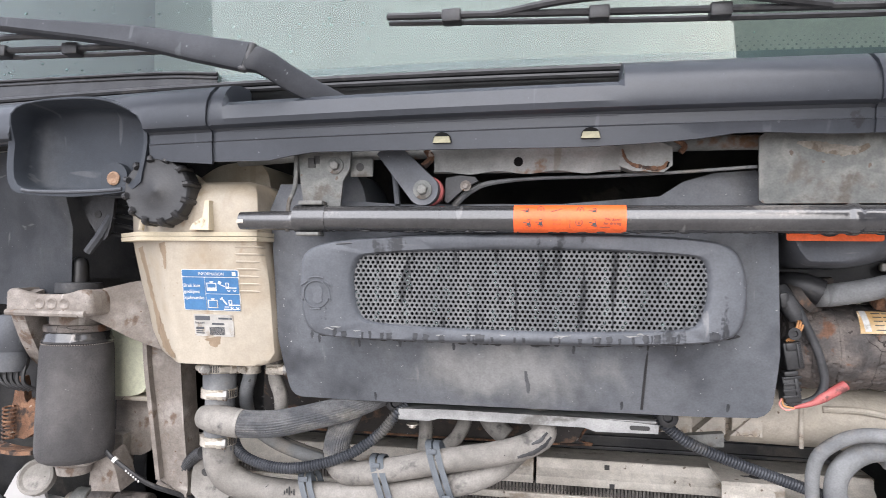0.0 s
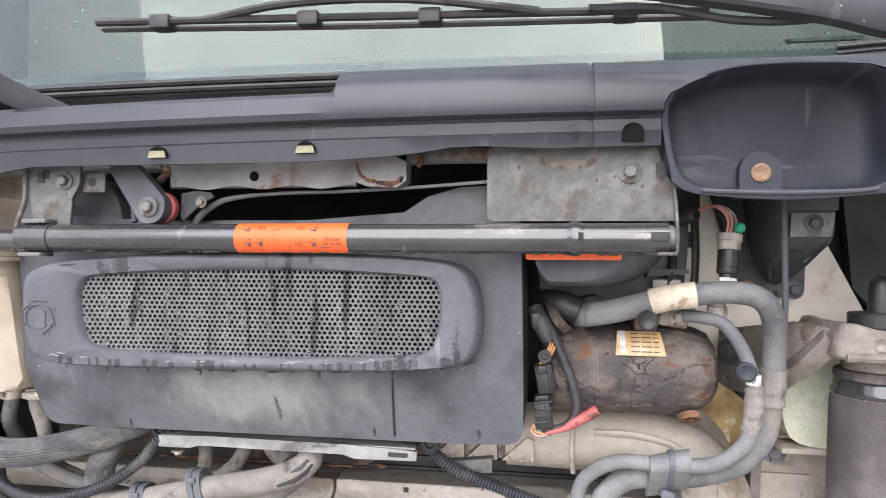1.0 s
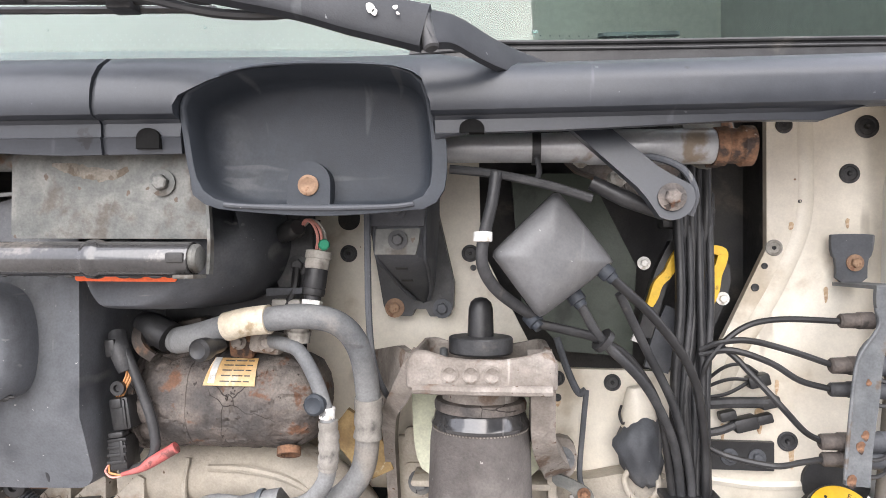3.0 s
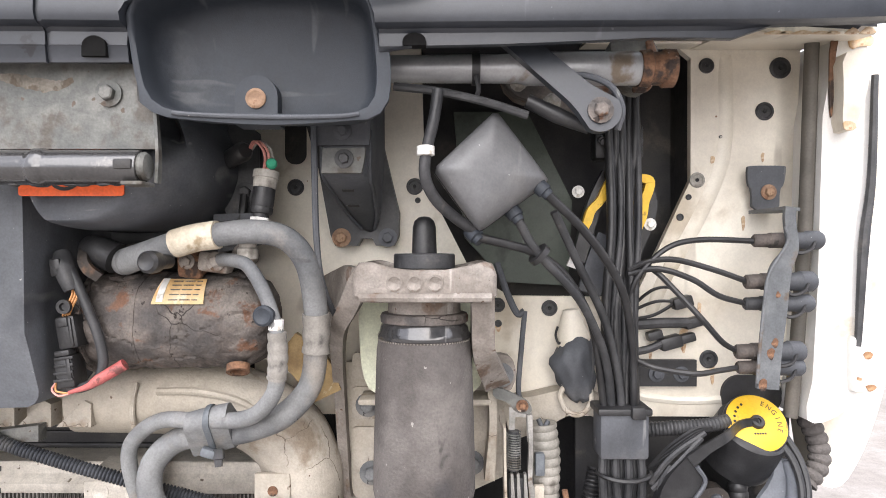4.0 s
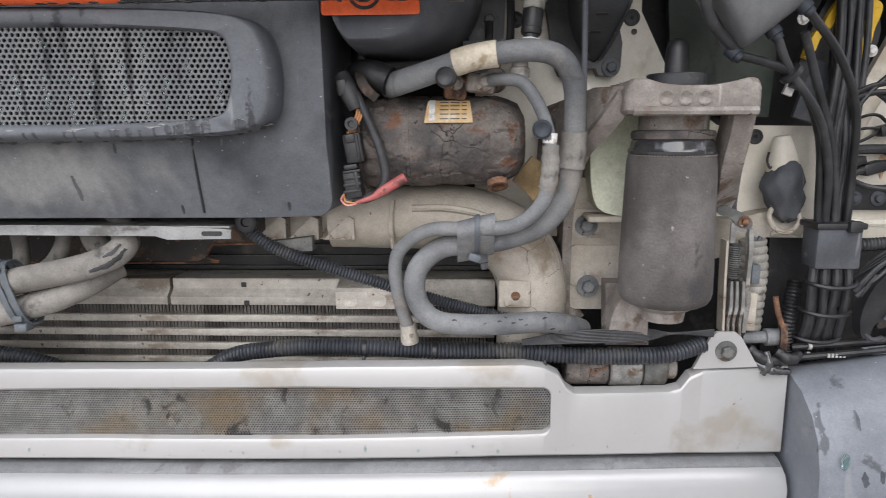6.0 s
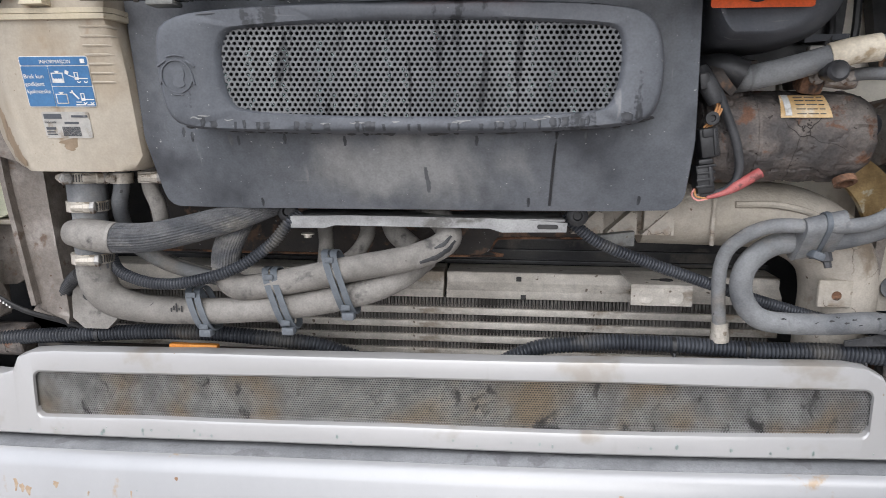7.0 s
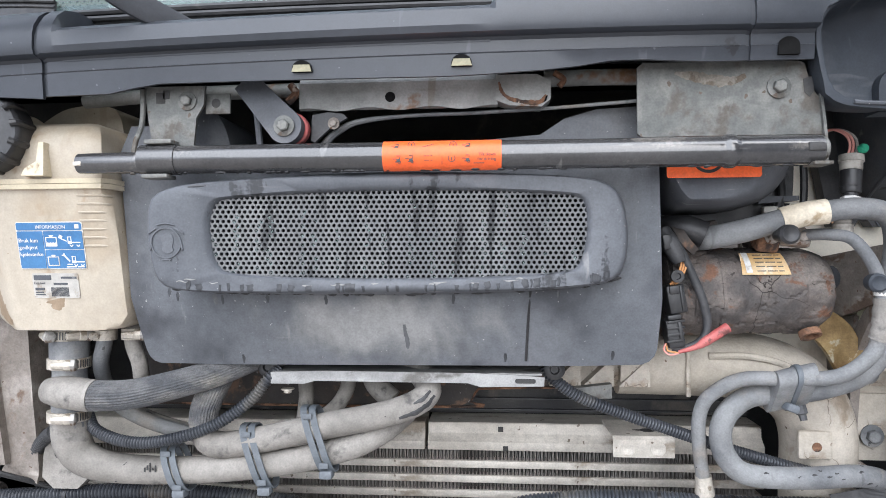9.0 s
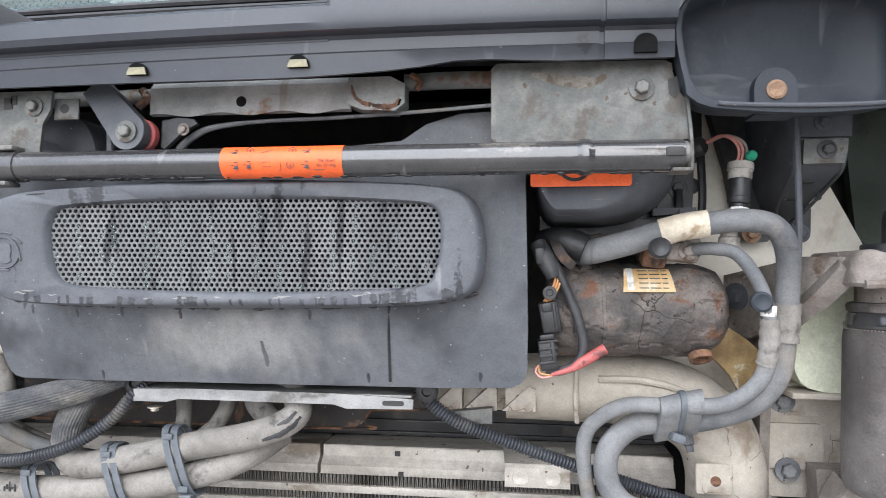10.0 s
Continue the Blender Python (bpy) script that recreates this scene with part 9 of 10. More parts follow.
prism(b, chaikin([(0.747, 1.712), (0.80, 1.706), (0.872, 1.700), (0.866, 1.672), (0.846, 1.652), (0.815, 1.656), (0.79, 1.672), (0.758, 1.684)], 1), 0.905, 0.94, 0.006)
part("gear_housing", b, M_CAN, motor, "grimy brown cast gear housing")
b = B()
prism(b, chaikin([(0.862, 1.742), (0.898, 1.745), (0.913, 1.735), (0.918, 1.712), (0.912, 1.700), (0.905, 1.682), (0.886, 1.684), (0.872, 1.700)], 1), 0.895, 0.925, 0.005)
part("mount_foot", b, M_GALV, motor, "rust edged mounting foot")
b = B()
tube(b, [(0.905, 0.893, 1.735), (0.909, 0.892, 1.712), (0.902, 0.893, 1.688), (0.888, 0.893, 1.683)], [0.004, 0.006, 0.006, 0.003], 8)
part("rust_scale", b, M_RUST, motor, "flaking brown rust")
for q in ((0.742, 0.88, 1.70), (0.765, 0.885, 1.688), (0.80, 0.89, 1.668)):
    b = B()
    lathe(b, q, (0.3, -1, 0.2), [(0, 0.009), (0.008, 0.009), (0.010, 0.006), (0.016, 0.005)], 10)
    part("linkage_joint", b, M_CONN, motor)

# latch bracket with rubber capped couplings
lat = thing("coupling_bracket", (1.08, 1.0, 1.35), "grey steel bracket with rubber capped couplings and cables", "bracket")
b = B()
prism(b, chaikin([(1.0705, 1.618), (1.0735, 1.620), (1.1175, 1.620), (1.1195, 1.617), (1.1165, 1.596), (1.1110, 1.590), (1.1105, 1.562), (1.076, 1.562), (1.0765, 1.590), (1.0710, 1.597)], 1), 1.028, 1.034, 0.0015)
bp_ = part("mount_plate", b, M_COVER, lat)
bolt((1.0965, 1.0275, 1.5865), 0.0058, bp_, M_TAN)
b = B()
slab(b, [(1.0805, 0.945, 1.562), (1.0800, 0.945, 1.5460), (1.0830, 0.945, 1.5200), (1.0790, 0.945, 1.5070), (1.0690, 0.945, 1.4880), (1.0640, 0.945, 1.4450), (1.0580, 0.945, 1.3980), (1.0550, 0.945, 1.3560)], [0.0125, 0.0125, 0.0125, 0.016, 0.0245, 0.025, 0.0245, 0.0245], [0.006, 0.006, 0.006, 0.006, 0.006, 0.006, 0.006, 0.006], 0.0015)
prism(b, [(1.0745, 1.5595), (1.0745, 1.5635), (1.1105, 1.5640), (1.1105, 1.5600)], lambda x, z: 0.943 + 1.6 * max(0.0, x - 1.088), 1.034, 0.001)
arm_b = part("bracket_arm", b, M_DULLSTEEL, lat, "cranked grey steel arm with rust")
b = B()
tube(b, [(1.0730, 0.9415, 1.5400), (1.0760, 0.9415, 1.5220), (1.0560, 0.9415, 1.4880), (1.0500, 0.9415, 1.4530), (1.0450, 0.9415, 1.4020), (1.0420, 0.9415, 1.3630)], 0.0020, 8)
part("folded_edge", b, M_DULLSTEEL, arm_b, "bright folded edge")
random.seed(17)
for hx, hz, hr in ((1.0620, 1.4090, 0.0045), (1.0580, 1.3970, 0.0055), (1.0660, 1.4630, 0.003), (1.0490, 1.3610, 0.0065)):
    b = B()
    prism(b, chaikin([(hx + hr * random.uniform(0.5, 1.2) * math.cos(q), hz + 1.3 * hr * random.uniform(0.5, 1.2) * math.sin(q)) for q in np.linspace(0, 5.5, 9)], 1), 0.9412, 0.9425, 0.0003)
    part("rust_spot", b, M_RUST, arm_b, "brown rust bloom")
ends = [(1.5245, 1.048, 1.130, 0.0092), (1.4765, 1.0385, 1.122, 0.0100), (1.4510, 1.0375, 1.119, 0.0088), (1.3950, 1.0275, 1.109, 0.0100), (1.3765, 1.0295, 1.108, 0.0088)]
for k, (z, x0, x1, r) in enumerate(ends):
    y = 0.965
    b = B()
    lathe(b, (x0, y, z), (1, 0, 0.02), [(0, r * 0.65), (0.002, r * 0.85), (0.018, r * 0.9), (0.019, r), (0.034, r)], 14)
    part("coupling_boot", b, M_BROWNBOOT if k != 2 else M_BLACKDUST, lat)
    b = B()
    lathe(b, (x1 - 0.042, y, z), (1, 0, 0.02), [(0, r), (0.020, r * 1.1), (0.022, r * 1.25), (0.036, r * 1.2), (0.040, r * 0.9)], 14)
    dc = part("dust_cap", b, M_COVER, lat)
    b = B()
    tube(b, [(x1 - 0.015, y - r, z), (x1 - 0.022, y - r * 1.4, z - 0.010), (x1 - 0.035, y - r * 1.2, z - 0.014), (x1 - 0.042, y - r * 0.5, z - 0.004)], 0.0022, 6)
    part("cap_strap", b, M_BLACK, dc)
wires = [
    [(0.905, 0.972, 1.45), (0.914, 0.965, 1.482), (0.945, 0.96, 1.515), (0.985, 0.962, 1.5255), (1.052, 0.965, 1.524)],
    [(0.905, 0.97, 1.49), (0.925, 0.962, 1.500), (0.955, 0.958, 1.5025), (1.0, 0.960, 1.491), (1.040, 0.965, 1.4775)],
    [(0.905, 0.97, 1.485), (0.935, 0.958, 1.492), (0.973, 0.952, 1.480), (1.005, 0.958, 1.461), (1.039, 0.965, 1.4515)],
    [(0.910, 0.975, 1.500), (0.933, 0.965, 1.490), (0.957, 0.955, 1.464), (0.983, 0.945, 1.433), (1.008, 0.955, 1.408), (1.029, 0.965, 1.396)],
    [(0.912, 0.97, 1.385), (0.935, 0.965, 1.376), (0.975, 0.95, 1.372), (1.005, 0.958, 1.374), (1.031, 0.965, 1.3765)],
]
for r in wires:
    b = B()
    tube(b, r, 0.0034, 8)
    part("cable", b, M_BLACK, lat)

# small wires, clips and boots on the cream wall
clips = thing("wall_wiring", (0.96, 1.04, 1.35), "short black wires with plugs on the cab wall", "wiring")
for r in ([(0.925, 1.035, 1.44), (0.95, 1.03, 1.462), (0.972, 1.03, 1.466), (0.99, 1.035, 1.456)], [(0.925, 1.035, 1.435), (0.955, 1.03, 1.448), (0.985, 1.03, 1.448)], [(0.925, 1.035, 1.425), (0.95, 1.03, 1.430), (0.97, 1.03, 1.440), (0.986, 1.035, 1.45)]):
    b = B()
    tube(b, r, 0.0022, 6)
    part("wire", b, M_BLACK, clips)
for p, s in (((0.990, 1.034, 1.447), 0.009), ((1.004, 1.036, 1.421), 0.008), ((0.975, 1.034, 1.396), 0.010), ((0.998, 1.038, 1.401), 0.007), ((0.955, 1.034, 1.405), 0.007)):
    b = B()
    box(b, (p[0] - s * 1.4, p[0] + s * 1.4), (p[1] - s, p[1] + s), (p[2] - s * 0.8, p[2] + s * 0.8), s * 0.3, rot=(0, -15, 0))
    part("plug", b, M_BLACK, clips)
b = B()
tube(b, [(0.925, 1.03, 1.418), (0.96, 1.03, 1.421), (1.0, 1.034, 1.421)], 0.0065, 8)
part("sleeve", b, M_BLACKDUST, clips)
b = B()
tube(b, [(0.92, 1.03, 1.383), (0.945, 1.028, 1.388), (0.965, 1.03, 1.396)], 0.005, 8)
part("sleeve", b, M_BLACKDUST, clips)
b = B()
prism(b, [(0.935, 1.372), (1.012, 1.372), (1.012, 1.338), (0.935, 1.338)], 1.042, 1.050, 0.002)
pl = part("black_plate", b, M_BLACK, clips)
for x in (0.960, 0.992):
    bolt((x, 1.0415, 1.354), 0.006, pl, M_COVER)

boot = thing("rubber_boot", (0.85, 1.0, 1.33), "dark grey wrinkled rubber boot below a cream sleeve", "boot")
b = B()
loops = []
for s_, cx_, rx_, ry_ in ((0, 0.853, 0.012, 0.012), (0.006, 0.852, 0.018, 0.018), (0.016, 0.850, 0.022, 0.022), (0.026, 0.848, 0.0255, 0.024), (0.034, 0.847, 0.0250, 0.024), (0.045, 0.850, 0.0245, 0.023), (0.055, 0.851, 0.0225, 0.022), (0.066, 0.853, 0.019, 0.018), (0.075, 0.855, 0.013, 0.014), (0.080, 0.855, 0.004, 0.005)):
    row = []
    for k in range(36):
        a_ = 2 * math.pi * k / 36
        fold = 1 + 0.07 * math.sin(5 * a_ + s_ * 90) + 0.05 * math.sin(9 * a_ - s_ * 140)
        spike = 0.010 * math.exp(-((a_ - math.pi) / 0.16) ** 2) * math.exp(-((s_ - 0.030) / 0.006) ** 2)
        row.append((cx_ + rx_ * fold * math.cos(a_) - spike, 1.010 + ry_ * fold * math.sin(a_), 1.406 - s_ + 0.002 * math.sin(3 * a_)))
    loops.append(row)
loft(b, loops)
part("boot_body", b, M_COVER, boot)
b = B()
lathe(b, (0.850, 1.018, 1.394), (-0.10, 0, 1), [(0, 0.021), (0.012, 0.020), (0.030, 0.015), (0.045, 0.010), (0.046, 0.006)], 20)
part("cream_sleeve", b, M_CREAM, boot)
b = B()
tube(b, [(0.866, 1.0, 1.345), (0.866, 0.993, 1.328), (0.852, 0.990, 1.315), (0.837, 0.995, 1.318), (0.830, 1.002, 1.334), (0.836, 1.006, 1.347)], 0.0034, 8)
part("loop", b, M_CASTW, boot)
b = B()
tube(b, [(0.829, 1.015, 1.418), (0.826, 1.012, 1.408), (0.829, 1.010, 1.398), (0.833, 1.010, 1.40)], 0.0016, 6)
part("wire_tail", b, M_BLACK, boot)
b = B()
slab(b, [(0.765, 1.035, 1.300), (0.80, 1.035, 1.308), (0.835, 1.03, 1.322), (0.86, 1.03, 1.324), (0.885, 1.03, 1.316)], [0.055, 0.045, 0.034, 0.030, 0.026], [0.03] * 5, 0.005)
single("support_casting", b, M_CASTW, "cream support casting below the cab wall", "casting")

# levelling valve linkage
lvl = thing("levelling_valve", (0.775, 0.96, 1.19), "levelling valve with linkage, coil spring and rubber bellows", "valve")
b = B()
prism(b, chaikin([(0.738, 1.385), (0.750, 1.392), (0.768, 1.388), (0.774, 1.366), (0.765, 1.345), (0.744, 1.346)], 1), 0.968, 0.985, 0.003)
ear = part("pivot_ear", b, M_CAST, lvl)
bolt((0.755, 0.9675, 1.367), 0.0085, ear, M_HOSEB)
b = B()
prism(b, chaikin([(0.744, 1.356), (0.760, 1.352), (0.785, 1.340), (0.790, 1.330), (0.786, 1.324), (0.770, 1.326), (0.762, 1.338), (0.744, 1.343)], 1), 0.954, 0.958, 0.001)
arm_ = part("link_arm", b, M_GALV, lvl)
bolt((0.778, 0.9535, 1.334), 0.0042, arm_, M_RUST)
b = B()
prism(b, [(0.763, 1.332), (0.789, 1.332), (0.788, 1.296), (0.784, 1.292), (0.783, 1.320), (0.770, 1.321), (0.769, 1.300), (0.763, 1.298)], 0.955, 0.958, 0.0008)
part("link_plate", b, M_STEEL, lvl)
b = B()
slab(b, [(0.786, 0.953, 1.325), (0.7875, 0.953, 1.29), (0.7865, 0.953, 1.25), (0.7885, 0.953, 1.235), (0.786, 0.953, 1.19)], [0.006, 0.005, 0.005, 0.007, 0.005], [0.010] * 5, 0.001)
part("link_rod", b, M_STEEL, lvl)
b = B()
slab(b, [(0.7575, 0.958, 1.31), (0.758, 0.958, 1.26), (0.760, 0.958, 1.19)], [0.003] * 3, [0.02] * 3, 0.0006)
part("valve_plate", b, M_CASTW, lvl)
b = B()
lathe(b, (0.768, 0.953, 1.306), (0, 0, -1), [(0, 0.0062), (0.046, 0.0062)], 14)
part("spring_core", b, M_BLACKDUST, lvl)
b = B()
helix = [(0.768 + 0.0082 * math.cos(k * 0.7), 0.953 + 0.0082 * math.sin(k * 0.7), 1.304 - k * 0.00031) for k in range(140)]
tube(b, helix, 0.0009, 5, 1)
part("coil_spring", b, M_GALV, lvl, "fine steel coil spring")
for x in (0.7655, 0.7725, 0.7805):
    b = B()
    slab(b, [(x, 0.950, 1.258), (x + 0.001, 0.949, 1.225), (x - 0.001, 0.950, 1.205), (x, 0.950, 1.180)], [0.003, 0.0045, 0.003, 0.004], [0.008] * 4, 0.0008)
    part("valve_rod", b, M_STEEL, lvl)
b = B()
box(b, (0.762, 0.792), (0.956, 0.975), (1.182, 1.250), 0.003)
part("valve_body", b, M_BLACKDUST, lvl)
b = B()
box(b, (0.7925, 0.804), (0.957, 0.966), (1.190, 1.240), 0.001)
part("side_plate", b, M_CASTW, lvl)
b = B()
tube(b, [(0.806, 0.990, 1.305), (0.809, 0.990, 1.26), (0.806, 0.990, 1.17)], [0.0175, 0.0195, 0.0185], 22, 10, (0.0105, 0.0018))
part("rubber_bellows", b, M_CONN, lvl, "grey ribbed rubber bellows")
b = B()
tube(b, [(0.80, 0.98, 1.312), (0.806, 0.978, 1.302), (0.812, 0.98, 1.310)], 0.003, 6)
part("bellows_tab", b, M_COVER, lvl)
b = B()
box(b, (0.7935, 0.8045), (0.955, 0.966), (1.252, 1.278), 0.002)
part("blue_block", b, M_TIE, lvl)
shaft = thing("brake_shaft", (0.83, 0.97, 1.17), "greasy steel shaft end with a rusty ring", "shaft")
b = B()
lathe(b, (0.79, 0.965, 1.178), (1, 0, 0.03), [(0, 0.008), (0.03, 0.008), (0.031, 0.0115), (0.05, 0.0115)], 14)
part("shaft_end", b, M_HOSEB, shaft)
b = B()
lathe(b, (0.838, 0.963, 1.180), (1, -0.3, 0), [(0, 0.012), (0, 0.019), (0.008, 0.019), (0.008, 0.012)], 20)
tube(b, [(0.84, 0.96, 1.195), (0.832, 0.958, 1.215), (0.828, 0.96, 1.235)], 0.0035, 8)
part("rusty_ring", b, M_RUST, shaft)
for k, (q0, q1, q2, rr_) in enumerate((((0.796, 0.952, 1.168), (0.812, 0.945, 1.156), (0.838, 0.948, 1.150), 0.0065), ((0.802, 0.95, 1.15), (0.822, 0.942, 1.142), (0.85, 0.95, 1.137), 0.005), ((0.83, 0.95, 1.165), (0.846, 0.944, 1.156), (0.862, 0.955, 1.160), 0.007), ((0.815, 0.945, 1.166), (0.818, 0.94, 1.150), (0.812, 0.945, 1.134), 0.0045))):
    b = B()
    tube(b, [q0, q1, q2], [rr_, rr_ * 1.2, rr_ * 0.9], 10, 6, (0.011, 0.0012))
    part("black_fitting", b, M_BAR if k % 2 else M_BLACK, shaft)

# steering shaft pieces visible in the bumper notch
for flip in (False, True):
    fx = (lambda x: AX - x) if flip else (lambda x: x)
    sgn = -1 if flip else 1
    piv = thing("cab_pivot", (fx(0.63), 0.965, 1.11), "rusty cab pivot tube with steel collars", "pivot", "cab pivots")
    for x0, ln, r, m_ in ((0.560, 0.056, 0.0245, M_CAN), (0.618, 0.042, 0.026, M_CAN if flip else M_STEEL), (0.662, 0.030, 0.025, M_GALV), (0.693, 0.014, 0.016, M_CAST)):
        b = B()
        lathe(b, (fx(x0), 0.968, 1.136), (sgn, 0, 0), [(0, r - 0.002), (0.002, r), (ln - 0.002, r), (ln, r - 0.002)], 24)
        part("pivot_tube" if r < 0.025 else "collar", b, m_, piv)
    b = B()
    prism(b, [(fx(x), z) for x, z in ((0.612, 1.25), (0.665, 1.25), (0.672, 1.165), (0.615, 1.165))], 0.97, 1.0, 0.004)
    part("pivot_web", b, M_CAST, piv)

# ---- oil filler at the corner ----
filler = thing("oil_filler", (1.03, 1.0, 1.2), "black oil filler neck with a yellow lettered cap and rubber strap", "filler")
nrm = Vector((-0.02, -0.80, 0.60)).normalized()
cc = Vector((1.062, 0.984, 1.3075))
b = B()
lathe(b, cc - nrm * 0.012, nrm, [(0, 0.036), (0.002, 0.0375), (0.008, 0.0375), (0.010, 0.0365)], 40)
part("cap_rim", b, M_BLACK, filler)
b = B()
lathe(b, cc - nrm * 0.004, nrm, [(0, 0.0355), (0.003, 0.0355), (0.004, 0.034), (0.004, 0.002)], 40)
yel = part("yellow_cap", b, M_YELLOW, filler, "yellow cap disc with black lettering")
b = B()
lathe(b, cc, nrm, [(0, 0.0085), (0.003, 0.0085), (0.005, 0.007), (0.005, 0.0035), (0.003, 0.003)], 20)
part("cap_button", b, M_BLACK, yel)
# lettering round the rim
right_v = Vector((1, 0, 0)) - nrm * nrm.x
right_v.normalize()
up_v = nrm.cross(right_v).normalized()
for k, ch in enumerate("ENGINE"):
    a = radians(62 - k * 17)
    cu = bpy.data.curves.new("letter", "FONT")
    cu.body, cu.size, cu.extrude, cu.align_x = ch, 0.0085, 0.00015, "CENTER"
    tmp = bpy.data.objects.new("letter", cu)
    me = bpy.data.meshes.new_from_object(tmp)
    bpy.data.objects.remove(tmp)
    bpy.data.curves.remove(cu)
    b = B()
    b.from_mesh(me)
    bpy.data.meshes.remove(me)
    radial = right_v * math.cos(a) + up_v * math.sin(a)
    tang = nrm.cross(radial)
    org = cc + radial * 0.0235 + nrm * 0.0002
    b.transform(Matrix(((-tang.x, radial.x, nrm.x, org.x), (-tang.y, radial.y, nrm.y, org.y), (-tang.z, radial.z, nrm.z, org.z), (0, 0, 0, 1))))
    part("lettering", b, M_BLACK, yel)
b = B()
for k in range(5):
    a = radians(120 + k * 14)
    q = cc + (right_v * math.cos(a) + up_v * math.sin(a)) * 0.026 + nrm * 0.0003
    lathe(b, q, nrm, [(0, 0.0018), (0.0002, 0.0018)], 6)
    q2 = cc + (right_v * -0.2 + up_v * (-0.7)) * 0.02 + right_v * (k * 0.003 - 0.002) + nrm * 0.0003
    lathe(b, q2, nrm, [(0, 0.0014), (0.0002, 0.0014)], 5)
part("printed_bars", b, M_BLACK, yel)
b = B()
lathe(b, cc - nrm * 0.012, -nrm + Vector((-0.30, 0.1, -0.75)), [(0, 0.037), (0.003, 0.0415), (0.030, 0.044), (0.056, 0.044), (0.062, 0.038), (0.09, 0.030)], 32)
part("filler_neck", b, M_BLACK, filler)
b = B()
slab(b, [cc + nrm * 0.003, cc + nrm * 0.005 + Vector((-0.022, -0.002, -0.004)), (1.011, 0.948, 1.301), (0.988, 0.946, 1.288), (0.968, 0.946, 1.273)], [0.009, 0.010, 0.011, 0.012, 0.014], [0.003, 0.003, 0.003, 0.004, 0.006], 0.001)
part("rubber_strap", b, M_BLACK, filler, "flat black rubber strap")
b = B()
prism(b, chaikin([(0.972, 1.284), (0.958, 1.272), (0.938, 1.250), (0.926, 1.215), (0.930, 1.186), (0.942, 1.184), (0.944, 1.200), (0.956, 1.210), (0.972, 1.232), (0.984, 1.250), (0.978, 1.266)], 1), lambda x, z: 0.944 + 0.10 * (x - 0.95), lambda x, z: 0.962 + 0.10 * (x - 0.95), 0.004)
nb = part("neck_bracket", b, M_BLACK, filler, "folded black rubber strap end")
b = B()
tube(b, [(0.975, 0.944, 1.268), (0.985, 0.945, 1.250), (0.972, 0.943, 1.230), (0.957, 0.942, 1.210)], 0.0026, 6)
part("strap_edge", b, M_COVER, nb)
for q0, q1, q2 in (((0.93, 0.96, 1.236), (0.955, 0.952, 1.268), (0.985, 0.955, 1.297)), ((0.928, 0.962, 1.242), (0.950, 0.954, 1.276), (0.990, 0.958, 1.302)), ((0.935, 0.958, 1.215), (0.938, 0.955, 1.245), (0.95, 0.955, 1.265))):
    b = B()
    tube(b, [q0, q1, q2], 0.0034, 7)
    part("neck_cable", b, M_BLACKDUST, filler)
b = B()
tube(b, [(0.936, 0.945, 1.190), (0.945, 0.942, 1.184), (0.958, 0.944, 1.186)], 0.0032, 7)
part("strap_hook", b, M_BLACKDUST, filler)
b = B()
prism(b, rrect(1.045, 1.122, 1.30, 1.352, 0.024, 8), 1.044, 1.0495, 0.001)
single("wall_aperture", b, M_VOID, "dark oval aperture in the lower cab wall", "aperture")
lock = thing("tow_hook", (1.03, 0.97, 1.19), "rusty hook and bolt behind the bumper corner", "hook")
b = B()
prism(b, chaikin([(0.973, 1.184), (0.982, 1.206), (0.995, 1.224), (1.012, 1.230), (1.026, 1.226), (1.034, 1.208), (1.039, 1.190), (1.030, 1.184), (1.018, 1.192), (1.004, 1.193), (0.990, 1.188)], 1), 0.985, 1.008, 0.006, 3)
hk = part("hook_body", b, M_DARKRUST, lock)
b = B()
lathe(b, (1.026, 0.985, 1.202), (0.5, -0.8, -0.2), [(0, 0.015), (0.006, 0.015), (0.007, 0.010), (0.016, 0.0095), (0.018, 0.006)], 10)
part("hook_bolt", b, M_COVER, hk)
b = B()
lathe(b, (1.014, 0.984, 1.214), (0, -1, 0.1), [(0, 0.008), (0.004, 0.007), (0.004, 0.003)], 9)
part("hook_pin", b, M_COVER, hk)
b = B()
tube(b, [(1.044, 1.0, 1.238), (1.046, 0.998, 1.215), (1.045, 1.0, 1.19)], 0.012, 14, 6, (0.010, 0.0015))
part("black_stub", b, M_BLACK, lock)
fund = thing("filler_shroud", (1.07, 0.98, 1.15), "dark moulded shroud round the filler opening", "shroud")
b = B()
ringp = [(1.098, 0.985, 1.262), (1.105, 0.980, 1.235), (1.100, 0.975, 1.205), (1.080, 0.968, 1.184), (1.05, 0.965, 1.172), (1.0, 0.965, 1.165), (0.95, 0.968, 1.160)]
tube(b, ringp, [0.006, 0.009, 0.011, 0.011, 0.009, 0.007, 0.005], 10)
part("shroud_rim", b, M_CORNER, fund)
b = B()
prism(b, chaikin([(1.052, 1.188), (1.062, 1.212), (1.080, 1.236), (1.086, 1.262), (1.104, 1.262), (1.110, 1.225), (1.102, 1.196), (1.080, 1.182)], 1), 0.985, 0.992, 0.002)
part("shroud_flange", b, M_CORNER, fund, "grey flange of the shroud")
b = B()
prism(b, [(0.86, 1.30), (1.14, 1.30), (1.14, 1.12), (0.86, 1.12)], 1.06, 1.07, 0)
part("shroud_back", b, M_VOID, fund)
pipes = thing("corner_pipes", (1.08, 0.97, 1.16), "thin black pipes curving along the bumper corner", "pipes")
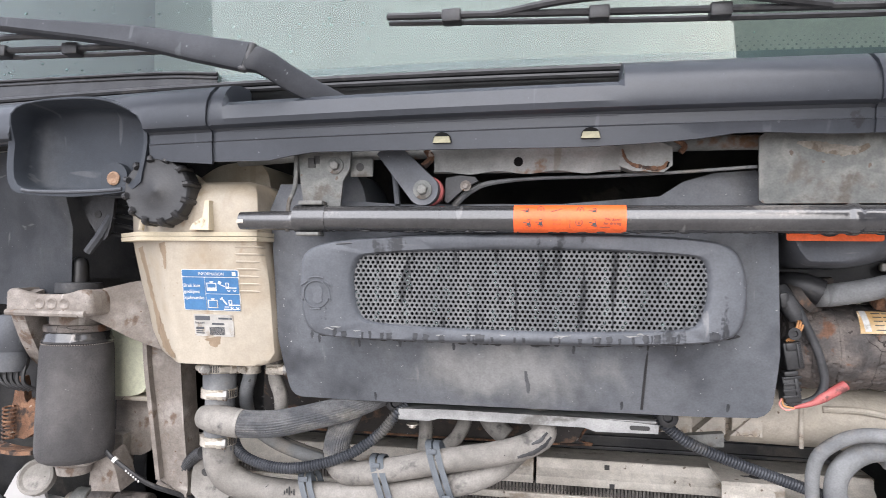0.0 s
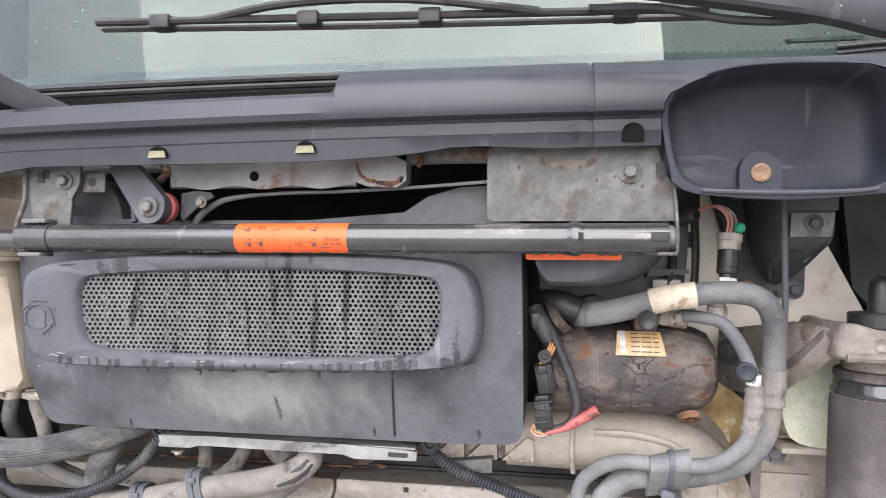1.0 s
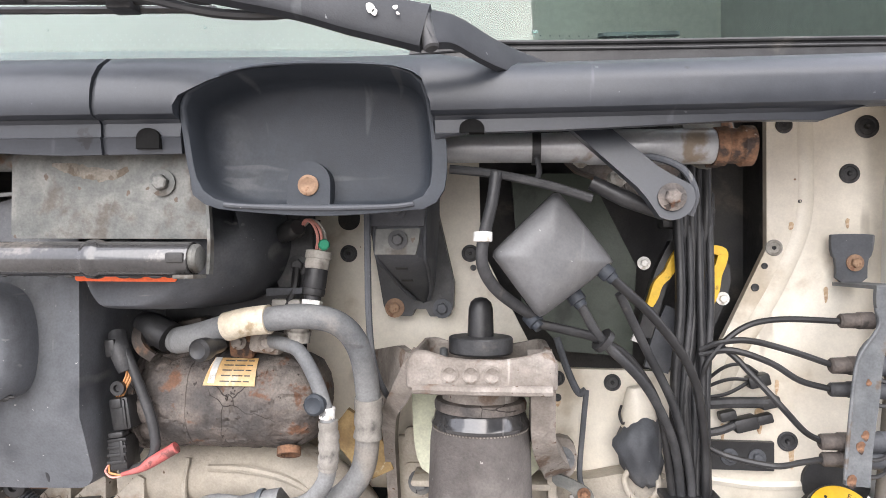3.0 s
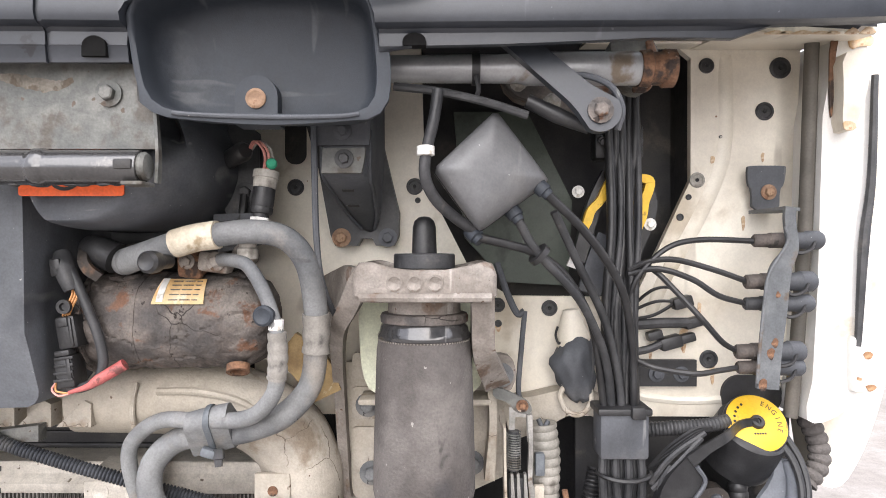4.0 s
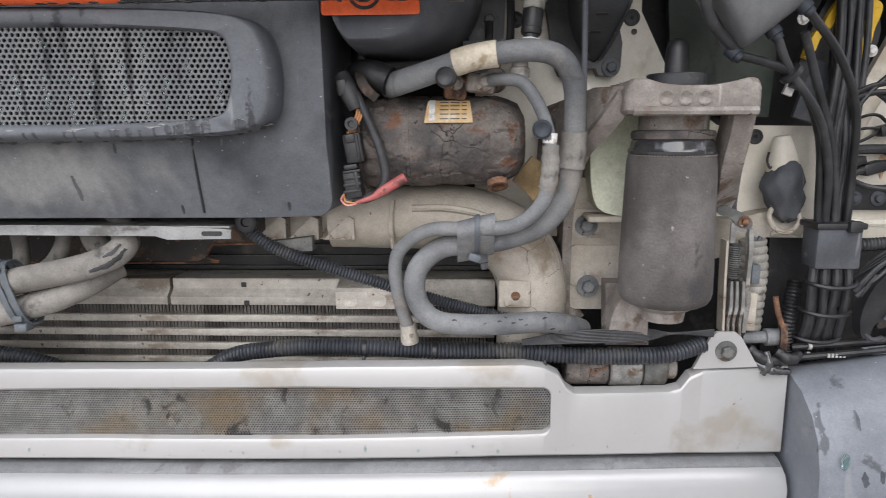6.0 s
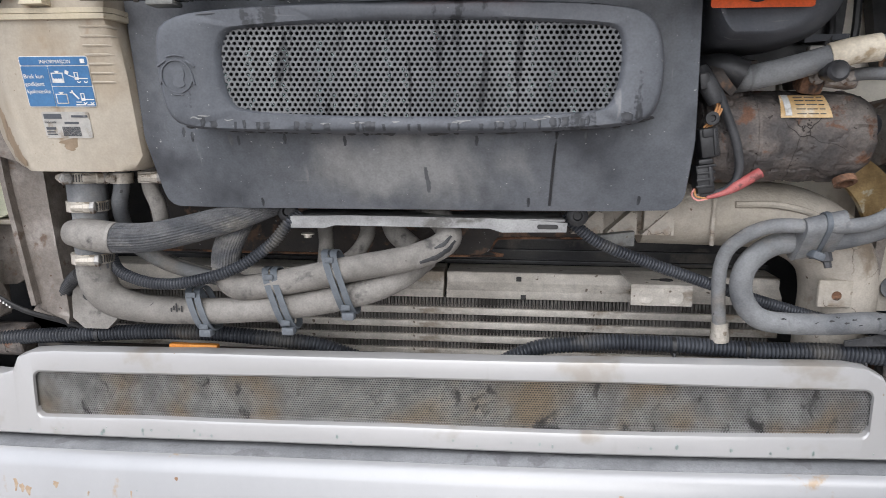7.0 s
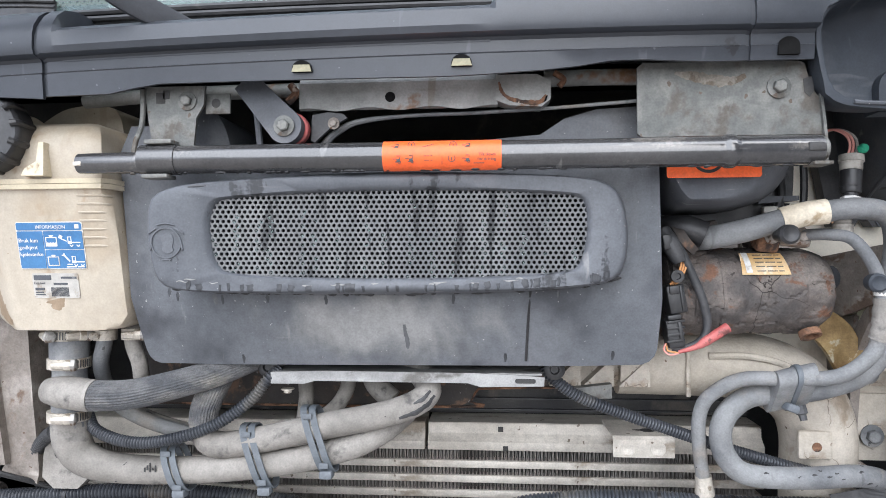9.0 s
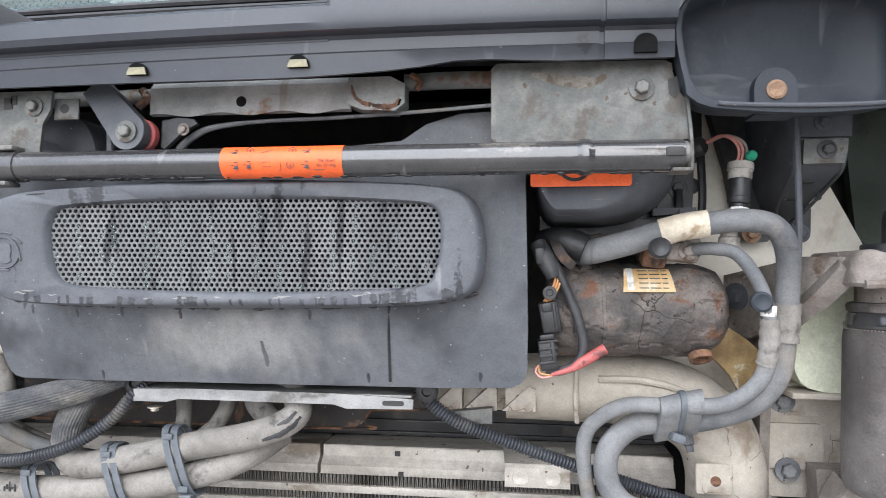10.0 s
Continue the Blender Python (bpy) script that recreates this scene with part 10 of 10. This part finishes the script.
for k, r in enumerate(([(1.08, 0.985, 1.295), (1.098, 0.97, 1.265), (1.100, 0.955, 1.23), (1.088, 0.955, 1.205), (1.06, 0.962, 1.190), (1.0, 0.968, 1.178), (0.92, 0.976, 1.167), (0.865, 0.982, 1.160)],
                       [(1.09, 0.985, 1.30), (1.107, 0.972, 1.265), (1.108, 0.957, 1.23), (1.094, 0.950, 1.197), (1.06, 0.955, 1.181), (0.99, 0.962, 1.166), (0.90, 0.972, 1.152), (0.865, 0.978, 1.146)],
                       [(1.075, 0.94, 1.186), (1.10, 0.93, 1.183), (1.13, 0.93, 1.178), (1.16, 0.945, 1.165)])):
    b = B()
    tube(b, r, 0.0046 if k < 2 else 0.003, 9)
    part("pipe", b, M_BLACK, pipes)
b = B()
lathe(b, (1.072, 0.957, 1.190), (1, 0.1, 0.3), [(0, 0.011), (0.007, 0.011)], 10)
part("pipe_tie", b, M_BLACK, pipes)
for x, z in ((0.884, 1.163), (0.884, 1.149)):
    b = B()
    lathe(b, (x, 0.978, z), (1, 0, 0.1), [(0, 0.0055), (0.004, 0.0055)], 10)
    part("white_band", b, M_OLDPAPER, pipes)
for x in (0.905, 0.910, 0.915, 0.920, 0.925):
    b = B()
    box(b, (x, x + 0.003), (0.9655, 0.9668), (1.151, 1.1565), 0)
    part("printed_bar", b, M_OLDPAPER, pipes)
b = B()
tube(b, [(0.90, 1.0, 1.292), (0.95, 0.99, 1.298), (1.0, 0.985, 1.303), (1.03, 0.99, 1.308)], 0.009, 10, 6, (0.0044, 0.0014))
part("corrugated_sleeve", b, M_BLACKDUST, pipes)
b = B()
tube(b, [(1.135, 1.02, 1.315), (1.15, 1.015, 1.28), (1.15, 1.01, 1.25), (1.13, 1.005, 1.225)], 0.0135, 14, 6, (0.012, 0.003))
part("bellows_hose", b, M_SPRING, pipes)
for k in range(3):
    b = B()
    tube(b, [(0.93, 0.975, 1.255), (0.95, 0.965, 1.275 + 0.004 * k), (0.98, 0.96, 1.30 + 0.003 * k), (1.0, 0.965, 1.305)], 0.0025, 6)
    part("wire", b, M_BLACK, pipes)
b = B()
tube(b, [(0.752, 1.0, 1.498), (0.764, 0.995, 1.462), (0.776, 0.99, 1.437), (0.784, 0.988, 1.440)], 0.0042, 8)
tube(b, [(0.785, 0.988, 1.440), (0.781, 0.986, 1.40), (0.777, 0.985, 1.345), (0.784, 0.985, 1.322)], 0.0032, 8)
single("black_rod", b, M_COVER, "bent black rod beside the air spring", "rod")

# ---- left-hand side ----
b = B()
loft(b, [[(-1.10, 0.98, z), (-0.86, 1.06, z), (-0.70, 1.075, z), (-0.58, 1.075, z)] for z in (1.02, 1.18, 1.34, 1.50)], caps=False, closed=False)
bmesh.ops.solidify(b, geom=b.faces, thickness=0.004)
single("wheel_housing", b, M_VOID, "black grimy inner wheel housing panel", "panel")
b = B()
loft(b, [[(x, 0.90 + 0.04 * math.sin((x + 1.2) * 9) + (0.02 if z < 1.6 else 0), z) for x in np.linspace(-1.15, -0.70, 16)] for z in (1.46, 1.52, 1.58, 1.64, 1.70)], caps=False, closed=False)
bmesh.ops.solidify(b, geom=b.faces, thickness=0.004)
single("side_shroud", b, M_COVER, "folded dark grey plastic shroud beside the air spring", "shroud")
sb = thing("side_bracket", (-0.62, 0.9, 1.56), "black steel bracket below the cowl recess", "bracket")
b = B()
prism(b, chaikin([(-0.712, 1.640), (-0.640, 1.640), (-0.645, 1.590), (-0.654, 1.564), (-0.664, 1.562), (-0.690, 1.600)], 1), 0.895, 0.901, 0.002)
part("bracket_plate", b, M_BLACKDUST, sb)
b = B()
lathe(b, (-0.669, 0.8948, 1.602), (0, -1, 0), [(0, 0.006), (0.0006, 0.006)], 14)
part("bolt_hole", b, M_VOID, sb)
for k, z in enumerate((1.615, 1.60, 1.585, 1.57)):
    b = B()
    tube(b, [(-0.70, 0.92, z), (-0.665, 0.915, z + 0.004), (-0.62, 0.92, z - 0.004)], 0.0035, 6)
    part("wire", b, M_BLACK, sb)
b = B()
tube(b, [(-0.65, 0.90, 1.60), (-0.665, 0.895, 1.57), (-0.685, 0.895, 1.545)], 0.007, 8)
part("dark_pin", b, M_COVER, sb)
post = thing("cast_post", (-0.57, 0.955, 1.18), "weathered cast iron post beneath the expansion tank", "post")
b = B()
slab(b, [(-0.582, 0.955, 1.42), (-0.578, 0.955, 1.37), (-0.568, 0.955, 1.28), (-0.558, 0.955, 1.20), (-0.562, 0.955, 1.18)], [0.055, 0.055, 0.050, 0.046, 0.055], [0.04] * 5, 0.004)
pp = part("post_body", b, M_CAST, post)
b = B()
slab(b, [(-0.606, 0.933, 1.42), (-0.602, 0.933, 1.37), (-0.589, 0.933, 1.28), (-0.577, 0.933, 1.20)], [0.007] * 4, [0.02] * 4, 0.002)
part("post_edge", b, M_CAST, pp)
b = B()
prism(b, chaikin([(-0.70, 1.33), (-0.61, 1.34), (-0.605, 1.27), (-0.63, 1.225), (-0.66, 1.21), (-0.70, 1.22)], 1), 0.99, 1.02, 0.006)
part("gusset", b, M_CAST, post)
lowb = thing("pipe_bracket", (-0.49, 0.95, 1.15), "cream plastic pipe bracket below the tank", "bracket")
b = B()
prism(b, chaikin([(-0.527, 1.225), (-0.515, 1.232), (-0.49, 1.228), (-0.47, 1.224), (-0.462, 1.166), (-0.53, 1.166)], 1), 0.935, 0.955, 0.004)
part("bracket_body", b, M_HOSE, lowb)
b = B()
lathe(b, (-0.505, 0.9345, 1.213), (0, -1, 0), [(0, 0.006), (0.0006, 0.006)], 14)
part("bolt_hole", b, M_VOID, lowb)
b = B()
tube(b, [(-0.495, 0.91, 1.25), (-0.52, 0.93, 1.237), (-0.545, 0.945, 1.212), (-0.555, 0.96, 1.18), (-0.55, 0.975, 1.145)], 0.0095, 10, 6, (0.0040, 0.0012))
single("drain_hose", b, M_BLACKDUST, "black corrugated drain hose beside the tank pipe", "hose")
acable = thing("sensor_cable", (-0.58, 0.9, 1.17), "black sensor cable with white print", "cable")
b = B()
tube(b, [(-0.665, 0.91, 1.253), (-0.648, 0.90, 1.244), (-0.630, 0.90, 1.230), (-0.585, 0.91, 1.198), (-0.545, 0.935, 1.175), (-0.51, 0.965, 1.150)], 0.0036, 8)
part("cable_run", b, M_BLACK, acable)
b = B()
lathe(b, (-0.636, 0.90, 1.2345), (0.8, 0, -0.6), [(0, 0.0046), (0.006, 0.0046)], 10)
part("white_band", b, M_PAPER, acable)
for k in range(6):
    b = B()
    box(b, (-0.613 + k * 0.0042, -0.611 + k * 0.0042), (0.8958, 0.8966), (1.2175 - k * 0.0028, 1.2205 - k * 0.0028), 0)
    part("printed_bar", b, M_PAPER, acable)
rusty = thing("rusty_valve", (-0.82, 0.93, 1.18), "rusted steel valve bracket with coil spring", "valve")
b = B()
prism(b, chaikin([(-0.86, 1.25), (-0.80, 1.245), (-0.785, 1.29), (-0.80, 1.315), (-0.815, 1.30), (-0.82, 1.345), (-0.83, 1.345), (-0.84, 1.29)], 1), 0.925, 0.94, 0.003)
part("rusted_plate", b, M_RUST, rusty)
b = B()
tube(b, [(-0.835 + 0.008 * math.cos(k * 0.8), 0.915 + 0.008 * math.sin(k * 0.8), 1.30 - k * 0.0008) for k in range(70)], 0.0016, 5, 2)
part("coil_spring", b, M_RUST, rusty)
b = B()
lathe(b, (-0.79, 0.93, 1.185), (0.2, -1, 0.5), [(0, 0.028), (0.012, 0.028), (0.014, 0.024), (0.010, 0.020)], 20)
part("pale_disc", b, M_HOSE, rusty)
b = B()
slab(b, [(-0.90, 0.95, 1.225), (-0.84, 0.94, 1.222), (-0.79, 0.93, 1.228)], [0.006] * 3, [0.03] * 3, 0.001)
part("lower_strip", b, M_RUST, rusty)
plug = thing("grey_connector", (-0.80, 0.88, 1.36), "large grey electrical connector with ribbed cable", "connector")
b = B()
lathe(b, (-0.803, 0.885, 1.362), (0, 0, 1), [(0, 0.020), (0.012, 0.024), (0.03, 0.022), (0.033, 0.024), (0.07, 0.023), (0.085, 0.017)], 16)
part("connector_body", b, M_COVER, plug)
for k in range(5):
    b = B()
    tube(b, [(-0.83 + k * 0.012, 0.89, 1.38), (-0.822 + k * 0.01, 0.885, 1.345), (-0.80 + k * 0.008, 0.90, 1.33)], 0.003, 6)
    part("cable", b, M_BLACK, plug)
